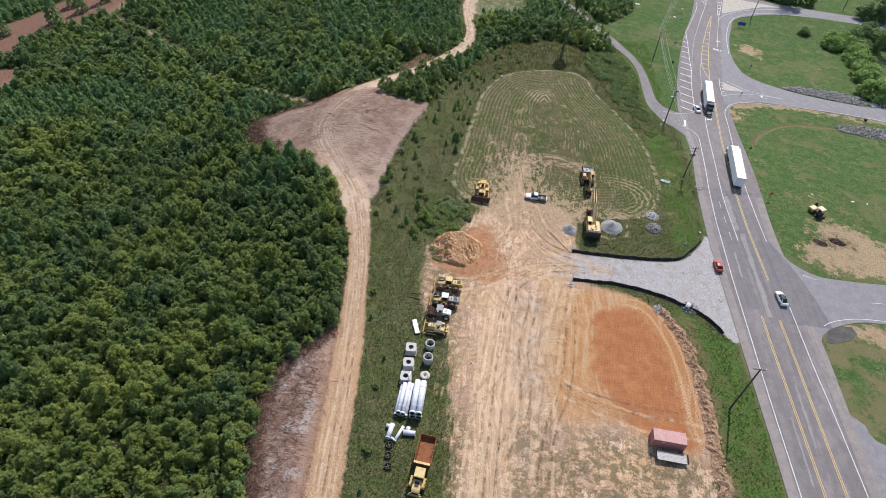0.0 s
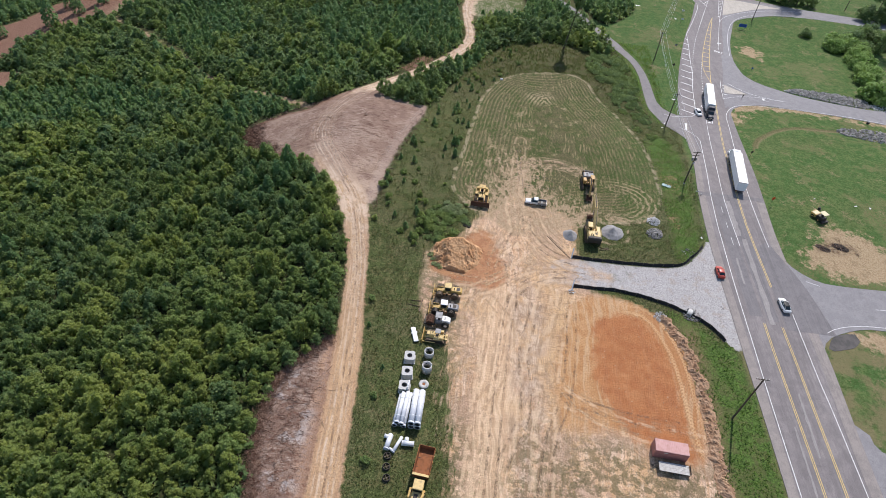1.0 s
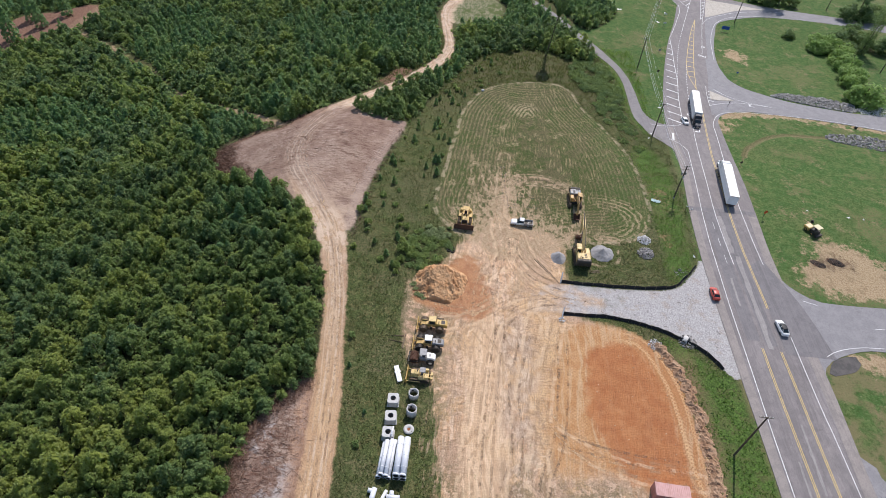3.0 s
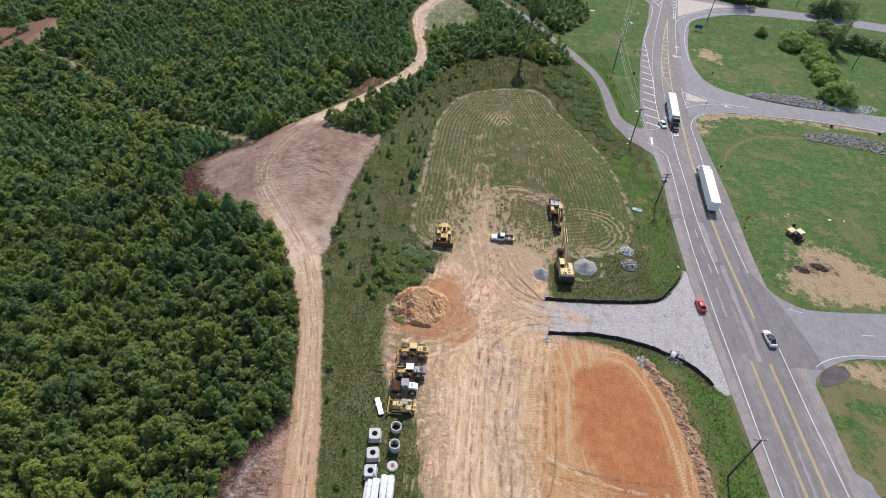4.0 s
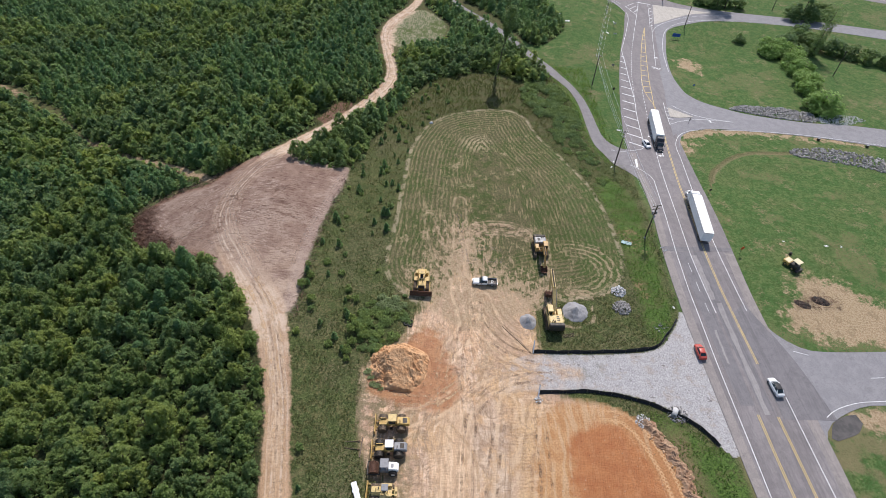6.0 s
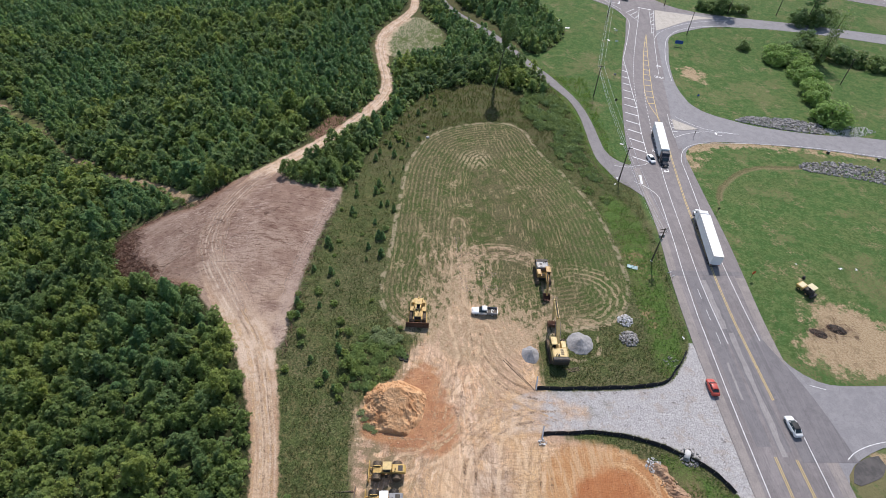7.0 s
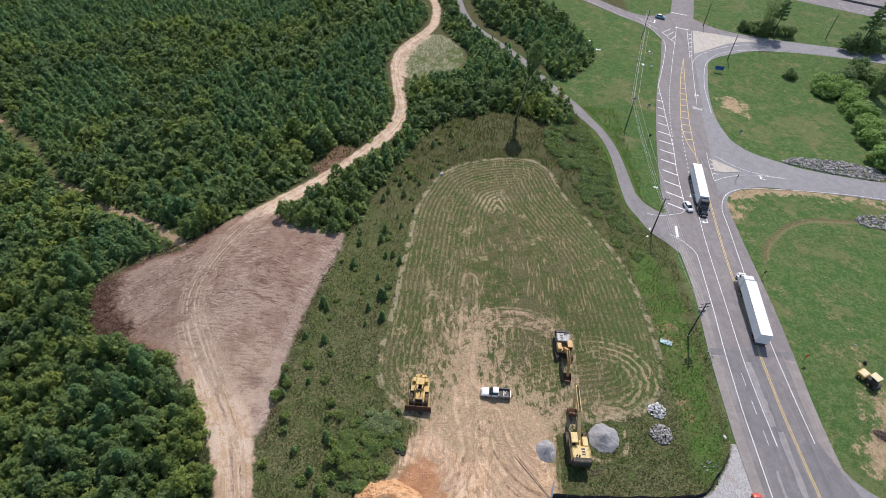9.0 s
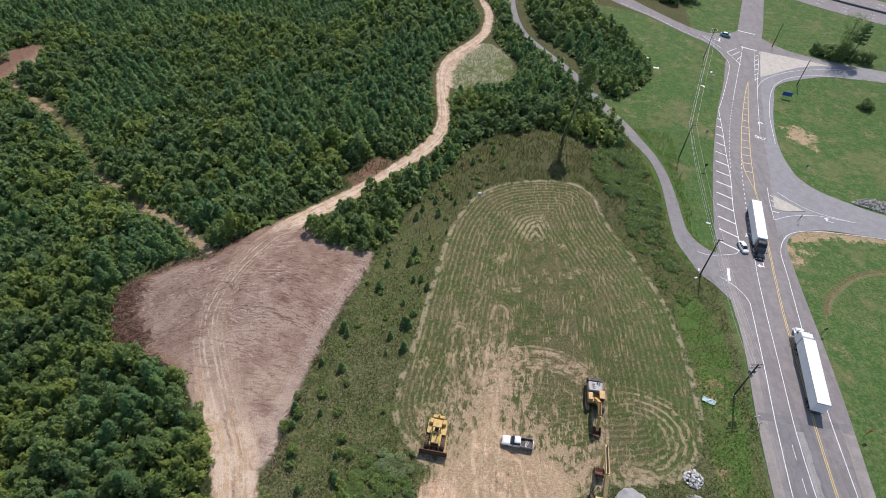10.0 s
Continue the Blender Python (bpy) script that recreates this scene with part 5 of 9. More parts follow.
def leaf_material(name, tones, through=0.3):
    """Leaves: three greens by clump and by tree, some light coming through."""
    n = Nodes(name)
    tree = n.value("tint")
    leaf = n.per_island()
    c = n.mix(n.span(tree, 0.0, 0.5, 0, 1, False), tones[0], tones[3] if len(tones) > 3 else tuple((p + q) / 2 for p, q in zip(tones[0], tones[1])))
    c = n.mix(n.span(tree, 0.5, 1.0, 0, 1, False), c, tones[1])
    c = n.mix(n.span(leaf, 0.55, 1.0, 0, 0.7), c, n.mix(0.5, c, tones[2]))
    c = n.mix(n.span(leaf, 0.9, 1.0, 0, 0.8), c, tones[2])
    # noise paints dark shade of leaf gaps and bright tips, without finer leaves
    gap_noise = n.noise(5.5, 3, 0.7)
    c = n.mix(n.span(gap_noise, 0.53, 0.65, 0, 0.5), c, tuple(v * 0.4 for v in tones[0]))
    c = n.mix(n.span(gap_noise, 0.46, 0.36, 0, 0.5), c, tones[2])
    n.bump(gap_noise, 1.0, 0.35)
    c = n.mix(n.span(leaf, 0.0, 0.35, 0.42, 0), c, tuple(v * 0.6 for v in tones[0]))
    n.done(c, 0.55, 0.0, 0.3)
    tr = n.t.nodes.new("ShaderNodeBsdfTranslucent")
    n.put(n.mix(0.4, c, (0.2, 0.28, 0.07)), tr.inputs["Color"])
    ms = n.t.nodes.new("ShaderNodeMixShader")
    ms.inputs[0].default_value = through
    n.t.links.new(n.bsdf.outputs[0], ms.inputs[1]), n.t.links.new(tr.outputs[0], ms.inputs[2])
    n.t.links.new(ms.outputs[0], n.t.nodes["Material Output"].inputs["Surface"])
    return n.mat


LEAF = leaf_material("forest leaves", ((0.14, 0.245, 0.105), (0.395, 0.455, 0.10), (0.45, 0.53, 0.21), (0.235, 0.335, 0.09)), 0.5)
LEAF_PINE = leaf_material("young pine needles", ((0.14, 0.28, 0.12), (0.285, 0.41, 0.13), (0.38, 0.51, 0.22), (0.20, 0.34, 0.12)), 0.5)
LEAF_WILLOW = leaf_material("bright willow leaves", ((0.26, 0.43, 0.10), (0.34, 0.50, 0.13), (0.43, 0.58, 0.2)), 0.45)
LEAF_WEED = leaf_material("weed leaves", ((0.12, 0.16, 0.045), (0.215, 0.205, 0.085), (0.28, 0.25, 0.12)), 0.5)
BARK = plain("bark", (0.12, 0.09, 0.065), 0.9, 0, (0.06, 0.045, 0.035), 0.6)


def tri_mesh(name, tris, tint, mats, mat_index=None):
    """A mesh of loose triangles, with a tint for each."""
    k = len(tris)
    me = bpy.data.meshes.new(name)
    me.vertices.add(3 * k)
    me.vertices.foreach_set("co", tris.astype(np.float32).ravel())
    me.loops.add(3 * k)
    me.loops.foreach_set("vertex_index", np.arange(3 * k, dtype=np.int32))
    me.polygons.add(k)
    me.polygons.foreach_set("loop_start", np.arange(0, 3 * k, 3, dtype=np.int32))
    if mat_index is not None:
        me.polygons.foreach_set("material_index", mat_index.astype(np.int32))
    me.update(calc_edges=True)
    at = me.attributes.new("tint", "FLOAT", "POINT")
    at.data.foreach_set("value", np.repeat(tint, 3).astype(np.float32))
    for m in mats:
        me.materials.append(m)
    return me


def leaves_at(rng, p, out, size, up=0.75):
    """A leaf clump, one triangle, at each point p, facing roughly outwards."""
    k = len(p)
    nrm = (1.1 - 0.8 * up) * out + rng.normal(0, 0.42, (k, 3)) + (0, 0, up)
    nrm /= np.linalg.norm(nrm, axis=1)[:, None] + 1e-9
    u = np.cross(nrm, rng.normal(0, 1, (k, 3)))
    u /= np.linalg.norm(u, axis=1)[:, None] + 1e-9
    w = np.cross(nrm, u)
    s = size * rng.uniform(0.6, 1.3, (k, 1))
    a = p + u * s * rng.uniform(0.5, 0.9, (k, 1))
    b = p - u * s * 0.45 + w * s * rng.uniform(0.35, 0.75, (k, 1))
    c = p - u * s * 0.45 - w * s * rng.uniform(0.35, 0.75, (k, 1))
    return np.stack([a, b, c], 1)


def broadleaf(seed, k, size):
    """Unit crown: many upright plumes of leaf clumps over an uneven dome, base at 0, top near 1, radius about 0.5."""
    rng = np.random.default_rng(seed)
    plumes = int(rng.integers(17, 25))
    t = np.r_[1.0, rng.uniform(0, 0.92, plumes - 1)]
    ang = np.arange(plumes) * 2.4 + rng.uniform(-0.5, 0.5, plumes)
    rad = 0.47 * (1 - t**2.2) * np.sqrt(rng.uniform(0.4, 1, plumes)) * (1 + 0.3 * np.sin(ang * 2 + seed))
    cen = np.column_stack([rad * np.cos(ang), rad * np.sin(ang), 0.2 + 0.66 * t])
    lr = rng.uniform(0.075, 0.16, plumes)
    tall = rng.uniform(0.9, 1.9, plumes)
    pick = rng.choice(plumes, k, p=lr**1.5 / (lr**1.5).sum())
    d = rng.normal(0, 1, (k, 3))
    d[:, 2] = np.abs(d[:, 2]) * 1.1 - 0.35
    d /= np.linalg.norm(d, axis=1)[:, None]
    taper = 1.15 - 0.55 * np.clip(d[:, 2], 0, 1)
    reach = d * (lr[pick] * rng.uniform(0.45, 1.2, k))[:, None]
    reach[:, :2] *= taper[:, None]
    reach[:, 2] *= tall[pick]
    # a few leaves fill the heart of the crown
    core = rng.uniform(0, 1, k) < 0.14
    p = cen[pick] + reach
    p[core] = np.column_stack([rng.normal(0, 0.2, core.sum()), rng.normal(0, 0.2, core.sum()), rng.uniform(0.08, 0.5, core.sum())])
    return leaves_at(rng, p, d, size, 0.7)


def bushy(seed, k, size):
    """Unit bush, leafy down to the ground, its base at 0."""
    rng = np.random.default_rng(seed)
    lobes = rng.integers(12, 18)
    ang, rad = rng.uniform(0, 6.28, lobes), 0.4 * np.sqrt(rng.uniform(0, 1, lobes))
    cen = np.column_stack([rad * np.cos(ang), rad * np.sin(ang), rng.uniform(0.15, 0.8, lobes) * (1 - 0.9 * rad)])
    lr = rng.uniform(0.12, 0.25, lobes)
    pick = rng.integers(0, lobes, k)
    d = rng.normal(0, 1, (k, 3))
    d /= np.linalg.norm(d, axis=1)[:, None]
    p = cen[pick] + d * lr[pick][:, None] * rng.uniform(0.7, 1.15, (k, 1))
    p[:, 2] = np.abs(p[:, 2])
    return leaves_at(rng, p, d, size, 0.45)


def conifer(seed, k, size):
    """Unit young pine: whorls of soft tufts under a blunt top."""
    rng = np.random.default_rng(seed)
    h = rng.uniform(0, 1, k) ** 1.25
    lean = rng.normal(0, 0.05, 2)
    whorl = np.floor(h * 6) / 6 + rng.uniform(0, 0.12, k)
    r = 0.46 * np.clip(1.02 - whorl, 0, 1) ** 0.62 * np.sqrt(rng.uniform(0.3, 1, k))
    arms = rng.integers(0, 6, k) / 6 * 6.28 + np.floor(h * 6) * 1.7 + rng.normal(0, 0.3, k)
    p = np.column_stack([r * np.cos(arms) + lean[0] * whorl, r * np.sin(arms) + lean[1] * whorl, 0.12 + 0.86 * whorl - 0.12 * r])
    out = np.column_stack([np.cos(arms), np.sin(arms), np.full(k, 0.8)])
    return leaves_at(rng, p, out, size)


def trunk_tris(h=0.6, r=0.03, sides=4):
    t = []
    for i in range(sides):
        a, b = 6.283 * i / sides, 6.283 * (i + 1) / sides
        p = [(r * math.cos(a), r * math.sin(a), -0.06), (r * math.cos(b), r * math.sin(b), -0.06), (r * 0.4 * math.cos(b), r * 0.4 * math.sin(b), h), (r * 0.4 * math.cos(a), r * 0.4 * math.sin(a), h)]
        t += [(p[0], p[1], p[2]), (p[0], p[2], p[3])]
    return np.array(t)


def plant_mesh(name, spots, shapes, mats, trunk=True):
    """Joins many plants: spots are rows x, y, z, width, height, turn, shape, tint."""
    tris, tint, idx = [], [], []
    for x, y, z, wd, ht, turn, k, tn in spots:
        t = shapes[int(k)]
        parts = [(t, 0)] + ([(trunk_tris(), 1)] if trunk else [])
        c, s = math.cos(turn), math.sin(turn)
        for q, m in parts:
            o = np.empty_like(q)
            o[..., 0] = (q[..., 0] * c - q[..., 1] * s) * wd + x
            o[..., 1] = (q[..., 0] * s + q[..., 1] * c) * wd + y
            o[..., 2] = q[..., 2] * ht + z
            tris.append(o), tint.append(np.full(len(q), tn)), idx.append(np.full(len(q), m))
    return tri_mesh(name, np.concatenate(tris), np.concatenate(tint), mats, np.concatenate(idx))


rng = np.random.default_rng(7)


def scatter(x0, x1, y0, y1, step):
    sx, sy = np.meshgrid(np.arange(x0, x1, step), np.arange(y0, y1, step * 0.9))
    sx = sx + (np.arange(sx.shape[0]) % 2)[:, None] * step / 2
    return (sx + rng.uniform(-0.42, 0.42, sx.shape) * step).ravel(), (sy + rng.uniform(-0.42, 0.42, sx.shape) * step).ravel()


tx, ty = scatter(-345, 66, 0, 400, 2.95)
ok = (tx > -112 - 0.63 * ty) & (ty < 352 - 0.12 * tx)
tx, ty = tx[ok], ty[ok]
depth = forest_depth(tx, ty)
ok = depth > 1.0
tx, ty, depth = tx[ok], ty[ok], depth[ok]
grove = np.array([noise.noise((a / 38, b / 38, 0.3)) for a, b in zip(tx, ty)])
pine = (grove + ss(150, 260, ty) * 0.3 + rng.normal(0, 0.1, len(tx))) > 0.27 + 0.25 * (1 - ss(130, 175, ty))
wide = (2.5 + 4.2 * rng.beta(1.3, 2.6, len(tx))) * np.where(pine, 0.82, 1) * np.where(depth < 3, 0.8, 1) * (0.86 + 0.14 * ss(90, 150, ty))
high = wide * rng.uniform(0.75, 1.5, len(tx)) * np.where(pine, 1.15, 1)
# the tint also turns bluer with distance, painting haze into the far leaves
tone = np.clip(0.42 + 0.75 * np.array([noise.noise((a / 22, b / 22, 7.0)) + 0.6 * noise.noise((a / 8, b / 8, 3.0)) for a, b in zip(tx, ty)]) + rng.normal(0, 0.19, len(tx)) - 0.1 * ss(140, 230, ty) + 0.26 * (1 - ss(60, 120, ty)) - 0.22 * np.exp(-(((tx + 80) / 30) ** 2) - ((ty - 125) / 22) ** 2), 0, 1)
tz = terrain(tx, ty)
near_edge = (ty > 20) & (ty < 128) & (tx > -60)
order = np.argsort(np.where(near_edge, depth, 1e3 + depth))
single = np.zeros(len(tx), bool)
single[order[:300]] = True
rows = np.column_stack([tx, ty, tz, wide, high, rng.uniform(0, 6.28, len(tx)), rng.integers(0, 6, len(tx)), tone])
BROAD = [broadleaf(20 + i, 560, 0.098) for i in range(6)]
BROAD_FAR = [broadleaf(40 + i, 145, 0.18) for i in range(6)]
PINES = [conifer(60 + i, 320, 0.12) for i in range(6)]
PINES_FAR = [conifer(80 + i, 86, 0.22) for i in range(6)]
dist = np.hypot(tx, ty - 40)
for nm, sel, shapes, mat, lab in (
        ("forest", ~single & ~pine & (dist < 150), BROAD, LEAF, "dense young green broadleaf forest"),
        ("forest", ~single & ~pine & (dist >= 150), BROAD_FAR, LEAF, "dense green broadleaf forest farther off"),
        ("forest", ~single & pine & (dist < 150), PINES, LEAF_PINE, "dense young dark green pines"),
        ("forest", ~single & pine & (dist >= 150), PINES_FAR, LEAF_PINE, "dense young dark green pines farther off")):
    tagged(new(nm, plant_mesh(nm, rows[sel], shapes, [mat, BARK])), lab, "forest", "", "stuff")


# saplings and creepers that close the gaps under the crowns
ux, uy = scatter(-345, 66, 0, 400, 2.7)
ok = (ux > -112 - 0.63 * uy) & (uy < 352 - 0.12 * ux)
ux, uy = ux[ok], uy[ok]
udepth = forest_depth(ux, uy)
ok = udepth > 0.5
ux, uy = ux[ok], uy[ok]
low = np.column_stack([ux, uy, terrain(ux, uy), rng.uniform(2.2, 3.6, len(ux)), rng.uniform(1.2, 2.7, len(ux)), rng.uniform(0, 6.28, len(ux)), rng.integers(0, 4, len(ux)), rng.uniform(0.1, 0.75, len(ux))])
udist = np.hypot(ux, uy - 40)
for sel, shapes in ((udist < 140, [bushy(100 + i, 64, 0.2) for i in range(4)]), (udist >= 140, [bushy(110 + i, 19, 0.34) for i in range(4)])):
    tagged(new("undergrowth", plant_mesh("undergrowth", low[sel], shapes, [LEAF], False)), "green saplings and creepers below the forest crowns", "undergrowth", "", "stuff")


def tree_kit(shape, leaf, tint):
    """Crown and trunk meshes for single trees."""
    return tri_mesh("crown", shape, np.full(len(shape), tint), [leaf]), tri_mesh("trunk", trunk_tris(0.6, 0.03, 6), np.full(12, 0.5), [BARK])


def plant_tree(kit, x, y, wd, ht, turn, label, name="tree", category="tree", group="forest edge trees"):
    base = new(name)
    base.matrix_world = Matrix.LocRotScale((x, y, ground_z(x, y)), Euler((0, 0, turn)), (wd, wd, ht))
    for part_name, me in zip(("crown", "trunk"), kit):
        ob = new(part_name, me)
        ob.parent = base
    return tagged(base, label, category, group)


FINE = [broadleaf(20 + i, 960, 0.08) for i in range(6)]
kits = [[tree_kit(FINE[i], LEAF, t) for t in (0.15, 0.5, 0.85)] for i in range(6)]
pine_kits = [[tree_kit(PINES[i], LEAF_PINE, t) for t in (0.15, 0.5, 0.85)] for i in range(6)]
for x, y, z, wd, ht, turn, k, tn in rows[single & ~pine]:
    plant_tree(kits[int(k)][min(2, int(tn * 3))], x, y, wd, ht, turn, "young leafy green tree at the forest edge")
for x, y, z, wd, ht, turn, k, tn in rows[single & pine]:
    plant_tree(pine_kits[int(k)][min(2, int(tn * 3))], x, y, wd, ht, turn, "young dark green pine at the forest edge")

# ---- paints and stuffs for things ----
YELLOW = plain("machine yellow paint", (0.53, 0.345, 0.10), 0.5, 0, (0.20, 0.14, 0.08), 0.6)
YELLOW_PALE = plain("sun-bleached yellow paint", (0.64, 0.47, 0.20), 0.55, 0, (0.30, 0.22, 0.12), 0.55)
STEEL_DARK = plain("dark greasy steel", (0.045, 0.04, 0.036), 0.6, 0.3, (0.11, 0.085, 0.06), 0.6)
STEEL_MUD = plain("muddy track steel", (0.13, 0.10, 0.075), 0.7, 0.3, (0.25, 0.18, 0.11), 0.7)
STEEL_WORN = plain("bare worn steel", (0.32, 0.30, 0.28), 0.4, 0.8, (0.2, 0.14, 0.09), 0.5)
RUST = plain("rusty dump body", (0.27, 0.105, 0.045), 0.8, 0.0, (0.13, 0.06, 0.035), 0.7, 0.2, 1.2)
RUST_DARK = plain("dark rusty steel", (0.14, 0.07, 0.045), 0.8, 0.2, (0.07, 0.045, 0.035), 0.6)
RUBBER = plain("tyre rubber", (0.022, 0.022, 0.022), 0.85, 0, (0.09, 0.075, 0.06), 0.6)
WHITE = plain("white paint", (0.78, 0.78, 0.78), 0.4, 0, (0.5, 0.48, 0.45), 0.25)
WHITE_VAN = plain("white trailer panel", (0.80, 0.81, 0.83), 0.35, 0, (0.55, 0.55, 0.56), 0.2, 0.5, 0.6)
GREY_PAINT = plain("grey paint", (0.22, 0.22, 0.23), 0.45, 0, (0.12, 0.12, 0.12), 0.4)
SILVER = plain("silver car paint", (0.50, 0.51, 0.53), 0.3, 0.5, (0.3, 0.3, 0.3), 0.2)
RED_CAR = plain("faded red car paint", (0.48, 0.075, 0.055), 0.35, 0, (0.3, 0.08, 0.06), 0.3)
DARK_CAR = plain("dark blue-black truck paint", (0.02, 0.024, 0.035), 0.25, 0.1, (0.05, 0.05, 0.055), 0.3)
TEAL_CAR = plain("pale blue car paint", (0.22, 0.36, 0.42), 0.3, 0.1, (0.15, 0.2, 0.24), 0.2)
CONCRETE = plain("cast concrete", (0.50, 0.49, 0.48), 0.85, 0, (0.36, 0.35, 0.33), 0.5, 0.2, 1.5)
# darker copy of the concrete: the shade inside the boxes is in its colour
CONCRETE_SHADY = plain("shaded concrete inside", (0.30, 0.29, 0.28), 0.9, 0, (0.2, 0.19, 0.18), 0.5)
PIPE = plain("pale grey plastic pipe", (0.66, 0.68, 0.72), 0.35, 0, (0.45, 0.46, 0.5), 0.3)
PIPE_METAL = plain("galvanised pipe", (0.62, 0.64, 0.68), 0.38, 0.6, (0.42, 0.43, 0.46), 0.4)
BLACK = plain("black plastic", (0.018, 0.018, 0.02), 0.6, 0, (0.05, 0.045, 0.04), 0.4)
FABRIC = plain("black silt fabric", (0.02, 0.02, 0.022), 0.9, 0, (0.07, 0.06, 0.05), 0.5)
WOOD = plain("weathered wood", (0.30, 0.25, 0.20), 0.85, 0, (0.17, 0.14, 0.11), 0.6)
POLE_WOOD = plain("creosoted pole wood", (0.085, 0.07, 0.055), 0.85, 0, (0.045, 0.04, 0.033), 0.6)
CONTAINER = plain("faded red container paint", (0.44, 0.20, 0.18), 0.6, 0, (0.30, 0.13, 0.11), 0.4, 0.3, 0.8)
CONTAINER_ROOF = plain("sun-bleached container roof", (0.55, 0.33, 0.31), 0.7, 0, (0.40, 0.22, 0.18), 0.5, 0.3, 0.8)
ORANGE_SIGN = plain("orange-red sign sheet", (0.65, 0.10, 0.03), 0.5, 0, (0.45, 0.09, 0.04), 0.2)
BLUE_SIGN = plain("blue sign sheet", (0.03, 0.09, 0.36), 0.5, 0, (0.03, 0.07, 0.22), 0.2)
BEIGE = plain("cream canopy paint", (0.66, 0.58, 0.37), 0.55, 0, (0.45, 0.38, 0.25), 0.3)
LIGHT = plain("pale lamp lens", (0.75, 0.74, 0.7), 0.15, 0, (0.6, 0.6, 0.58), 0.1)
TAIL = plain("red lamp lens", (0.4, 0.02, 0.02), 0.2, 0, (0.25, 0.02, 0.02), 0.1)


def glass_material():
    n = Nodes("tinted vehicle glass")
    n.bsdf.inputs["IOR"].default_value = 1.5
    return n.done(n.mix(n.noise(3, 2, 0.5, n.local()), (0.012, 0.02, 0.024), (0.02, 0.032, 0.036)), 0.06, 0.0, 0.6)


GLASS = glass_material()


def stone_material(name, a, b):
    n = Nodes(name)
    c = n.mix(n.per_island(), a, b)
    c = n.mix(n.span(n.noise(6, 4, 0.6), 0.5, 0.7, 0, 0.6), c, tuple(v * 0.55 for v in a))
    n.bump(n.noise(9, 3), 0.4, 0.06)
    return n.done(c, 0.9, 0, 0.2)


STONE = stone_material("quarried grey stone", (0.19, 0.175, 0.165), (0.47, 0.445, 0.42))
STONE_PALE = stone_material("pale limestone", (0.45, 0.43, 0.42), (0.72, 0.71, 0.70))
CLOD = stone_material("broken clay clods", (0.38, 0.24, 0.145), (0.54, 0.375, 0.24))
STICK = stone_material("dead brush", (0.17, 0.085, 0.055), (0.36, 0.25, 0.19))


def heap_material(name, a, b, dark, scale=1.0):
    n = Nodes(name)
    mid, fine = n.noise(0.5 * scale, 5, 0.6), n.noise(6 * scale, 4, 0.7)
    c = n.mix(n.span(mid, 0.35, 0.65), a, b)
    c = n.mix(n.span(fine, 0.5, 0.72, 0, 0.6), c, dark)
    c = n.mix(n.span(n.noise(1.4 * scale, 6, 0.75), 0.53, 0.6, 0, 0.55), c, tuple(0.5 * p + 0.5 * q for p, q in zip(b, dark)))
    c = n.mix(n.span(n.noise(2.1 * scale, 6, 0.75), 0.43, 0.36, 0, 0.5), c, tuple(min(1.0, p * 1.22) for p in a))
    n.bump(n.math("ADD", n.math("MULTIPLY", mid, 0.1), fine), 0.7, 0.12)
    return n.done(c, 0.95, 0, 0.1)


HEAP_CLAY = heap_material("heaped orange clay", (0.58, 0.365, 0.205), (0.47, 0.255, 0.125), (0.31, 0.15, 0.07), 1.0)
HEAP_GRAVEL = heap_material("heaped grey gravel", (0.27, 0.265, 0.268), (0.34, 0.332, 0.332), (0.13, 0.13, 0.135), 1.3)
DEBRIS = heap_material("burnt dark debris", (0.05, 0.045, 0.04), (0.10, 0.075, 0.06), (0.02, 0.02, 0.02), 2.0)

# ---- shaping helpers ----


def part(name, bm, mat, parent, label=""):
    me = bpy.data.meshes.new(name)
    bm.normal_update()
    bm.to_mesh(me)
    bm.free()
    me.materials.append(mat)
    ob = new(name, me)
    ob.parent = parent
    if label:
        ob["label"] = label
    return ob


def thing(name, x, y, turn, label, category, group="", lift=0.0, kind=""):
    ob = new(name)
    ob.matrix_world = pose(x, y, ground_z(x, y) + lift, 0, 0, turn)
    return tagged(ob, label, category, group, kind)


def box(size, at=(0, 0, 0), bevel=0.04, rot=(0, 0, 0), bm=None, taper=None):
    """A block with worn edges; at is its centre; taper shrinks the top in x and y and shifts it in x."""
    bm = bm or bmesh.new()
    g = bmesh.ops.create_cube(bm, size=1)["verts"]
    for v in g:
        v.co = Vector((v.co.x * size[0], v.co.y * size[1], v.co.z * size[2]))
        if taper and v.co.z > 0:
            v.co.x = v.co.x * taper[0] + (taper[2] if len(taper) > 2 else 0)
            v.co.y *= taper[1]
    if bevel:
        e = list({q for v in g for q in v.link_edges})
        r = bmesh.ops.bevel(bm, geom=e, offset=min(bevel, min(size) * 0.3), segments=1, affect="EDGES", profile=0.7)
        g = list({v for f in r["faces"] for v in f.verts} | {v for v in g if v.is_valid})
    bmesh.ops.transform(bm, matrix=pose(*at, *rot), verts=g)
    return bm


def rod(p, q, r, r2=None, seg=10, bm=None, cap=True):
    """A round bar from p to q."""
    bm = bm or bmesh.new()
    p, q = Vector(p), Vector(q)
    m = Matrix.Translation((p + q) / 2) @ (q - p).to_track_quat("Z", "Y").to_matrix().to_4x4()
    bmesh.ops.create_cone(bm, cap_ends=cap, segments=seg, radius1=r, radius2=r if r2 is None else r2, depth=(q - p).length, matrix=m)
    return bm


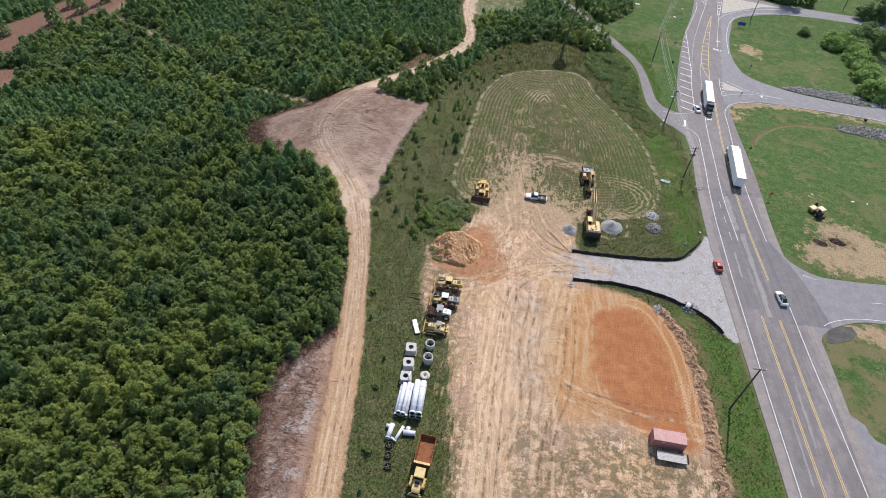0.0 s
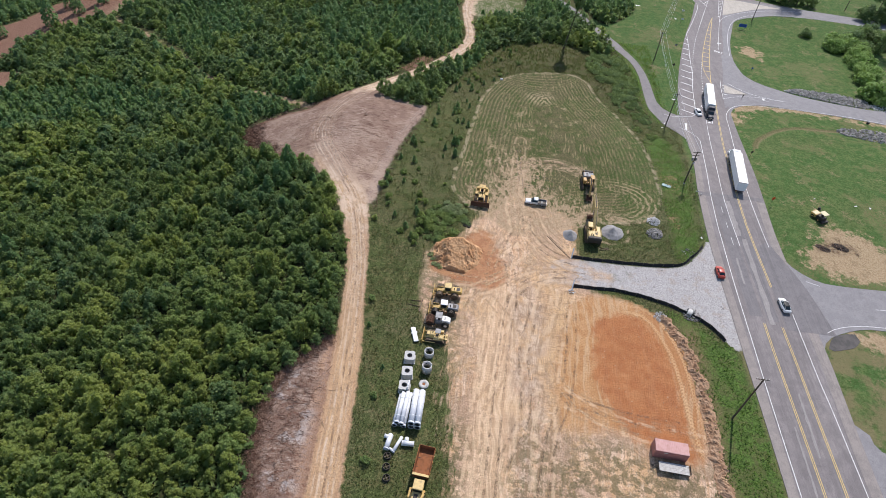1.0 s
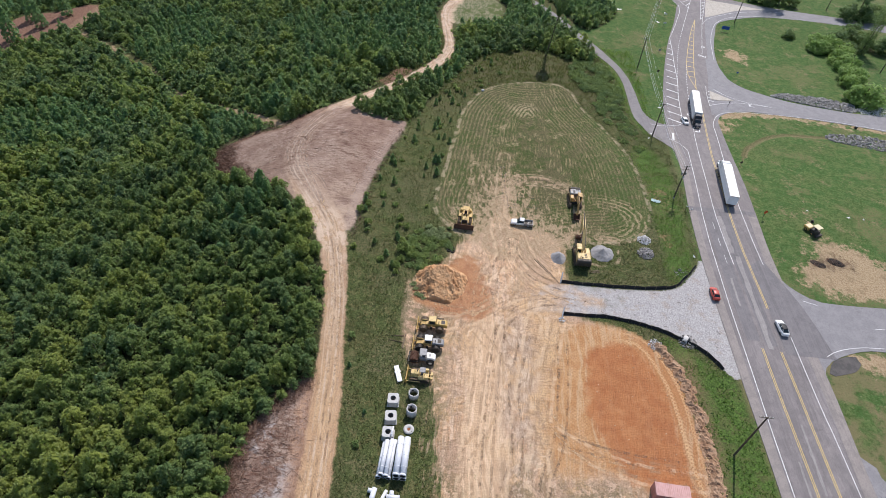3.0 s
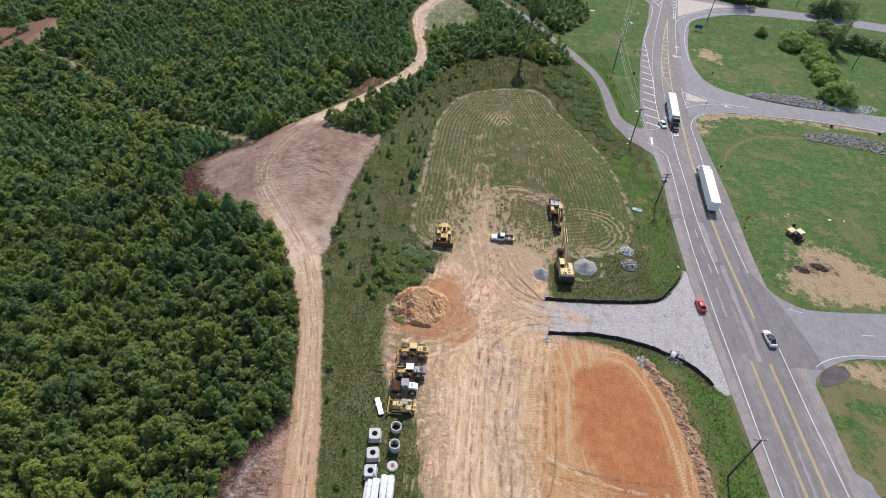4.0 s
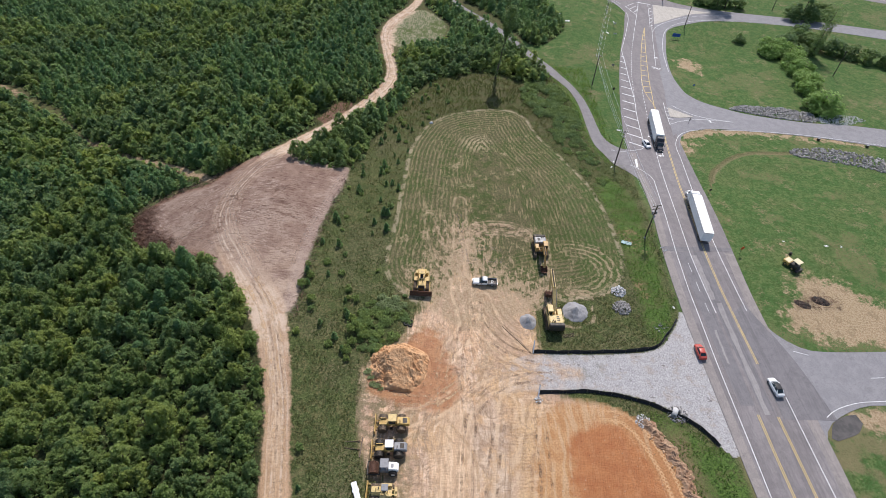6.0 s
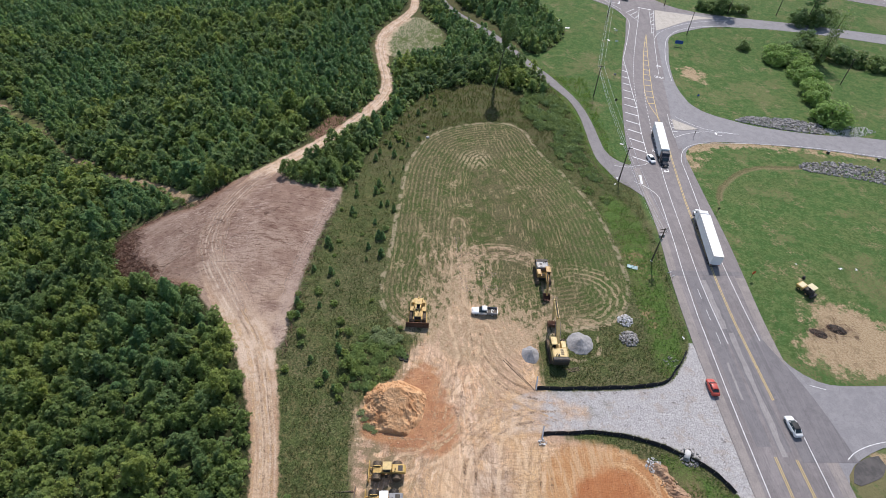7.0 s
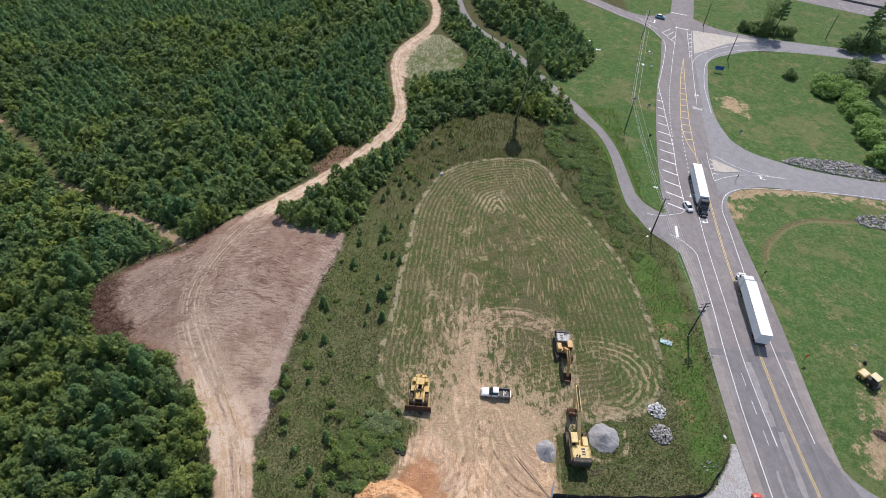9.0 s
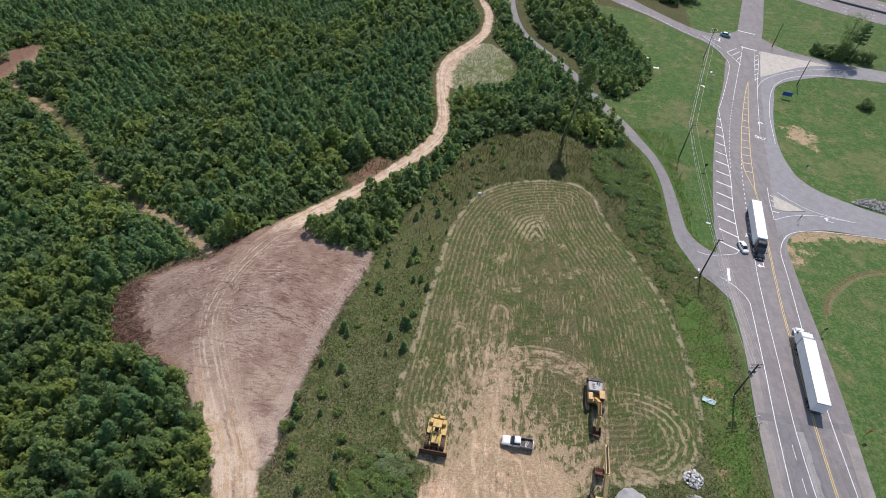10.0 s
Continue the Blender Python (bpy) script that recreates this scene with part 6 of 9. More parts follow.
def slab(profile, y0, y1, bm=None, bevel=0.03):
    """A side view (x, z) given thickness from y0 to y1."""
    bm = bm or bmesh.new()
    a = [bm.verts.new((x, y0, z)) for x, z in profile]
    b = [bm.verts.new((x, y1, z)) for x, z in profile]
    k = len(profile)
    bm.faces.new(a), bm.faces.new(b[::-1])
    for i in range(k):
        bm.faces.new((a[i], b[i], b[(i + 1) % k], a[(i + 1) % k]))
    bmesh.ops.recalc_face_normals(bm, faces=bm.faces)
    if bevel:
        bmesh.ops.bevel(bm, geom=list({e for v in a + b for e in v.link_edges}), offset=bevel, segments=1, affect="EDGES")
    return bm


def tube(r_out, r_in, p, q, seg=24, bm=None):
    """A pipe with a real wall, open at both ends."""
    bm = bm or bmesh.new()
    p, q = Vector(p), Vector(q)
    m = (q - p).to_track_quat("Z", "Y").to_matrix()
    rings = []
    for base, r in ((p, r_out), (q, r_out), (q, r_in), (p, r_in)):
        rings.append([bm.verts.new(base + m @ Vector((r * math.cos(6.2832 * i / seg), r * math.sin(6.2832 * i / seg), 0))) for i in range(seg)])
    for k in range(4):
        a, b = rings[k], rings[(k + 1) % 4]
        for i in range(seg):
            f = bm.faces.new((a[i], a[(i + 1) % seg], b[(i + 1) % seg], b[i]))
            f.smooth = True
    bmesh.ops.recalc_face_normals(bm, faces=bm.faces)
    return bm


def wheel(parent, r, w, x, y, rim_mat, tread=False, name="wheel"):
    """A tyre with its rim, the axle along y."""
    bm = bmesh.new()
    seg = 24
    prof = [(0.55, -0.5), (0.9, -0.5), (1.0, -0.36), (1.0, 0.36), (0.9, 0.5), (0.55, 0.5)]
    loops = [[bm.verts.new((r * k * math.cos(6.2832 * i / seg), w * u, r * k * math.sin(6.2832 * i / seg))) for i in range(seg)] for k, u in prof]
    for a, b in zip(loops, loops[1:]):
        for i in range(seg):
            bm.faces.new((a[i], a[(i + 1) % seg], b[(i + 1) % seg], b[i]))
    if tread:
        for i in range(16):
            t = 6.2832 * i / 16
            box((0.1 * r, w * 0.95, 0.16 * r), (1.02 * r * math.cos(t), 0, 1.02 * r * math.sin(t)), 0, (0, -math.degrees(t), 12 * (-1) ** i), bm)
    bmesh.ops.recalc_face_normals(bm, faces=bm.faces)
    ob = part(name, bm, RUBBER, parent)
    ob.location = (x, y, r)
    bm = rod((0, -w * 0.42, 0), (0, w * 0.42, 0), r * 0.56, None, 16)
    rod((0, -w * 0.5, 0), (0, w * 0.5, 0), r * 0.2, None, 10, bm)
    part("rim", bm, rim_mat, ob)
    return ob


def drum(parent, r, w, x, y, lugs=9, rows=5, mat=None):
    """A steel compaction wheel with feet."""
    bm = rod((0, -w / 2, 0), (0, w / 2, 0), r, None, 24)
    for j in range(rows):
        for i in range(lugs):
            t = 6.2832 * (i + 0.5 * (j % 2)) / lugs
            yy = (j + 0.5) / rows * w - w / 2
            box((0.13, 0.15, 0.13), ((r + 0.05) * math.cos(t), yy, (r + 0.05) * math.sin(t)), 0, (0, -math.degrees(t), 0), bm, (0.7, 0.7))
    ob = part("drum_wheel", bm, mat or STEEL_MUD, parent)
    ob.location = (x, y, r + 0.08)
    return ob


def crawler(parent, length, h, w, y):
    """A track: shoes round a frame with rollers."""
    bm = bmesh.new()
    r = h / 2
    run = length - h
    steps = int((2 * run + 6.2832 * r) / 0.24)
    for i in range(steps):
        s = i / steps * (2 * run + 6.2832 * r)
        if s < run:
            x, z, a = -run / 2 + s, h, 0
        elif s < run + math.pi * r:
            t = (s - run) / r
            x, z, a = run / 2 + r * math.sin(t), r + r * math.cos(t), math.degrees(t)
        elif s < 2 * run + math.pi * r:
            x, z, a = run / 2 - (s - run - math.pi * r), 0, 180
        else:
            t = (s - 2 * run - math.pi * r) / r
            x, z, a = -run / 2 - r * math.sin(t), r - r * math.cos(t), 180 + math.degrees(t)
        box((0.21, w, 0.06), (x, 0, z), 0, (0, a, 0), bm)
        box((0.04, w, 0.09), (x + 0.05 * math.sin(math.radians(a)), 0, z + 0.05 * math.cos(math.radians(a))), 0, (0, a, 0), bm)
    ob = part("track", bm, STEEL_MUD, parent)
    ob.location = (0, y, 0)
    bm = slab([(-run / 2, 0.12), (run / 2, 0.12), (run / 2, h - 0.12), (-run / 2, h - 0.12)], -w * 0.3, w * 0.3)
    for x in (-run / 2, run / 2):
        rod((x, -w * 0.36, r), (x, w * 0.36, r), r - 0.06, None, 18, bm)
    part("track_frame", bm, STEEL_DARK, ob)
    return ob


# ---- machines ----


def cab_box(parent, size, at, paint, roof_paint, name="cab"):
    """A glazed cab: posts, panes and a roof that stands over them."""
    sx, sy, sz = size
    x, y, z = at
    bm = bmesh.new()
    for u in (-1, 1):
        for v in (-1, 1):
            box((0.12, 0.12, sz), (x + u * (sx / 2 - 0.06), y + v * (sy / 2 - 0.06), z + sz / 2), 0.02, (0, 0, 0), bm)
    box((sx, sy, sz * 0.3), (x, y, z + sz * 0.15), 0.03, (0, 0, 0), bm)
    cab = part(name, bm, paint, parent)
    part("window", box((sx - 0.1, sy - 0.06, sz * 0.68), (x, y, z + sz * 0.64), 0.02), GLASS, cab)
    part("roof", box((sx + 0.16, sy + 0.12, 0.16), (x, y, z + sz + 0.08), 0.06, (0, 0, 0), None, (0.92, 0.92)), roof_paint, cab)
    return cab


def excavator(x, y, turn, scale, boom, stick, bucket_at, paint, rear, label, hood_mat=None):
    """A crawler excavator, its arm along its own x; boom and stick are (x, z) points of the arm."""
    ex = thing("excavator", x, y, turn, label, "excavator", "excavators")
    ex.scale = (scale,) * 3
    for s in (-1, 1):
        crawler(ex, 4.9, 0.95, 0.62, s * 1.35)
    bm = box((2.6, 1.6, 0.5), (0, 0, 0.65), 0.08)
    rod((0, 0, 0.8), (0, 0, 1.1), 0.75, None, 20, bm)
    part("undercarriage", bm, STEEL_DARK, ex)
    up = part("turntable", box((4.3, 2.7, 0.28), (-0.9, 0, 1.22), 0.06), paint, ex)
    part("counterweight", slab([(-3.4, 1.15), (-2.5, 1.15), (-2.5, 2.45), (-3.15, 2.45), (-3.4, 2.1)], -1.4, 1.4, None, 0.1), rear, ex)
    hood = part("engine_cover", box((1.9, 2.65, 1.0), (-1.55, 0, 1.85), 0.1), hood_mat or paint, ex)
    for k in range(3):
        part("vent", box((0.22, 0.5, 0.05), (-1.9 + 0.42 * k, -0.35, 2.37), 0.01), STEEL_DARK, hood)
    bm = rod((-2.2, 0.75, 2.3), (-2.2, 0.75, 2.85), 0.09)
    rod((-2.2, 0.35, 2.3), (-2.2, 0.35, 2.6), 0.14, None, 10, bm)
    part("exhaust", bm, STEEL_DARK, hood)
    part("side_box", box((1.5, 0.85, 0.75), (0.35, -0.92, 1.72), 0.06), paint, ex)
    cab_box(ex, (1.6, 0.95, 1.55), (0.45, 0.9, 1.34), paint, paint)
    rail = bmesh.new()
    for yy in (-1.25, 1.25):
        rod((-2.4, yy, 2.35), (-2.4, yy, 2.8), 0.03, None, 6, rail), rod((-0.8, yy, 2.35), (-0.8, yy, 2.8), 0.03, None, 6, rail), rod((-2.4, yy, 2.8), (-0.8, yy, 2.8), 0.03, None, 6, rail)
    part("handrail", rail, paint, ex)
    # arm
    b0, b1, b2 = (0.7, 1.75), boom[0], boom[1]

    def beam(p, q, h0, h1, w, bm):
        d = Vector((q[0] - p[0], q[1] - p[1])).normalized()
        nx, nz = -d.y, d.x
        return slab([(p[0] - nx * h0, p[1] - nz * h0), (q[0] - nx * h1, q[1] - nz * h1), (q[0] + nx * h1, q[1] + nz * h1), (p[0] + nx * h0, p[1] + nz * h0)], -w, w, bm, 0)

    bm = beam(b0, b1, 0.26, 0.42, 0.27, bmesh.new())
    beam(b1, b2, 0.42, 0.22, 0.25, bm)
    arm = part("boom", bm, paint, ex)
    for s in (-1, 1):
        bm = rod((1.2, s * 0.42, 1.35), (b1[0] * 0.55 + 0.2, s * 0.42, b1[1] * 0.6 + 0.5), 0.11)
        rod((b1[0] * 0.5, s * 0.42, b1[1] * 0.55 + 0.3), (b1[0] * 0.9, s * 0.36, b1[1] * 0.96), 0.06, None, 8, bm)
        part("boom_cylinder", bm, STEEL_WORN, arm)
    part("stick", beam(stick[0], stick[1], 0.28, 0.17, 0.2, bmesh.new()), paint, ex)
    part("stick_cylinder", rod((b1[0], 0, b1[1] + 0.55), (stick[0][0], 0, stick[0][1] + 0.3), 0.1), STEEL_DARK, arm)
    bx, bz = bucket_at
    prof = [(-0.75, 0.55), (-0.85, 0.0), (-0.45, -0.5), (0.25, -0.6), (0.72, -0.25), (0.62, -0.2), (0.2, -0.47), (-0.4, -0.38), (-0.7, 0.05), (-0.6, 0.55)]
    bm = slab([(bx + u, bz + v) for u, v in prof], -0.72, 0.72, None, 0)
    for s in (-0.72, 0.68):
        slab([(bx - 0.75, bz + 0.55), (bx - 0.85, bz), (bx - 0.45, bz - 0.5), (bx + 0.25, bz - 0.6), (bx + 0.7, bz - 0.25), (bx + 0.2, bz + 0.3)], s, s + 0.05, bm, 0)
    for k in range(5):
        box((0.26, 0.1, 0.09), (bx + 0.78, -0.6 + 0.3 * k, bz - 0.2), 0, (0, -20, 0), bm)
    part("bucket", bm, RUST_DARK, ex)
    return ex


excavator(30.3, 115.9, 90, 1.22, [(3.9, 4.6), (7.5, 5.3)], [(7.7, 5.5), (6.2, 1.6)], (6.0, 0.72), YELLOW_PALE, STEEL_DARK, "large yellow crawler excavator with its bucket resting on the ground")
excavator(30.2, 138.2, -90, 1.1, [(3.0, 3.9), (5.0, 3.6)], [(5.1, 3.7), (6.6, 1.3)], (6.6, 0.72), plain("worn orange-yellow paint", (0.50, 0.30, 0.10), 0.55, 0, (0.24, 0.15, 0.08), 0.6), STEEL_DARK,
          "older weathered yellow crawler excavator with a lowered arm", GREY_PAINT)


def bulldozer(x, y, turn, scale, label, blade_mat, roof_mat, hood_mat, blade_w=3.9, ripper=True, canopy=True):
    d = thing("bulldozer", x, y, turn, label, "bulldozer", "earth-moving machines")
    d.scale = (scale,) * 3
    for s in (-1, 1):
        crawler(d, 4.2, 1.05, 0.58, s * 1.15)
    part("hull", slab([(-1.9, 0.5), (1.9, 0.5), (1.95, 1.1), (1.2, 1.25), (-1.9, 1.25)], -0.82, 0.82), hood_mat, d)
    part("hood", slab([(0.25, 1.2), (1.95, 1.1), (1.95, 1.85), (0.25, 2.0)], -0.55, 0.55, None, 0.08), hood_mat, d)
    part("grille", box((0.06, 1.0, 0.75), (1.98, 0, 1.45), 0.01), STEEL_DARK, d)
    bm = rod((1.05, 0.22, 1.9), (1.05, 0.22, 2.75), 0.07)
    rod((0.6, -0.2, 1.9), (0.6, -0.2, 2.35), 0.12, None, 10, bm)
    part("exhaust", bm, STEEL_DARK, d)
    for s in (-1, 1):
        part("fender", box((2.1, 0.62, 0.1), (-0.75, s * 1.1, 1.3), 0.03), hood_mat, d)
        part("fuel_tank", box((0.75, 0.5, 0.55), (-1.45, s * 0.95, 1.62), 0.06), hood_mat, d)
    part("seat", slab([(-0.75, 1.3), (-0.1, 1.3), (-0.1, 1.5), (-0.55, 1.6), (-0.62, 2.1), (-0.78, 2.1)], -0.28, 0.28), BLACK, d)
    bm = bmesh.new()
    for u in (-1.1, 0.0):
        for s in (-0.58, 0.58):
            rod((u, s, 1.3), (u, s, 2.85), 0.06, None, 8, bm)
    part("canopy_post", bm, hood_mat, d)
    part("canopy", box((1.3, 1.35, 0.12), (-0.55, 0, 2.9), 0.05, (0, 0, 0), None, (0.9, 0.9)), roof_mat, d)
    bx = 2.75
    prof = [(bx + 0.18, 0.05), (bx + 0.02, 0.45), (bx, 0.9), (bx + 0.16, 1.35), (bx + 0.06, 1.35), (bx - 0.1, 0.9), (bx - 0.08, 0.4), (bx + 0.06, 0.05)]
    bm = slab(prof, -blade_w / 2, blade_w / 2, None, 0)
    for s in (-1, 1):
        slab([(bx - 0.1, 0.05), (bx + 0.3, 0.05), (bx + 0.24, 1.35), (bx - 0.06, 1.35)], s * blade_w / 2 - 0.03, s * blade_w / 2 + 0.03, bm, 0)
    blade = part("blade", bm, blade_mat, d)
    for s in (-1, 1):
        part("push_arm", rod((-0.2, s * 1.52, 0.5), (bx - 0.05, s * 1.5, 0.35), 0.11), hood_mat, blade)
        part("lift_cylinder", rod((1.7, s * 0.5, 1.75), (bx - 0.05, s * 0.7, 0.6), 0.07), STEEL_WORN, blade)
    if ripper:
        bm = box((0.5, 1.7, 0.4), (-2.55, 0, 1.0), 0.05)
        box((0.9, 0.2, 0.25), (-2.1, 0.45, 0.85), 0.03, (0, 0, 0), bm), box((0.9, 0.2, 0.25), (-2.1, -0.45, 0.85), 0.03, (0, 0, 0), bm)
        slab([(-2.8, 1.6), (-2.5, 1.6), (-2.45, 0.5), (-2.2, 0.15), (-2.35, 0.1), (-2.75, 0.5)], -0.12, 0.12, bm, 0.02)
        part("ripper", bm, hood_mat, d)
    return d


bulldozer(0.2, 125.6, -92, 1.28, "yellow crawler bulldozer with a wide dark blade on dry clay", RUST_DARK, YELLOW, YELLOW)
small = bulldozer(-5.9, 76.2, 178, 0.95, "small yellow crawler dozer parked in the machine row", YELLOW, GREY_PAINT, YELLOW_PALE, 3.6)


def compactor(x, y, turn, label, roof_mat, hood_mat, steel, wheel_r=0.78):
    """A four-wheeled soil compactor with a levelling blade."""
    c = thing("soil_compactor", x, y, turn, label, "soil compactor", "earth-moving machines")
    for u in (-1.75, 1.75):
        for s in (-1, 1):
            drum(c, wheel_r, 1.0, u, s * 1.12, 11, 4, steel)
    part("front_frame", slab([(0.2, 0.75), (2.5, 0.75), (2.5, 1.35), (1.2, 1.5), (0.2, 1.5)], -0.55, 0.55, None, 0.06), YELLOW, c)
    part("rear_frame", box((3.2, 1.15, 0.5), (-1.7, 0, 1.05), 0.06), YELLOW, c)
    hood = part("engine_cover", slab([(-3.35, 1.2), (-0.9, 1.2), (-0.9, 2.15), (-3.0, 2.1), (-3.35, 1.8)], -0.75, 0.75, None, 0.1), hood_mat, c)
    part("vent", box((0.8, 1.0, 0.05), (-2.4, 0, 2.13), 0.01), STEEL_DARK, hood)
    part("exhaust", rod((-1.5, 0.3, 2.1), (-1.5, 0.3, 2.8), 0.08), STEEL_DARK, hood)
    for u in (-1.75, 1.75):
        for s in (-1, 1):
            part("fender", box((1.3, 0.16, 0.12), (u, s * 0.62, 1.72), 0.03), YELLOW, c)
    cab_box(c, (1.45, 1.45, 1.5), (-0.05, 0, 1.45), YELLOW, roof_mat)
    bm = slab([(3.35, 0.05), (3.2, 0.55), (3.3, 1.15), (3.2, 1.15), (3.08, 0.55), (3.22, 0.05)], -1.85, 1.85, None, 0)
    blade = part("blade", bm, YELLOW, c)
    for s in (-1, 1):
        part("blade_arm", rod((2.2, s * 0.45, 0.9), (3.15, s * 0.8, 0.5), 0.1), YELLOW, blade)
    part("step", box((0.5, 0.3, 0.6), (0.1, 1.0, 0.95), 0.02), STEEL_DARK, c)
    return c


compactor(-4.8, 89.1, 180, "yellow soil compactor with steel wheels and a blade", YELLOW_PALE, YELLOW, STEEL_MUD)
compactor(-5.1, 84.0, 181, "yellow soil compactor with a white cab roof and black hood", WHITE, GREY_PAINT, STEEL_DARK, 0.84)


def padfoot_roller(x, y, turn):
    r = thing("road_roller", x, y, turn, "single-drum padfoot roller with a rusty drum and white hood", "road roller", "earth-moving machines")
    drum(r, 0.75, 2.1, 1.75, 0, 16, 10, RUST_DARK)
    bm = bmesh.new()
    for s in (-1, 1):
        box((2.3, 0.12, 0.35), (1.7, s * 1.2, 0.85), 0.03, (0, 0, 0), bm)
    box((0.2, 2.5, 0.45), (0.62, 0, 0.9), 0.03, (0, 0, 0), bm), box((0.2, 2.5, 0.3), (2.8, 0, 0.85), 0.03, (0, 0, 0), bm)
    part("drum_frame", bm, STEEL_DARK, r)
    part("platform", box((1.4, 1.6, 0.9), (-0.2, 0, 1.1), 0.05), GREY_PAINT, r)
    part("seat", slab([(-0.5, 1.55), (0.0, 1.55), (0, 1.75), (-0.35, 1.8), (-0.42, 2.2), (-0.55, 2.2)], -0.25, 0.25), BLACK, r)
    bm = bmesh.new()
    for u in (-0.75, 0.4):
        for s in (-0.7, 0.7):
            rod((u, s, 1.5), (u, s, 2.85), 0.05, None, 8, bm)
    part("roof_post", bm, STEEL_DARK, r)
    part("roof", box((1.5, 1.7, 0.1), (-0.18, 0, 2.9), 0.04), GREY_PAINT, r)
    hood = part("hood", slab([(-2.75, 0.9), (-0.9, 0.9), (-0.9, 2.0), (-2.3, 1.85), (-2.75, 1.5)], -0.72, 0.72, None, 0.1), WHITE, r)
    part("badge", box((0.5, 0.7, 0.03), (-1.6, 0, 1.96), 0, (0, -6, 0)), GREY_PAINT, hood)
    for s in (-1, 1):
        wheel(r, 0.72, 0.55, -1.75, s * 0.95, WHITE, True)


padfoot_roller(-5.9, 80.4, 180)


def dump_truck(x, y, turn):
    d = thing("dump_truck", x, y, turn, "yellow articulated dump truck with an empty rusty bed", "dump truck")
    part("rear_frame", box((5.6, 1.0, 0.4), (-2.6, 0, 1.05), 0.05), STEEL_DARK, d)
    for u in (-3.9, -2.2, 2.6):
        for s in (-1, 1):
            wheel(d, 0.82, 0.62, u, s * 1.12, YELLOW, True)
    bm = bmesh.new()
    box((5.3, 2.5, 0.14), (-3.0, 0, 1.62), 0.02, (0, 0, 0), bm)
    for s in (-1, 1):
        box((5.5, 0.12, 1.25), (-3.0, s * 1.38, 2.2), 0.03, (s * -8, 0, 0), bm)
    box((0.12, 2.7, 1.25), (-5.7, 0, 2.2), 0.03, (0, -8, 0), bm)
    body = part("dump_body", bm, RUST, d)
    part("headboard", box((0.45, 2.95, 0.16), (-0.3, 0, 2.9), 0.04), YELLOW_PALE, body)
    part("front_wall", box((0.12, 2.7, 1.35), (-0.42, 0, 2.22), 0.03, (0, 10, 0)), RUST, body)
    bm = bmesh.new()
    for k in range(5):
        for s in (-1, 1):
            box((0.14, 0.1, 1.2), (-1.0 - 1.05 * k, s * 1.5, 2.15), 0.02, (s * -8, 0, 0), bm)
    part("rib", bm, YELLOW, body)
    part("hitch", rod((-0.2, 0, 1.0), (1.2, 0, 1.0), 0.35, None, 14), STEEL_DARK, d)
    part("front_frame", box((4.2, 1.3, 0.5), (2.6, 0, 1.05), 0.06), YELLOW, d)
    cab_box(d, (1.75, 1.75, 1.65), (1.55, 0.1, 1.5), YELLOW, YELLOW_PALE)
    part("hood", slab([(2.4, 1.3), (4.6, 1.2), (4.65, 1.85), (4.2, 2.15), (2.4, 2.3)], -0.75, 0.75, None, 0.12), YELLOW_PALE, d)
    part("hood_vent", box((0.9, 0.7, 0.05), (3.3, 0, 2.26), 0.01, (0, 5, 0)), STEEL_DARK, d)
    part("grille", box((0.06, 1.1, 0.6), (4.66, 0, 1.5), 0.01), STEEL_DARK, d)
    for s in (-1, 1):
        part("fender", slab([(1.6, 1.55), (3.7, 1.5), (3.5, 1.95), (1.8, 1.95)], s * 1.05 - 0.36, s * 1.05 + 0.36, None, 0.08), YELLOW, d)
        part("headlight", box((0.08, 0.3, 0.2), (4.62, s * 0.85, 1.45), 0.02), LIGHT, d)
        part("mirror", box((0.06, 0.25, 0.4), (2.5, s * 1.45, 2.5), 0.02), BLACK, d)
    part("exhaust", rod((2.5, -0.85, 1.9), (2.5, -0.85, 3.0), 0.1), STEEL_DARK, d)
    part("bumper", box((0.25, 2.4, 0.4), (4.75, 0, 0.95), 0.05), YELLOW, d)


dump_truck(-4.3, 44.6, -95)

# ---- road vehicles ----


def loft(sections, bm=None):
    """A body from cross-sections: rows of x, half width, floor, shoulder, roof half width, roof height."""
    bm = bm or bmesh.new()
    rings = []
    for x, hw, z0, z1, rw, z2 in sections:
        rings.append([bm.verts.new(p) for p in ((x, -hw * 0.94, z0), (x, -hw, z0 + 0.25 * (z1 - z0)), (x, -hw * 0.97, z1), (x, -rw, z2), (x, -rw * 0.5, z2 + 0.03), (x, rw * 0.5, z2 + 0.03), (x, rw, z2),
                                                 (x, hw * 0.97, z1), (x, hw, z0 + 0.25 * (z1 - z0)), (x, hw * 0.94, z0))])
    for a, b in zip(rings, rings[1:]):
        for i in range(10):
            f = bm.faces.new((a[i], a[(i + 1) % 10], b[(i + 1) % 10], b[i]))
            f.smooth = True
    bm.faces.new(rings[0]), bm.faces.new(rings[-1][::-1])
    bmesh.ops.recalc_face_normals(bm, faces=bm.faces)
    return bm


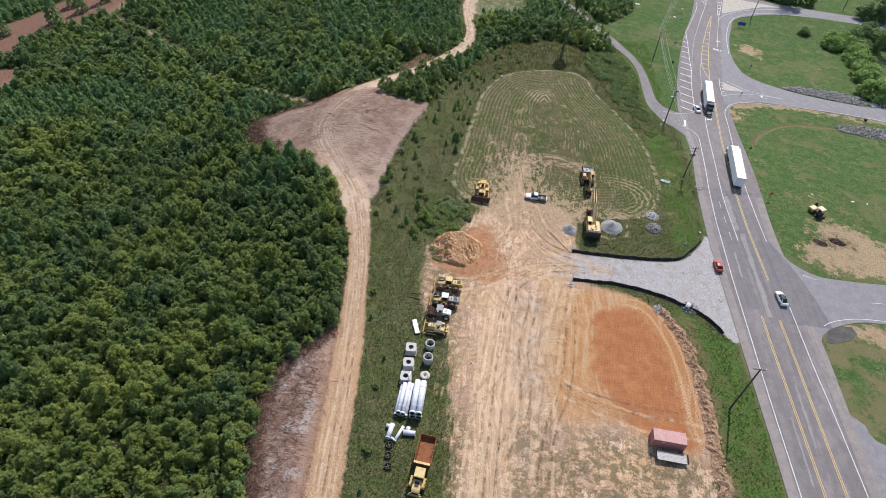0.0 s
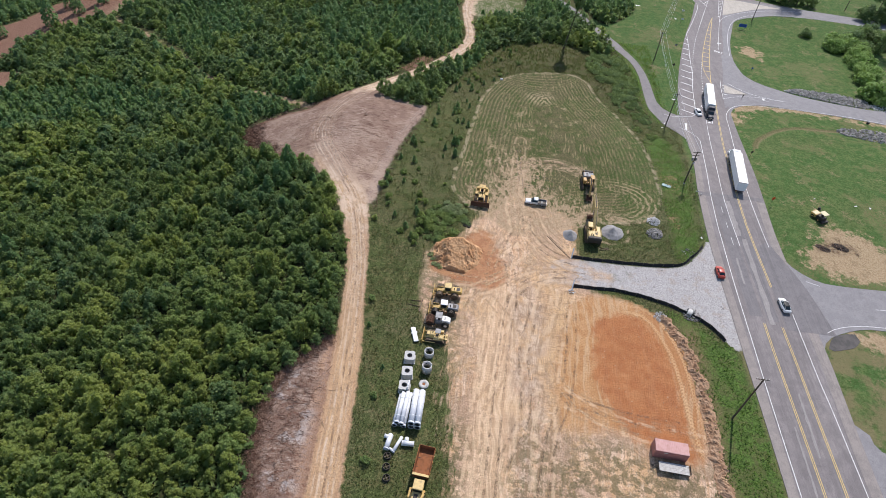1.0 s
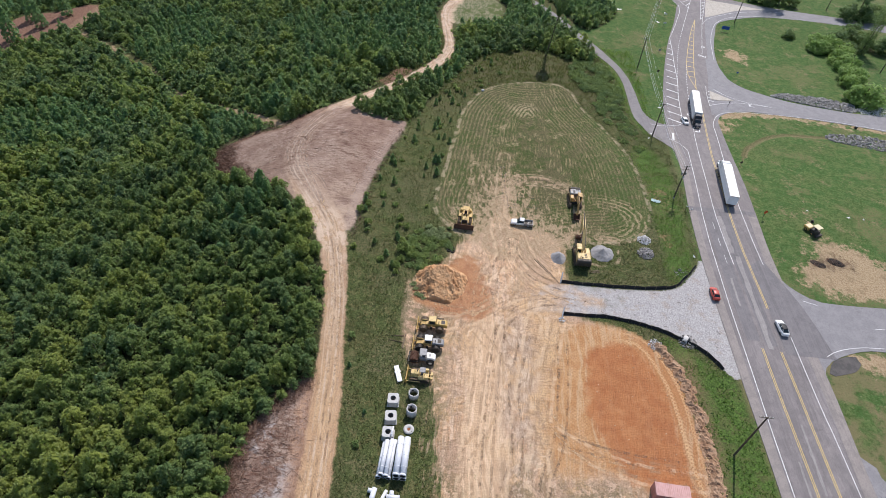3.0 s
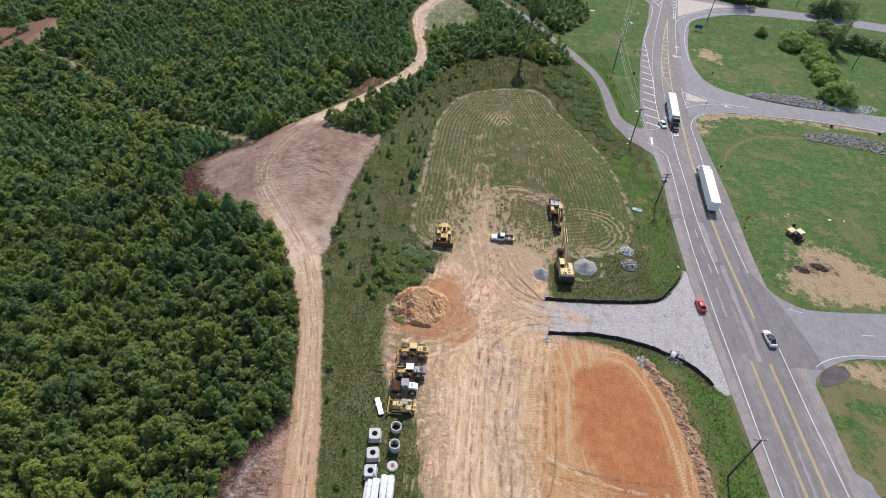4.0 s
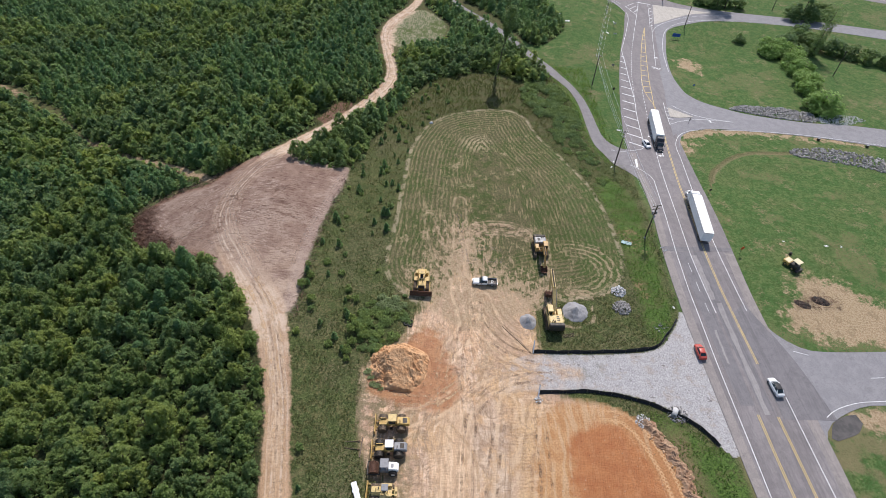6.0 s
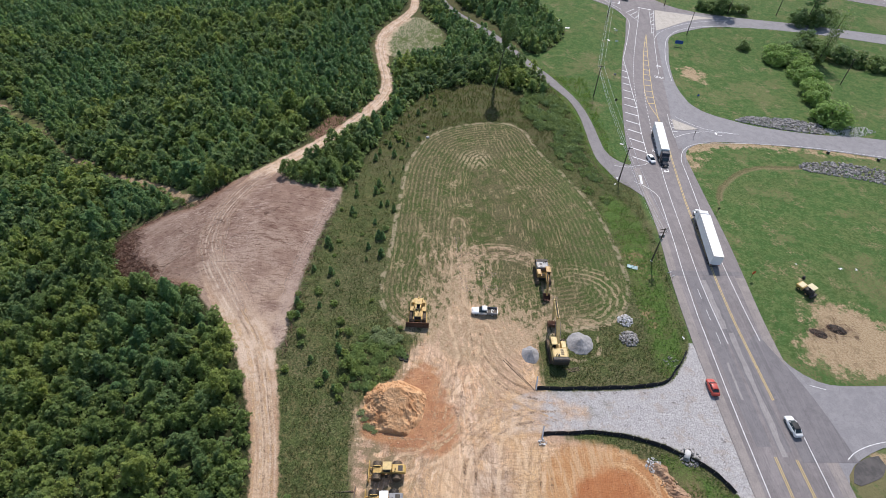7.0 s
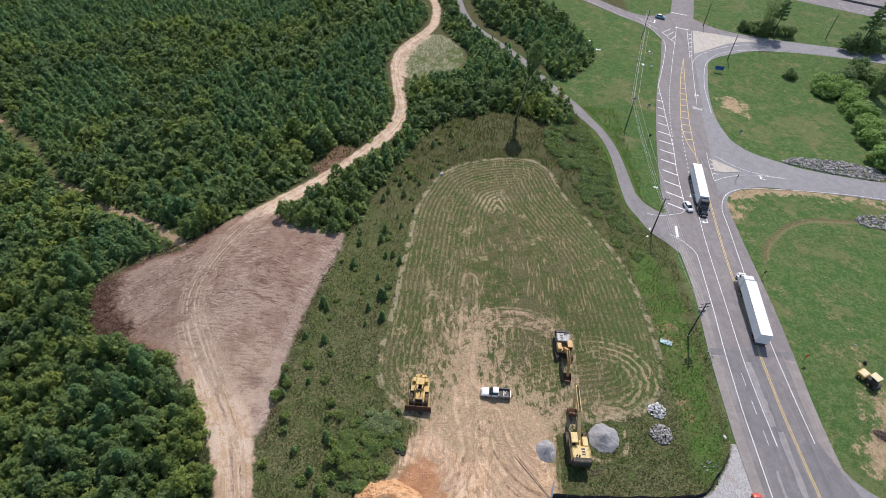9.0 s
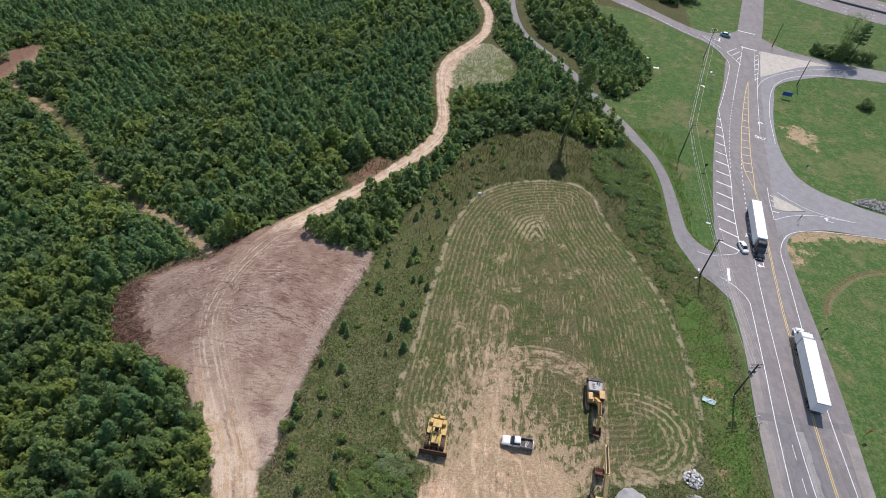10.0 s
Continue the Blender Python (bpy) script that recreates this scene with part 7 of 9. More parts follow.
def car(x, y, turn, paint, roof_paint, label, length=4.6, tall=1.0, group="", z=0.06, category="car"):
    c = thing("car", x, y, turn, label, category, group, z)
    k, h = length / 4.6, tall
    part("body", loft([(-2.28 * k, 0.66, 0.42, 0.72 * h, 0.55, 0.8 * h), (-2.15 * k, 0.82, 0.3, 0.85 * h, 0.72, 0.98 * h), (-1.2 * k, 0.89, 0.25, 0.86 * h, 0.8, 0.98 * h), (0.9 * k, 0.89, 0.25, 0.84 * h, 0.8, 0.95 * h),
                       (1.9 * k, 0.86, 0.27, 0.72 * h, 0.72, 0.82 * h), (2.25 * k, 0.72, 0.38, 0.62 * h, 0.56, 0.68 * h)]), paint, c)
    cabin = part("window", loft([(-1.75 * k, 0.7, 0.9 * h, 0.95 * h, 0.66, 0.98 * h), (-1.05 * k, 0.74, 0.9 * h, 0.98 * h, 0.58, 1.4 * h), (0.0, 0.76, 0.9 * h, 0.98 * h, 0.6, 1.44 * h), (0.45 * k, 0.76, 0.9 * h, 0.96 * h, 0.58, 1.38 * h),
                                 (1.25 * k, 0.72, 0.86 * h, 0.9 * h, 0.66, 0.92 * h)]), GLASS, c)
    part("roof", loft([(-1.12 * k, 0.58, 1.36 * h, 1.39 * h, 0.5, 1.42 * h), (-0.9 * k, 0.62, 1.38 * h, 1.42 * h, 0.52, 1.46 * h), (0.1 * k, 0.62, 1.4 * h, 1.44 * h, 0.54, 1.48 * h), (0.42 * k, 0.6, 1.36 * h, 1.4 * h, 0.52, 1.43 * h)]), roof_paint, c)
    bm = bmesh.new()
    for s in (-1, 1):
        rod((0.42 * k, s * 0.6, 1.38 * h), (1.2 * k, s * 0.72, 0.92 * h), 0.045, None, 6, bm), rod((-1.08 * k, s * 0.6, 1.38 * h), (-1.7 * k, s * 0.7, 0.97 * h), 0.06, None, 6, bm), rod((-0.3 * k, s * 0.62, 1.4 * h), (-0.3 * k, s * 0.79, 0.9 * h), 0.04, None, 6, bm)
    part("pillar", bm, paint, c)
    for u in (-1.38, 1.38):
        for s in (-1, 1):
            wheel(c, 0.33, 0.22, u * k, s * 0.78, SILVER)
    for s in (-1, 1):
        part("headlight", box((0.12, 0.32, 0.14), (2.16 * k, s * 0.56, 0.62 * h), 0.03), LIGHT, c)
        part("tail_light", box((0.1, 0.3, 0.16), (-2.22 * k, s * 0.56, 0.72 * h), 0.03), TAIL, c)
        part("mirror", box((0.14, 0.18, 0.12), (0.85 * k, s * 0.95, 0.98 * h), 0.03), paint, c)
    return c


car(60.8, 106.6, 90, RED_CAR, RED_CAR, "faded red hatchback parked on the gravel shoulder", 3.95, 1.0)
car(73.7, 98.0, 93, WHITE, BLACK, "white car with a black roof on the road", 4.5, 1.0, "", 0.1)
car(73.2, 192.0, -82, WHITE, WHITE, "small white car in the turning lane", 4.3, 1.0, "", 0.1)
car(100.9, 335.6, -18, TEAL_CAR, WHITE, "pale blue sport utility car waiting at the junction", 4.7, 1.2, "", 0.09)


def pickup(x, y, turn):
    p = thing("pickup_truck", x, y, turn, "white regular-cab pickup with an open grey bed on the clay", "pickup truck")
    part("hood", loft([(1.0, 0.92, 0.45, 0.95, 0.84, 1.08), (1.6, 0.93, 0.42, 0.95, 0.84, 1.07), (2.5, 0.9, 0.42, 0.9, 0.78, 1.0), (2.82, 0.82, 0.5, 0.78, 0.7, 0.85)]), WHITE, p)
    part("cab", loft([(-0.55, 0.92, 0.45, 1.0, 0.86, 1.12), (1.05, 0.93, 0.45, 1.0, 0.86, 1.1)]), WHITE, p)
    part("window", loft([(-0.5, 0.86, 1.05, 1.1, 0.68, 1.74), (0.2, 0.87, 1.05, 1.1, 0.7, 1.78), (0.6, 0.87, 1.05, 1.1, 0.7, 1.72), (1.35, 0.84, 1.03, 1.05, 0.78, 1.08)]), GLASS, p)
    part("roof", loft([(-0.55, 0.68, 1.7, 1.76, 0.62, 1.82), (0.1, 0.72, 1.72, 1.78, 0.64, 1.86), (0.62, 0.7, 1.68, 1.74, 0.62, 1.8)]), WHITE, p)
    bm = bmesh.new()
    for s in (-1, 1):
        box((2.35, 0.1, 0.62), (-1.72, s * 0.9, 0.82), 0.04, (0, 0, 0), bm)
    box((0.1, 1.85, 0.62), (-2.86, 0, 0.82), 0.04, (0, 0, 0), bm), box((0.08, 1.8, 0.62), (-0.6, 0, 0.82), 0.03, (0, 0, 0), bm)
    part("bed_wall", bm, GREY_PAINT, p)
    part("bed_floor", box((2.3, 1.75, 0.08), (-1.72, 0, 0.62), 0.01), STEEL_DARK, p)
    bm = rod((-1.9, -0.6, 0.75), (-1.5, 0.7, 0.78), 0.05, None, 6)
    rod((-2.3, -0.6, 0.75), (-1.7, 0.6, 0.78), 0.04, None, 6, bm), rod((-1.6, -0.7, 0.72), (-1.6, 0.7, 0.72), 0.04, None, 6, bm)
    part("rack_bar", bm, LIGHT, p)
    part("bumper", box((0.18, 1.8, 0.2), (-2.98, 0, 0.55), 0.04), STEEL_WORN, p)
    part("front_bumper", box((0.18, 1.75, 0.22), (2.88, 0, 0.52), 0.04), STEEL_WORN, p)
    part("grille", box((0.06, 1.1, 0.26), (2.84, 0, 0.78), 0.02), STEEL_DARK, p)
    for u in (-1.75, 1.85):
        for s in (-1, 1):
            wheel(p, 0.37, 0.25, u, s * 0.8, SILVER)
    for s in (-1, 1):
        part("headlight", box((0.1, 0.3, 0.2), (2.8, s * 0.68, 0.8), 0.03), LIGHT, p)
        part("tail_light", box((0.08, 0.12, 0.3), (-2.92, s * 0.86, 0.85), 0.02), TAIL, p)
        part("mirror", box((0.14, 0.22, 0.2), (0.85, s * 1.05, 1.2), 0.03), BLACK, p)


pickup(15.3, 126.6, 178)


def semi_truck(x, y, turn, paint, label):
    """A tractor and its box trailer; x, y is the trailer's middle."""
    t = thing("semi_truck", x, y, turn, label, "truck", "semi trucks", 0.1)
    L = 16.1
    box_part = part("trailer", box((L, 2.6, 2.85), (0, 0, 2.6), 0.03), WHITE_VAN, t)
    part("trailer_roof", box((L - 0.06, 2.52, 0.04), (0, 0, 4.05), 0.01), WHITE_VAN, box_part)
    bm = bmesh.new()
    for s in (-1, 1):
        for z in (1.2, 4.0):
            box((L, 0.05, 0.12), (0, s * 1.31, z), 0.01, (0, 0, 0), bm)
    part("rail", bm, STEEL_WORN, box_part)
    for s in (-1, 1):
        part("rear_door", box((0.06, 1.2, 2.6), (-L / 2 - 0.03, s * 0.63, 2.6), 0.02), WHITE_VAN, box_part)
        part("tail_light", box((0.08, 0.3, 0.12), (-L / 2 - 0.04, s * 1.0, 1.15), 0.01), TAIL, box_part)
        part("landing_leg", rod((4.2, s * 0.9, 0.25), (4.2, s * 0.9, 1.2), 0.07), STEEL_DARK, box_part)
    part("door_frame", box((0.05, 2.55, 0.14), (-L / 2 - 0.05, 0, 4.0), 0.01), STEEL_WORN, box_part)
    part("bumper_bar", box((0.1, 2.2, 0.1), (-L / 2 - 0.02, 0, 0.55), 0.02), STEEL_DARK, box_part)
    part("slider", box((3.6, 1.1, 0.3), (-5.9, 0, 0.98), 0.03), STEEL_DARK, box_part)
    for u in (-6.6, -5.3, 6.5, 7.8, 12.0):
        for s in (-1, 1):
            wheel(t, 0.5, 0.55 if u < 10 else 0.32, u, s * 0.98, STEEL_WORN)
    part("chassis", box((8.0, 0.95, 0.3), (9.2, 0, 0.85), 0.03), STEEL_DARK, t)
    part("sleeper", slab([(8.55, 0.9), (10.4, 0.9), (10.4, 3.1), (10.0, 3.75), (8.7, 3.85), (8.55, 3.7)], -1.2, 1.2, None, 0.15), paint, t)
    cab = part("cab", slab([(10.35, 0.9), (11.5, 0.9), (11.5, 2.0), (11.1, 2.75), (10.35, 3.05)], -1.05, 1.05, None, 0.1), paint, t)
    part("windscreen", slab([(11.53, 2.02), (11.6, 2.0), (11.2, 2.76), (11.12, 2.76)], -0.95, 0.95, None, 0), GLASS, cab)
    for s in (-1, 1):
        part("side_window", box((0.7, 0.05, 0.55), (10.9, s * 1.06, 2.3), 0.02), GLASS, cab)
        part("mirror", box((0.1, 0.28, 0.5), (11.6, s * 1.35, 2.2), 0.04), paint, cab)
        part("fuel_tank", rod((9.0, s * 1.0, 0.75), (10.6, s * 1.0, 0.75), 0.33, None, 16), STEEL_WORN, t)
        part("fender", slab([(11.3, 0.7), (11.6, 1.15), (12.4, 1.15), (12.75, 0.7), (12.75, 0.95), (12.45, 1.35), (11.5, 1.35)], s * 1.0 - 0.22, s * 1.0 + 0.22, None, 0.03), paint, t)
        part("exhaust_stack", rod((8.45, s * 1.0, 1.2), (8.45, s * 1.0, 3.6), 0.09), STEEL_WORN, t)
        part("headlight", box((0.1, 0.4, 0.22), (13.1, s * 0.85, 1.05), 0.04), LIGHT, t)
    part("hood", slab([(11.45, 0.8), (13.1, 0.75), (13.2, 1.3), (12.9, 1.65), (11.45, 2.05)], -0.85, 0.85, None, 0.14), paint, t)
    part("grille", box((0.08, 0.9, 0.65), (13.2, 0, 1.1), 0.02), STEEL_WORN, t)
    part("bumper", box((0.3, 2.3, 0.4), (13.15, 0, 0.55), 0.06), paint, t)
    return t


semi_truck(75.0, 149.6, 82.5, WHITE, "white semi truck with a long white box trailer")
semi_truck(78.4, 201.0, -98.5, DARK_CAR, "dark semi truck pulling a long white box trailer")

# ---- stores on the grass: pipes, boxes, rings ----


def concrete_box(x, y, turn):
    b = thing("inlet_box", x, y, turn, "square precast concrete inlet box with a round opening", "concrete box", "precast concrete boxes")
    s, h, r, n = 1.08, 1.55, 0.52, 24
    bm = bmesh.new()
    sq = []
    for i in range(n):
        a = 6.2832 * (i + 0.5) / n
        k = s / max(abs(math.cos(a)), abs(math.sin(a)))
        sq.append((k * math.cos(a), k * math.sin(a)))
    ci = [(r * math.cos(6.2832 * (i + 0.5) / n), r * math.sin(6.2832 * (i + 0.5) / n)) for i in range(n)]
    rings = [[bm.verts.new((px, py, z)) for px, py in c] for c, z in ((sq, 0), (sq, h), (ci, h), (ci, h - 0.2))]
    for a, c in zip(rings, rings[1:]):
        for i in range(n):
            bm.faces.new((a[i], a[(i + 1) % n], c[(i + 1) % n], c[i]))
    bmesh.ops.recalc_face_normals(bm, faces=bm.faces)
    part("body", bm, CONCRETE, b)
    part("inner_floor", rod((0, 0, 0.1), (0, 0, 0.16), 0.7, None, 20), CONCRETE_SHADY, b)
    part("base_lip", box((2.35, 2.3, 0.14), (0, 0, 0.07), 0.03), CONCRETE, b)


for bx_, by_, bt_ in ((-10.4, 69.9, 4), (-10.3, 66.2, 6), (-10.3, 62.9, 2)):
    concrete_box(bx_, by_, bt_)


def ring(x, y, r, h, label, group, mat=CONCRETE, wall=0.2, inner=True):
    g = thing("manhole_ring", x, y, 20, label, "concrete ring", group)
    part("wall", tube(r, r - wall, (0, 0, 0), (0, 0, h), 32), mat, g)
    bm = bmesh.new()
    for k in range(3):
        box((0.24, 0.18, 0.2), ((r - wall / 2) * math.cos(2.1 * k), (r - wall / 2) * math.sin(2.1 * k), h + 0.05), 0.03, (0, 0, math.degrees(2.1 * k)), bm)
    part("lifting_lug", bm, mat, g)
    if inner:
        part("step_iron", box((0.35, 0.3, 0.05), (0, r - wall - 0.15, h * 0.7), 0.01), STEEL_DARK, g)
    return g


ring(-6.6, 71.7, 1.02, 1.45, "precast concrete manhole ring standing on grass", "manhole rings")
ring(-6.5, 67.9, 1.02, 2.0, "tall precast concrete manhole ring with a pipe opening", "manhole rings")
lid = thing("concrete_cover", -6.6, 64.5, 0, "round flat concrete manhole lid with a rusty centre", "concrete lid")
part("slab", tube(1.02, 0.3, (0, 0, 0), (0, 0, 0.26), 32), CONCRETE, lid)
part("plug", rod((0, 0, 0.05), (0, 0, 0.29), 0.3, None, 20), RUST, lid)
part("lifting_eye", box((0.16, 0.08, 0.1), (0.6, -0.4, 0.3), 0.01), STEEL_DARK, lid)
for bx_, by_ in ((-10.9, 48.6), (-10.7, 46.6), (-10.3, 44.6)):
    g = thing("iron_ring", bx_, by_, 30, "dark cast iron manhole frame lying on grass", "iron frame", "iron manhole frames")
    part("rim", tube(0.66, 0.56, (0, 0, 0), (0, 0, 0.5), 28), STEEL_DARK, g)
    part("flange", tube(0.74, 0.56, (0, 0, 0), (0, 0, 0.08), 28), STEEL_DARK, g)
    bm = box((1.1, 0.12, 0.12), (0, 0, 0.3), 0.02)
    box((0.12, 1.1, 0.12), (0, 0, 0.3), 0.02, (0, 0, 0), bm)
    part("cross_bar", bm, STEEL_MUD, g)


def pipe(x0, x1, y0, y1, r, z, label, mat=PIPE, bell=True):
    p = thing("pipe", (x0 + x1) / 2, (y0 + y1) / 2, 0, label, "pipe", "stacked drain pipes", z + r)
    h = Vector((x1 - x0, y1 - y0, 0)) / 2
    part("barrel", tube(r, r * 0.88, -h, h, 24), mat, p)
    if bell:
        part("bell_end", tube(r * 1.08, r * 0.98, -h, -h * 0.9, 24), mat, p)
    # black inner wall, its colour also standing for the shade in the pipe
    part("dark_inside", tube(r * 0.88, r * 0.82, -h * 0.995, h * 0.995, 20), BLACK, p)
    bm = bmesh.new()
    for k in (-0.55, 0.05, 0.6):
        tube(r * 1.02, r, h * k - h.normalized() * 0.06, h * k + h.normalized() * 0.06, 24, bm)
    part("band", bm, mat, p)
    return p


for k, (u, zz) in enumerate(((-10.65, 0), (-9.75, 0), (-8.85, 0), (-10.2, 0.72), (-9.3, 0.72))):
    pipe(u - 0.15, u + 0.05, 54.6 + 0.2 * (k % 2), 61.4 + 0.25 * (k % 3), 0.43, zz, "long pale grey drain pipe lying in a stack")
for u, zz in ((-7.6, 0), (-6.4, 0), (-7.62, 1.18), (-6.42, 1.18)):
    pipe(u, u - 0.05, 54.7, 62.0, 0.59, zz, "large pale grey drain pipe with dark open ends")
pipe(-9.6, -9.45, 62.0, 64.0, 0.16, 1.45, "thin pale pipe laid over the stack", PIPE, False)


def fitting(x, y, turn, length, r, tee, label):
    f = thing("pipe_fitting", x, y, turn, label, "pipe fitting", "pipe fittings", r)
    part("barrel", tube(r, r * 0.88, (-length / 2, 0, 0), (length / 2, 0, 0)), PIPE, f)
    part("branch", tube(r * 0.8, r * 0.68, (tee, 0, 0), (tee, r + 0.6, 0.1)), PIPE, f)
    part("collar", tube(r * 1.1, r, (-length / 2, 0, 0), (-length / 2 + 0.2, 0, 0)), PIPE, f)


fitting(-11.2, 51.2, 82, 3.0, 0.48, 0.9, "short pale pipe with a side branch")
fitting(-9.5, 51.0, 70, 3.4, 0.32, -1.4, "slim pale pipe with a side branch")
fitting(-7.6, 51.4, 2, 2.3, 0.5, -0.3, "thick pale pipe tee lying on grass")

skid = thing("boat_shaped_skid", -10.4, 76.2, -70, "long white moulded trough lying on grass", "trough")
part("hull", slab([(-1.9, 0.35), (-1.6, 0.0), (1.6, 0.0), (2.0, 0.35), (1.9, 0.5), (-1.9, 0.5)], -0.5, 0.5, None, 0.06), WHITE, skid)
part("seam", box((3.0, 0.14, 0.06), (0, 0, 0.52), 0.01), PIPE, skid)
for s in (-1, 1):
    part("bracket", box((0.5, 0.16, 0.16), (-0.4, s * 0.54, 0.35), 0.03), WHITE, skid)

# ---- container and trailer ----
box_turn = -2.5
con = thing("shipping_container", 41.0, 57.2, box_turn, "faded red steel shipping container with corrugated sides", "shipping container")
bm = bmesh.new()
for s in (-1, 1):
    for k in range(21):
        box((0.16, 0.06, 2.3), (-2.85 + 0.285 * k, s * 1.2, 1.3), 0.015, (0, 0, 0), bm)
box((6.0, 2.36, 2.5), (0, 0, 1.3), 0.01, (0, 0, 0), bm)
part("wall", bm, CONTAINER, con)
bm = box((6.05, 2.42, 0.06), (0, 0, 2.58), 0.01)
for k in range(18):
    box((0.14, 2.2, 0.03), (-2.8 + 0.33 * k, 0, 2.625), 0.008, (0, 0, 0), bm)
part("roof", bm, CONTAINER_ROOF, con)
for u in (-1, 1):
    for s in (-1, 1):
        part("corner_post", box((0.16, 0.16, 2.6), (u * 2.97, s * 1.17, 1.3), 0.02), CONTAINER, con)
for s in (-1, 1):
    part("door", box((0.07, 1.12, 2.3), (-3.04, s * 0.58, 1.3), 0.02), CONTAINER, con)
    part("lock_rod", rod((-3.1, s * 0.4, 0.25), (-3.1, s * 0.4, 2.4), 0.025, None, 6), STEEL_WORN, con)
part("marking", box((0.7, 0.02, 0.16), (-1.1, -1.25, 2.15), 0), LIGHT, con)

PALE_BOARD = plain("bleached deck boards", (0.52, 0.505, 0.48), 0.85, 0, (0.28, 0.25, 0.22), 0.6)
flat = thing("flatbed_trailer", 41.4, 54.0, box_turn, "low flatbed trailer with pale bleached deck boards", "trailer")
for k in range(7):
    part("board", box((5.4, 0.24, 0.06), (0, -0.78 + 0.26 * k, 0.85), 0.01), PALE_BOARD, flat)
bm = box((5.5, 0.1, 0.2), (0, -0.95, 0.76), 0.02)
box((5.5, 0.1, 0.2), (0, 0.95, 0.76), 0.02, (0, 0, 0), bm), box((0.1, 1.9, 0.2), (-2.75, 0, 0.76), 0.02, (0, 0, 0), bm), box((0.1, 1.9, 0.2), (2.75, 0, 0.76), 0.02, (0, 0, 0), bm)
part("frame", bm, STEEL_DARK, flat)
for u in (0.2, 1.1):
    for s in (-1, 1):
        wheel(flat, 0.35, 0.22, u, s * 0.8, GREY_PAINT)
bm = rod((-2.7, -0.6, 0.7), (-4.0, 0, 0.6), 0.06, None, 6)
rod((-2.7, 0.6, 0.7), (-4.0, 0, 0.6), 0.06, None, 6, bm)
part("drawbar", bm, STEEL_DARK, flat)
part("jack", rod((-3.7, 0, 0.0), (-3.7, 0, 0.9), 0.04, None, 8), STEEL_DARK, flat)
part("tailboard", box((0.05, 1.8, 0.5), (2.85, 0, 1.1), 0.02), STEEL_DARK, flat)

# ---- roller on the lawn ----
rl = thing("asphalt_paver", 93.7, 133.9, -62, "small yellow paving machine with a cream canopy on bare soil", "paver")
part("hopper", slab([(-2.0, 0.4), (-0.4, 0.4), (-0.4, 1.3), (-2.2, 1.3)], -1.1, 1.1, None, 0.06), YELLOW, rl)
part("hopper_floor", box((1.3, 1.8, 0.05), (-1.3, 0, 1.32), 0.01), BEIGE, rl)
part("body", box((2.0, 1.7, 0.9), (0.7, 0, 0.95), 0.08), STEEL_DARK, rl)
part("screed", box((0.7, 2.4, 0.5), (2.0, 0, 0.4), 0.04), STEEL_DARK, rl)
for s in (-1, 1):
    for u in (-1.2, 0.8):
        wheel(rl, 0.45, 0.35, u, s * 1.0, YELLOW)
    for u in (0.1, 1.5):
        part("canopy_post", rod((u, s * 0.75, 1.4), (u, s * 0.75, 2.5), 0.04, None, 8), STEEL_DARK, rl)
part("canopy", box((1.9, 1.9, 0.1), (0.8, 0, 2.55), 0.04, (0, 0, 0), None, (0.93, 0.93)), BEIGE, rl)
part("seat", box((0.5, 0.5, 0.5), (0.5, 0.3, 1.6), 0.06), BLACK, rl)
part("steering_wheel", tube(0.22, 0.18, (0.95, 0.3, 1.9), (0.97, 0.3, 1.93), 14), BLACK, rl)
cmp_ = thing("plate_compactor", 95.6, 138.4, 30, "small black plate compactor standing on the grass", "compactor")
part("base_plate", box((0.9, 0.7, 0.12), (0, 0, 0.1), 0.03), STEEL_DARK, cmp_)
part("engine", box((0.6, 0.55, 0.55), (0, 0, 0.42), 0.08), BLACK, cmp_)
part("handle", rod((-0.2, 0, 0.5), (-1.0, 0, 1.0), 0.04, None, 6), STEEL_DARK, cmp_)

# ---- heaps ----


def heap(name, x, y, rx, ry, h, turn, mat, label, category, group="", rough=0.25, seed=1.0, flat=0.0, facets=(), n=56):
    """A tipped heap: a blunt cone with slumped flanks and lumps."""
    rings = 36 if facets else 20
    v, f = [], []
    c, s = math.cos(radians(turn)), math.sin(radians(turn))
    for j in range(rings + 1):
        t = j / rings
        for i in range(n):
            a = 6.2832 * i / n
            wob = 1 + 0.14 * noise.noise((math.cos(a) * 1.3 + seed, math.sin(a) * 1.3, seed)) + 0.06 * noise.noise((math.cos(a) * 4, math.sin(a) * 4, seed))
            lx, ly = t * rx * wob * math.cos(a), t * ry * wob * math.sin(a)
            k = max(0.0, min(1.0, (1 - t) / (1 - flat)))
            z = h * (k**1.15)
            z += rough * h * 0.5 * min(1, 3 * (1 - t)) * noise.fractal((lx * 0.55 + seed, ly * 0.55, seed), 0.6, 2.0, 5)
            for way, off, slope in facets:
                z = min(z, max(-0.1, (off - lx * math.cos(radians(way)) - ly * math.sin(radians(way))) * slope + (0.2 if slope < 0.5 else 0.6) * noise.fractal((lx * 0.8, ly * 0.8, way), 0.8, 2.2, 5)))
            gx_, gy_ = x + lx * c - ly * s, y + lx * s + ly * c
            v.append((gx_, gy_, ground_z(gx_, gy_) + (max(z, -0.1 if facets else 0.0) + 0.02 if j < rings else -0.15)))
    for j in range(rings):
        for i in range(n):
            f.append((j * n + i, j * n + (i + 1) % n, (j + 1) * n + (i + 1) % n, (j + 1) * n + i))
    ob = mesh_object(name, v, [q[::-1] for q in f], mat, not facets)
    return tagged(ob, label, category, group)


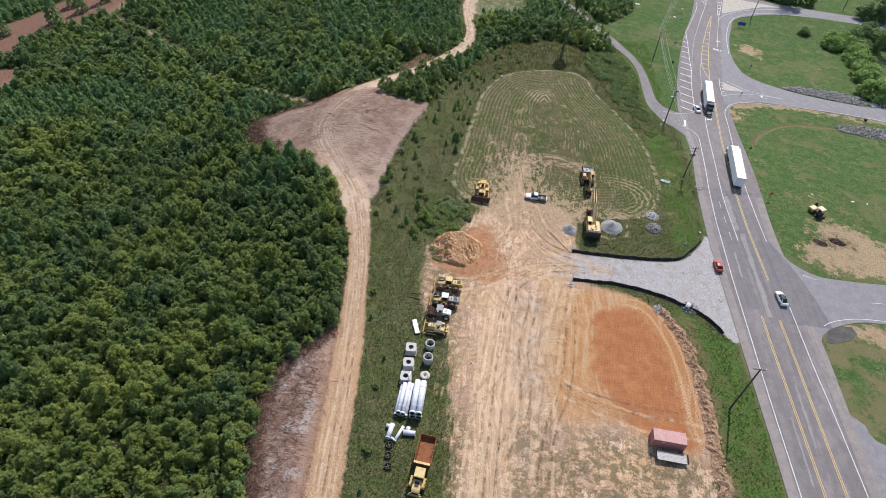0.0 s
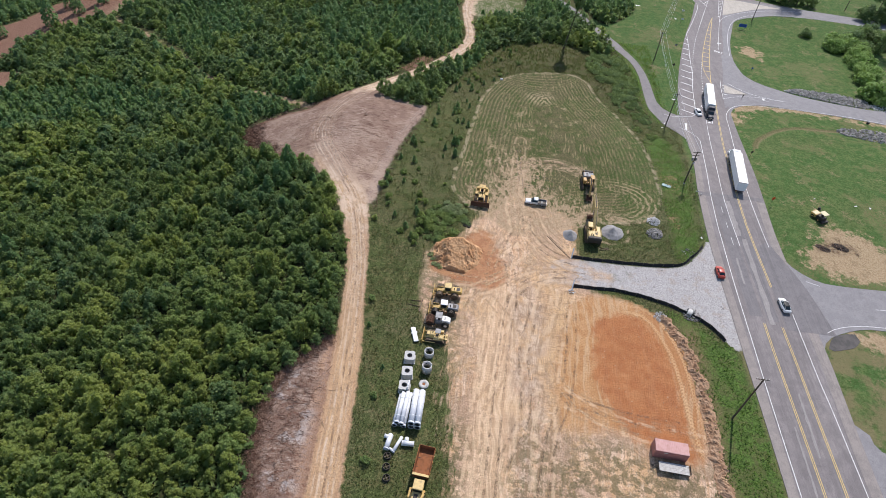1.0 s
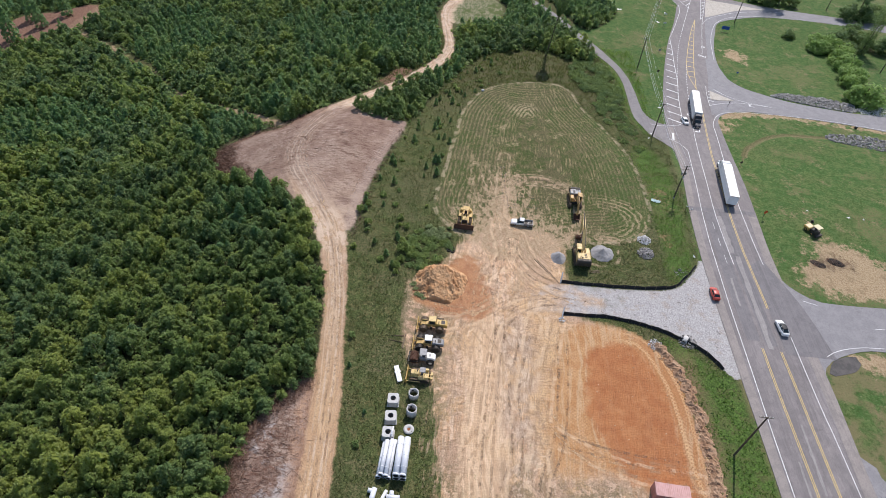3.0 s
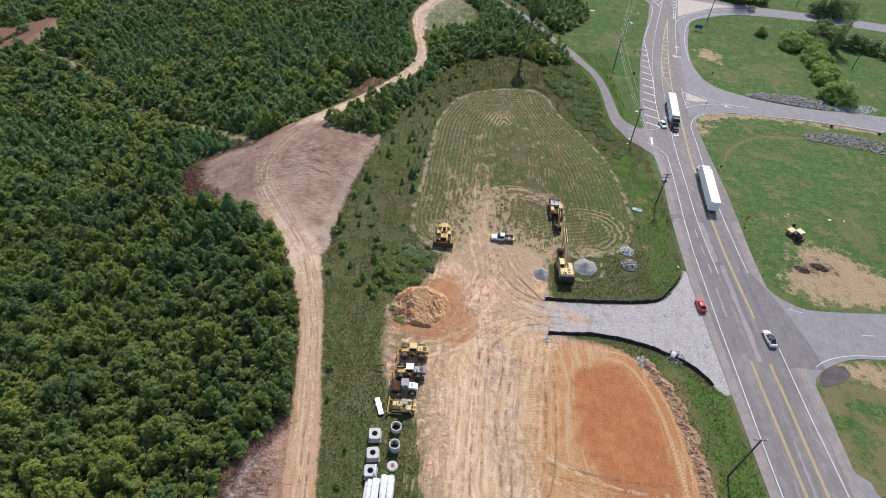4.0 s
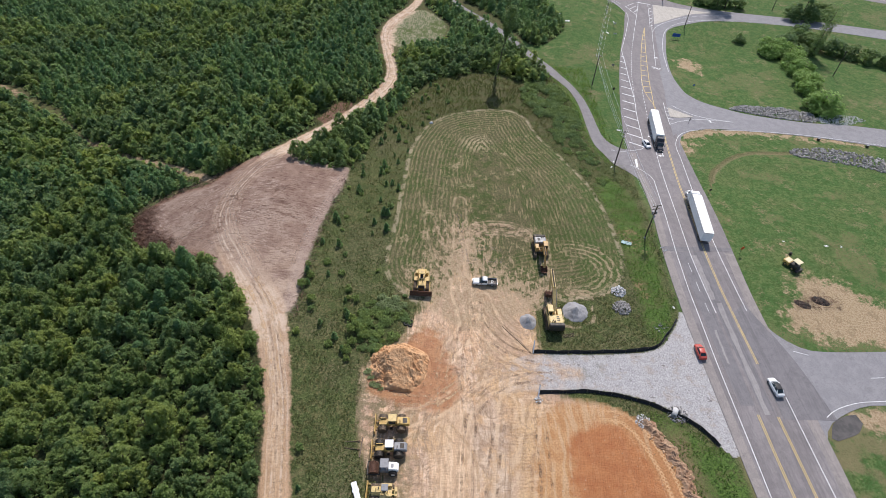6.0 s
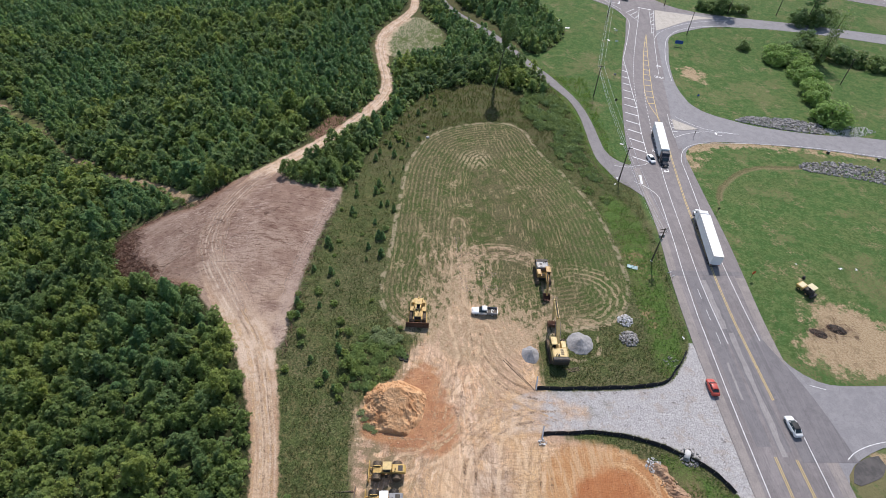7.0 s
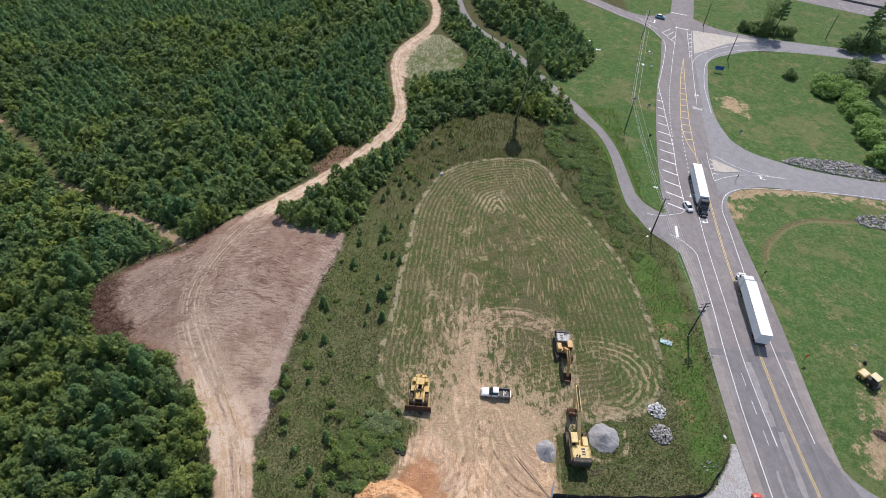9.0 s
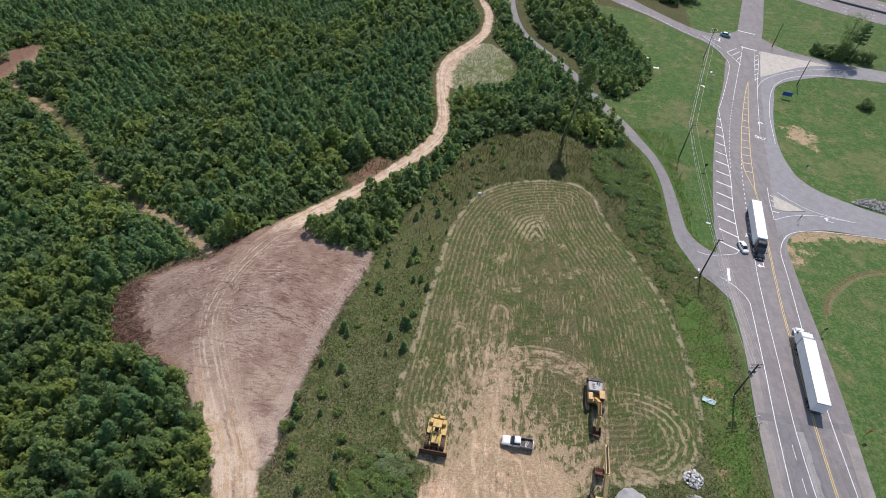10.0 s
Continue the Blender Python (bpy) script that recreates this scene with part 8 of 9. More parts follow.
heap("clay_mound", -3.8, 102.0, 6.7, 6.6, 9.0, 0, HEAP_CLAY, "big heap of orange clay with a cut face", "dirt mound", "", 0.06, 3.0, 0.0,
     ((275, 7.2, 0.44), (262, 5.4, 3.2), (322, 5.6, 0.72), (350, 5.4, 1.0), (60, 6.2, 1.0), (105, 6.0, 1.1), (180, 6.2, 1.1), (140, 6.6, 0.95), (225, 6.0, 0.72)), 150)
heap("gravel_heap", 35.8, 118.4, 3.2, 2.9, 1.9, 30, HEAP_GRAVEL, "rounded grey gravel heap on the field", "gravel heap", "gravel heaps", 0.2, 5.0)
heap("gravel_heap", 24.5, 115.3, 2.0, 2.3, 1.7, 0, HEAP_GRAVEL, "small pale gravel heap beside the excavator", "gravel heap", "gravel heaps", 0.25, 7.0)
heap("debris_heap", 90.8, 121.2, 2.0, 1.2, 0.45, -30, DEBRIS, "dark heap of burnt debris on bare soil", "debris", "debris heaps", 1.6, 11.0)
heap("debris_heap", 95.6, 122.4, 2.3, 1.4, 0.5, -20, DEBRIS, "dark heap of burnt debris on bare soil", "debris", "debris heaps", 1.6, 13.0)


# ---- stones ----
def stones(name, spots, mat, label, category, seed=1):
    """Loose stones, each a rough lump of twenty faces."""
    r_ = np.random.default_rng(seed)
    b = bmesh.new()
    bmesh.ops.create_icosphere(b, subdivisions=1, radius=1)
    base = np.array([q.co[:] for q in b.verts])
    faces = np.array([[q.index for q in f.verts] for f in b.faces])
    b.free()
    v, f = [], []
    for k, (x, y, z, size) in enumerate(spots):
        p = base * r_.uniform(0.6, 1.25, (len(base), 1)) * (r_.uniform(0.7, 1.2, 3)) * size
        a = r_.uniform(0, 6.28)
        q = np.column_stack([p[:, 0] * math.cos(a) - p[:, 1] * math.sin(a), p[:, 0] * math.sin(a) + p[:, 1] * math.cos(a), p[:, 2]])
        v.append(q + (x, y, z)), f.append(faces + k * len(base))
    return tagged(mesh_object(name, np.concatenate(v), np.concatenate(f).tolist(), mat), label, category, "", "stuff")


def strewn(poly, count, s0, s1, seed):
    r_ = np.random.default_rng(seed)
    p = np.array(poly)
    x, y = r_.uniform(p[:, 0].min(), p[:, 0].max(), count * 6), r_.uniform(p[:, 1].min(), p[:, 1].max(), count * 6)
    ok_ = inside(x, y, poly) > 0
    x, y = x[ok_][:count], y[ok_][:count]
    s = r_.uniform(s0, s1, len(x))
    return np.column_stack([x, y, terrain(x, y) + s * 0.35, s])


def mound_stones(x, y, r, h, count, s0, s1, seed):
    r_ = np.random.default_rng(seed)
    a, d = r_.uniform(0, 6.28, count), np.sqrt(r_.uniform(0, 1, count))
    px, py = x + r * d * np.cos(a), y + r * d * np.sin(a)
    s = r_.uniform(s0, s1, count)
    return np.column_stack([px, py, terrain(px, py) + h * (1 - d) + s * 0.3, s])


stones("rock_pile", mound_stones(47.4, 124.6, 1.7, 0.8, 150, 0.12, 0.3, 1), STONE_PALE, "pile of pale quarried rocks in the grass", "rock pile", 3)
stones("rock_pile", mound_stones(47.0, 119.6, 2.1, 0.9, 220, 0.12, 0.3, 2), STONE, "pile of grey quarried rocks in the grass", "rock pile", 4)
stones("rock_pile", mound_stones(44.4, 90.8, 1.5, 0.4, 90, 0.1, 0.24, 5), STONE_PALE, "pale stones spilled beside the clay pad", "rock pile", 5)
stones("rock_pile", mound_stones(51.6, 92.2, 2.0, 0.3, 120, 0.1, 0.26, 6), STONE, "stone apron round a culvert mouth", "rock pile", 6)
stones("rock_pile", mound_stones(54.4, 113.4, 1.6, 0.15, 36, 0.07, 0.18, 7), STONE, "pale stones along the silt fence", "rock pile", 7)
stones("rock_pile", mound_stones(24.3, 95.2, 0.9, 0.4, 40, 0.08, 0.2, 8), STONE_PALE, "few pale stones at the fence end", "rock pile", 8)
stones("riprap", strewn([(112, 220), (117.5, 223.4), (133.4, 222.4), (143, 219), (143, 213), (138.8, 211.8), (124, 215)], 1100, 0.18, 0.5, 9), STONE, "grey riprap stones lining a drainage ditch", "riprap", 9)
stones("riprap", strewn([(121, 190), (122, 192.6), (133, 194.2), (143, 192.5), (156, 186), (156, 178), (146, 180), (137.5, 184), (123, 188)], 1000, 0.18, 0.5, 10), STONE, "grey riprap stones across the grass field", "riprap", 10)
stones("gravel_patch", strewn([(143, 215.8), (150, 218.5), (159, 218), (161, 214.5), (153, 211), (143, 211.6)], 500, 0.1, 0.3, 11), STONE_PALE, "pale gravel spread at the ditch end", "gravel", 11)
berm = along(curve([(44.6, 90.4), (48.3, 83), (49.6, 75.5), (50.2, 68.7), (50, 61), (50.1, 53), (50, 44)]), 260)
br = np.random.default_rng(31)
bp = berm[br.integers(0, 260, 750)] + br.normal(0, 0.55, (750, 2))
bs = br.uniform(0.06, 0.27, 750)
stones("clay_berm", np.column_stack([bp, terrain(bp[:, 0], bp[:, 1]) + bs * 0.5, bs]), CLOD, "broken clay clods along the edge of the graded pad", "berm", 12)
lp = np.column_stack([br.uniform(0, 48, 500), br.uniform(25, 150, 500)])
lp = lp[inside(lp[:, 0], lp[:, 1], LOT) > 0]
ls = br.uniform(0.05, 0.17, len(lp))
stones("clods", np.column_stack([lp, terrain(lp[:, 0], lp[:, 1]) + 0.03 + ls * 0.3, ls]), CLOD, "loose clay clods strewn over the lot", "clods", 13)
hp = np.array([-1.6, 100.5]) + br.normal(0, 1, (420, 2)) * (4.6, 4.2)
hs = br.uniform(0.05, 0.17, 420)
stones("clods", np.column_stack([hp, terrain(hp[:, 0], hp[:, 1]) + 0.03 + hs * 0.3, hs]), CLOD, "clay clods slumped round the big heap", "clods", 14)


# ---- dead brush ----
def brush(name, pts, spread, count, label, seed, lo=0.5, hi=1.9):
    """Tangled sticks pushed up by a dozer."""
    r_ = np.random.default_rng(seed)
    line = along(np.array(pts, float), 200)
    c = line[r_.integers(0, 200, count)] + r_.normal(0, spread, (count, 2))
    z = terrain(c[:, 0], c[:, 1]) + r_.uniform(0.0, 0.5, count)
    a, l, w = r_.uniform(0, 6.28, count), r_.uniform(lo, hi, count), r_.uniform(0.02, 0.055, count)
    u = np.column_stack([np.cos(a), np.sin(a), r_.normal(0, 0.22, count)]) * (l / 2)[:, None]
    q = np.column_stack([-np.sin(a), np.cos(a), np.zeros(count)]) * w[:, None]
    o = np.column_stack([c, z])
    up = np.array((0, 0, 1.0)) * w[:, None]
    v = np.stack([o - u - q, o - u + q, o - u + up * 1.6, o + u - q * 0.5, o + u + q * 0.5, o + u + up], 1).reshape(-1, 3)
    f = [(6 * k + i, 6 * k + j, 6 * k + j + 3, 6 * k + i + 3) for k in range(count) for i, j in ((0, 1), (1, 2), (2, 0))]
    return tagged(mesh_object(name, v, f, STICK), label, "brush", "", "stuff")


brush("brush", [(-31.2, 30), (-33.6, 40.8), (-35.8, 48), (-36, 58), (-34.6, 63), (-31.2, 67.4), (-27.6, 72.6)], 0.9, 2600, "dead brown brush along the cleared forest edge", 41)
brush("brush", [(-75.5, 155), (-75, 149), (-73, 143.5), (-68, 139), (-63, 136.4)], 1.7, 2200, "tangled brown brush pile at the clearing", 42, 0.8, 3.2)
brush("brush", [(-50, 129), (-62.4, 134), (-72, 139)], 0.7, 200, "dead brush along the clearing edge", 43)
brush("brush", [(-74, 157.5), (-67.5, 161.8), (-60.5, 163), (-54, 170)], 0.8, 320, "dead brush along the clearing edge", 44)
brush("brush", [(-30, 35), (-30.5, 50), (-29.5, 64)], 2.3, 700, "dead sticks scattered over the cleared strip", 45, 0.4, 1.6)
brush("brush", [(-62, 146), (-45, 150), (-30, 158)], 6.0, 260, "few dead sticks scattered over the clearing", 46, 0.4, 1.6)
brush("brush", [(-27, 112), (-26.6, 122), (-25.4, 138), (-23.6, 150), (-21.8, 164)], 0.5, 240, "dead brush along the grass strip", 47, 0.4, 1.8)


# ---- silt fences ----
def silt_fence(points, label):
    line = along(curve(points), 90)
    fence = thing("silt_fence", line[0][0], line[0][1], 0, label, "fence", "silt fences")
    base = Vector(fence.matrix_world.translation)
    bm = bmesh.new()
    r_ = np.random.default_rng(5)
    rows_ = []
    for i, (x, y) in enumerate(line):
        t = line[min(i + 1, 89)] - line[max(i - 1, 0)]
        nrm = np.array((-t[1], t[0])) / np.linalg.norm(t)
        z = ground_z(x, y) + 0.03
        h = 0.72 + 0.08 * math.sin(i * 0.9) + r_.uniform(-0.04, 0.04)
        lean = nrm * (0.16 + 0.08 * math.sin(i * 0.37))
        foot = nrm * -0.25
        rows_.append([bm.verts.new(Vector(p) - base) for p in ((x + foot[0], y + foot[1], z + 0.02), (x, y, z + 0.06), (x + lean[0], y + lean[1], z + h), (x + lean[0] + nrm[0] * 0.03, y + lean[1] + nrm[1] * 0.03, z + h), (x + nrm[0] * 0.03, y + nrm[1] * 0.03, z))])
    for a, b in zip(rows_, rows_[1:]):
        for k in range(4):
            bm.faces.new((a[k], b[k], b[k + 1], a[k + 1]))
    part("fabric", bm, FABRIC, fence)
    for i in range(0, 90, 6):
        x, y = line[i]
        z = ground_z(x, y)
        part("stake", box((0.05, 0.05, 1.0), (x - base.x, y - base.y, z - base.z + 0.45), 0.005), WOOD, fence)
    return fence


silt_fence([(24.8, 106.9), (30.3, 106.9), (37.4, 107.1), (50.6, 107.9), (55.2, 111.6), (58.6, 115.8)], "low black fabric silt fence on wooden stakes")
silt_fence([(24.6, 96.9), (31.1, 97.2), (36.5, 97.2), (44.1, 95.5), (50.1, 92.6), (55.1, 88.9), (57.4, 85.2)], "low black fabric silt fence on wooden stakes")

# ---- poles, wires, signs ----


def utility_pole(x, y, h, turn, label, arms=1, gear=False):
    p = thing("utility_pole", x, y, turn, label, "utility pole", "utility poles")
    part("pole", rod((0, 0, -0.2), (0, 0, h), 0.2, 0.13, 12), POLE_WOOD, p)
    for k in range(arms):
        arm = part("crossarm", box((2.4, 0.12, 0.14), (0, 0.16, h - 0.35 - 1.0 * k), 0.02), POLE_WOOD, p)
        for u in (-1.05, -0.45, 0.45, 1.05):
            part("insulator", rod((u, 0.16, h - 0.27 - 1.0 * k), (u, 0.16, h - 0.02 - 1.0 * k), 0.07, 0.04, 8), LIGHT, arm)
        bm = rod((-0.7, 0.14, h - 0.4 - 1.0 * k), (0, 0.12, h - 0.95 - 1.0 * k), 0.02, None, 6)
        rod((0.7, 0.14, h - 0.4 - 1.0 * k), (0, 0.12, h - 0.95 - 1.0 * k), 0.02, None, 6, bm)
        part("brace", bm, STEEL_WORN, p)
    if gear:
        for s in (-1, 1):
            part("transformer", rod((s * 0.5, 0.1, h - 3.0), (s * 0.5, 0.1, h - 2.1), 0.26, None, 14), GREY_PAINT, p)
        part("switch_box", box((0.5, 0.3, 0.7), (0, -0.3, h - 3.6), 0.03), SILVER, p)
        part("guard", box((0.42, 0.42, 0.25), (0, 0, 0.12), 0.03), LIGHT, p)
    return p


POLES = [(58.7, 143.5, 11.2), (59.6, 179.6, 12.2), (63.2, 232.2, 12.0), (86.0, 309.0, 12.0)]
for k, (x, y, h) in enumerate(POLES):
    utility_pole(x, y, h, 0 if k else 12, "tall dark wooden utility pole with crossarms", 2 if k == 0 else 1, k == 0)
utility_pole(54.7, 66.2, 14.0, 0, "tall dark wooden utility pole on the grass verge", 1)
utility_pole(121.5, 298.8, 10.5, 20, "slim wooden utility pole on the grass island", 0)
utility_pole(120.6, 331.6, 10.5, 20, "slim wooden utility pole beside the junction", 0)
utility_pole(170.4, 254.0, 11.0, 30, "wooden utility pole beside the hedge", 1)
utility_pole(176.0, 326.0, 11.0, 30, "wooden utility pole among the far trees", 0)


def wire(a, b, off, sag, dz=0.0):
    """One overhead wire between two poles."""
    z0, z1 = ground_z(a[0], a[1]) + a[2] - dz, ground_z(b[0], b[1]) + b[2] - dz
    bm = bmesh.new()
    pts = []
    for i in range(13):
        t = i / 12
        pts.append(Vector((a[0] + off + (b[0] - a[0]) * t, a[1] + 0.16 + (b[1] - a[1]) * t, z0 + (z1 - z0) * t - sag * 4 * t * (1 - t))))
    o = Vector(pts[0])
    for p, q in zip(pts, pts[1:]):
        rod(p - o, q - o, 0.022, None, 5, bm, False)
    me = bpy.data.meshes.new("power_line")
    bm.to_mesh(me)
    bm.free()
    me.materials.append(PIPE_METAL)
    ob = new("power_line", me)
    ob.location = o
    return tagged(ob, "thin bright overhead power line between poles", "power line", "overhead lines")


for a, b in zip(POLES, POLES[1:]):
    for off in (-1.05, -0.45, 1.05):
        wire(a, b, off, 0.9)
    wire(a, b, 0.1, 1.2, 2.6)


def sign(x, y, turn, shape, mat, h, size, label, legs=1, back=STEEL_WORN):
    s = thing("road_sign", x, y, turn, label, "sign", "road signs")
    for k in range(legs):
        u = 0 if legs == 1 else (-0.5 + k) * size[0] * 0.6
        part("post", box((0.07, 0.07, h), (u, 0, h / 2), 0.01), STEEL_DARK, s)
    w, t = size
    if shape == "diamond":
        bm = box((w, 0.03, w), (0, -0.06, h - 0.1), 0.005, (0, 45, 0))
    elif shape == "octagon":
        bm = rod((0, -0.08, h), (0, -0.05, h), w / 2, None, 8)
    else:
        bm = box((w, 0.04, t), (0, -0.07, h - t / 2), 0.01)
    part("panel", bm, mat, s)
    return s


sign(81.9, 138.0, 15, "diamond", ORANGE_SIGN, 2.3, (0.95, 0.95), "orange-red diamond work sign on a post")
sign(83.4, 164.0, 10, "diamond", STEEL_DARK, 2.1, (0.75, 0.75), "dark-backed diamond sign on a post")
sign(113.4, 286.4, -10, "board", BLUE_SIGN, 2.6, (3.4, 1.5), "wide blue guide sign on two posts", 2)
sign(103.8, 235.5, 5, "diamond", BLUE_SIGN, 1.9, (0.7, 0.7), "small blue sign on a post")
sign(85.1, 289.6, 5, "board", WHITE, 2.4, (1.2, 0.6), "white sign panel on two posts", 2)
sign(82.4, 278.0, 5, "board", WHITE, 2.4, (1.3, 0.6), "white sign panel on two posts", 2)
sign(74.2, 246.6, 0, "board", GREY_PAINT, 2.3, (1.0, 0.7), "grey-backed sign on two posts", 2)
sign(69.8, 226.5, 8, "diamond", STEEL_DARK, 2.2, (0.9, 0.9), "dark-backed diamond sign beside the hatched lane")
sign(92.4, 207.2, 30, "board", STEEL_DARK, 2.4, (0.5, 0.9), "thin sign post on the verge")
for k in range(2):
    s_ = sign(61.2 + 0.5 * k, 138.4 - 1.2 * k, 20, "board", WHITE, 1.5, (1.1, 0.3), "row of small white roadside markers on posts", 2)
for x, y in ((135.5, 199.6), (150.6, 195.9), (167, 192)):
    s_ = thing("cable_pedestal", x, y, 10, "small dark utility pedestal on the verge", "pedestal", "utility pedestals")
    part("case", box((0.8, 0.7, 0.8), (0, 0, 0.4), 0.06), STEEL_DARK, s_)
    part("cap", box((0.88, 0.78, 0.1), (0, 0, 0.84), 0.03), GREY_PAINT, s_)

# ---- odds and ends on the site ----
cul = thing("culvert_pipe", 51.2, 92.6, 60, "short pale concrete culvert mouth under the drive", "culvert")
part("barrel", tube(0.55, 0.42, (-1.2, 0, 0.4), (0.6, 0, 0.4), 24), CONCRETE, cul)
part("flare", slab([(0.5, 0.0), (1.2, 0.0), (1.2, 0.2), (0.5, 0.95)], -0.75, -0.62, None, 0.01), CONCRETE, cul)
part("flare", slab([(0.5, 0.0), (1.2, 0.0), (1.2, 0.2), (0.5, 0.95)], 0.62, 0.75, None, 0.01), CONCRETE, cul)
for x, y, t in ((24.6, 106.6, 80), (24.2, 95.6, 76)):
    q = thing("corner_post", x, y, t, "pale round post leaning at the fence end", "post", "leaning posts")
    part("shaft", rod((0, 0, 0), (2.4, 0, 1.5), 0.14, None, 12), PIPE_METAL, q)
    part("collar", rod((0, 0, -0.05), (0.15, 0, 0.1), 0.18, None, 12), STEEL_WORN, q)
lg = thing("log", 21.4, 110.1, -52, "long thin dark pole lying on the clay", "pole")
part("shaft", rod((-4.8, 0, 0.08), (4.8, 0, 0.08), 0.06, 0.04, 8), POLE_WOOD, lg)
part("cable", rod((-4.6, 0.5, 0.05), (4.4, 0.2, 0.05), 0.03, None, 6), BLACK, lg)
gr = thing("steel_ladder", 33.2, 111.6, 12, "flat steel rack lying on the grass", "rack")
for s in (-1, 1):
    part("side_rail", box((2.8, 0.08, 0.1), (0, s * 0.35, 0.08), 0.01), STEEL_MUD, gr)
for k in range(9):
    part("rung", box((0.07, 0.7, 0.06), (-1.2 + 0.3 * k, 0, 0.1), 0.01), STEEL_MUD, gr)
for x, y in ((-2.9, 114.6), (-2.0, 114.1), (-2.1, 113.2), (-3.1, 113.5)):
    ty_ = thing("tyre", x, y, 0, "old black tyre lying at the thicket", "tyre", "old tyres")
    ob = part("casing", tube(0.52, 0.28, (0, 0, 0), (0, 0, 0.28), 24), RUBBER, ty_)
    part("bead", tube(0.3, 0.26, (0, 0, 0.02), (0, 0, 0.26), 20), BLACK, ty_)
wb = thing("white_block", 2.2, 201.6, 20, "small white block at the field corner", "block")
part("body", box((1.0, 0.7, 0.5), (0, 0, 0.25), 0.08), WHITE, wb)
part("top", box((0.8, 0.5, 0.06), (0, 0, 0.52), 0.02), CONCRETE, wb)
tl = thing("tarp", 53.3, 141.4, -20, "crumpled pale blue tarp in the grass", "tarp")
bm = bmesh.new()
bmesh.ops.create_grid(bm, x_segments=12, y_segments=6, size=1)
for v in bm.verts:
    v.co = (v.co.x * 1.3, v.co.y * 0.6, 0.18 + 0.22 * noise.noise((v.co.x * 2.1, v.co.y * 2.3, 4.0)))
bmesh.ops.solidify(bm, geom=bm.faces[:], thickness=0.03)
part("sheet", bm, plain("pale blue tarp", (0.28, 0.42, 0.42), 0.5, 0, (0.6, 0.62, 0.6), 0.5), tl)
LITTER = plain("torn white plastic", (0.78, 0.78, 0.76), 0.5, 0, (0.5, 0.48, 0.44), 0.5)
for k, (x, y, w) in enumerate(((63.7, 291.2, 2.0), (61.4, 299.1, 1.2), (86.6, 296.4, 1.2), (80.6, 282.6, 1.5), (66.2, 201.3, 1.2), (107.1, 142, 0.9), (111.1, 141.8, 0.7), (59.0, 119.4, 0.7), (58.4, 290.7, 1.3), (96.1, 143.4, 0.5), (58.2, 178, 0.8), (59.6, 181.2, 0.9))):
    lt = thing("litter", x, y, 40 * k, "torn white plastic scrap on the grass", "litter", "litter on the verges")
    bm = bmesh.new()
    bmesh.ops.create_grid(bm, x_segments=7, y_segments=5, size=0.5)
    for v in bm.verts:
        rim = 1 + 0.35 * noise.noise((v.co.x * 3 + k, v.co.y * 3, 1.0))
        v.co = (v.co.x * w * rim, v.co.y * w * 0.55 * rim, 0.12 + 0.16 * noise.noise((v.co.x * 4, v.co.y * 4, k)))
    bmesh.ops.solidify(bm, geom=bm.faces[:], thickness=0.02)
    part("scrap", bm, LITTER, lt)
    part("fold", box((w * 0.4, 0.12, 0.1), (0.1, 0.05, 0.16), 0.02, (0, 0, 0.4)), LITTER, lt)
WOOD_OLD = plain("dark weathered timber", (0.16, 0.115, 0.085), 0.9, 0, (0.08, 0.06, 0.05), 0.5)
for x, y, t in ((-10.3, 84.6, 86), (-11.9, 85.6, 4), (-12.0, 84.2, -6)):
    fr = thing("timber", x, y, t, "old timber lying in the weeds", "timber", "old timbers")
    part("beam", box((4.0 if t > 50 else 3.0, 0.2 if t > 50 else 0.08, 0.16), (0, 0, 0.1), 0.02), WOOD_OLD, fr)
    part("nail_plate", box((0.3, 0.2, 0.02), (1.2, 0, 0.19), 0), RUST_DARK, fr)

# ---- single trees and shrubs ----


def tall_pine(x, y, h, label):
    t = thing("pine_tree", x, y, 0, label, "tree", "tall trees")
    r_ = np.random.default_rng(int(abs(x) * 7 + y))
    part("trunk", rod((0, 0, -0.3), (0.4, 0.2, h * 0.96), h * 0.014, h * 0.004, 10), BARK, t)
    leaves = []
    bm = bmesh.new()
    for k in range(26):
        z = h * (0.45 + 0.54 * (k / 26) ** 0.9)
        a = k * 2.4 + r_.uniform(-0.3, 0.3)
        l = h * (0.17 - 0.11 * (k / 26)) * r_.uniform(0.6, 1.15)
        tip = Vector((l * math.cos(a), l * math.sin(a), z + l * 0.15))
        rod((0, 0, z), tip, 0.07, 0.02, 5, bm)
        for q in range(3):
            c = tip * (0.55 + 0.22 * q)
            c.z = z + l * 0.05 * (q + 1)
            d = r_.normal(0, 1, (46, 3))
            d /= np.linalg.norm(d, axis=1)[:, None]
            leaves.append(leaves_at(r_, np.array(c) + d * (l * 0.3) * (1, 1, 0.6), d, 0.45))
    part("limb", bm, BARK, t)
    tr = np.concatenate(leaves)
    cr = new("crown", tri_mesh("crown", tr, r_.uniform(0, 0.6, len(tr)), [LEAF_PINE]))
    cr.parent = t
    return t




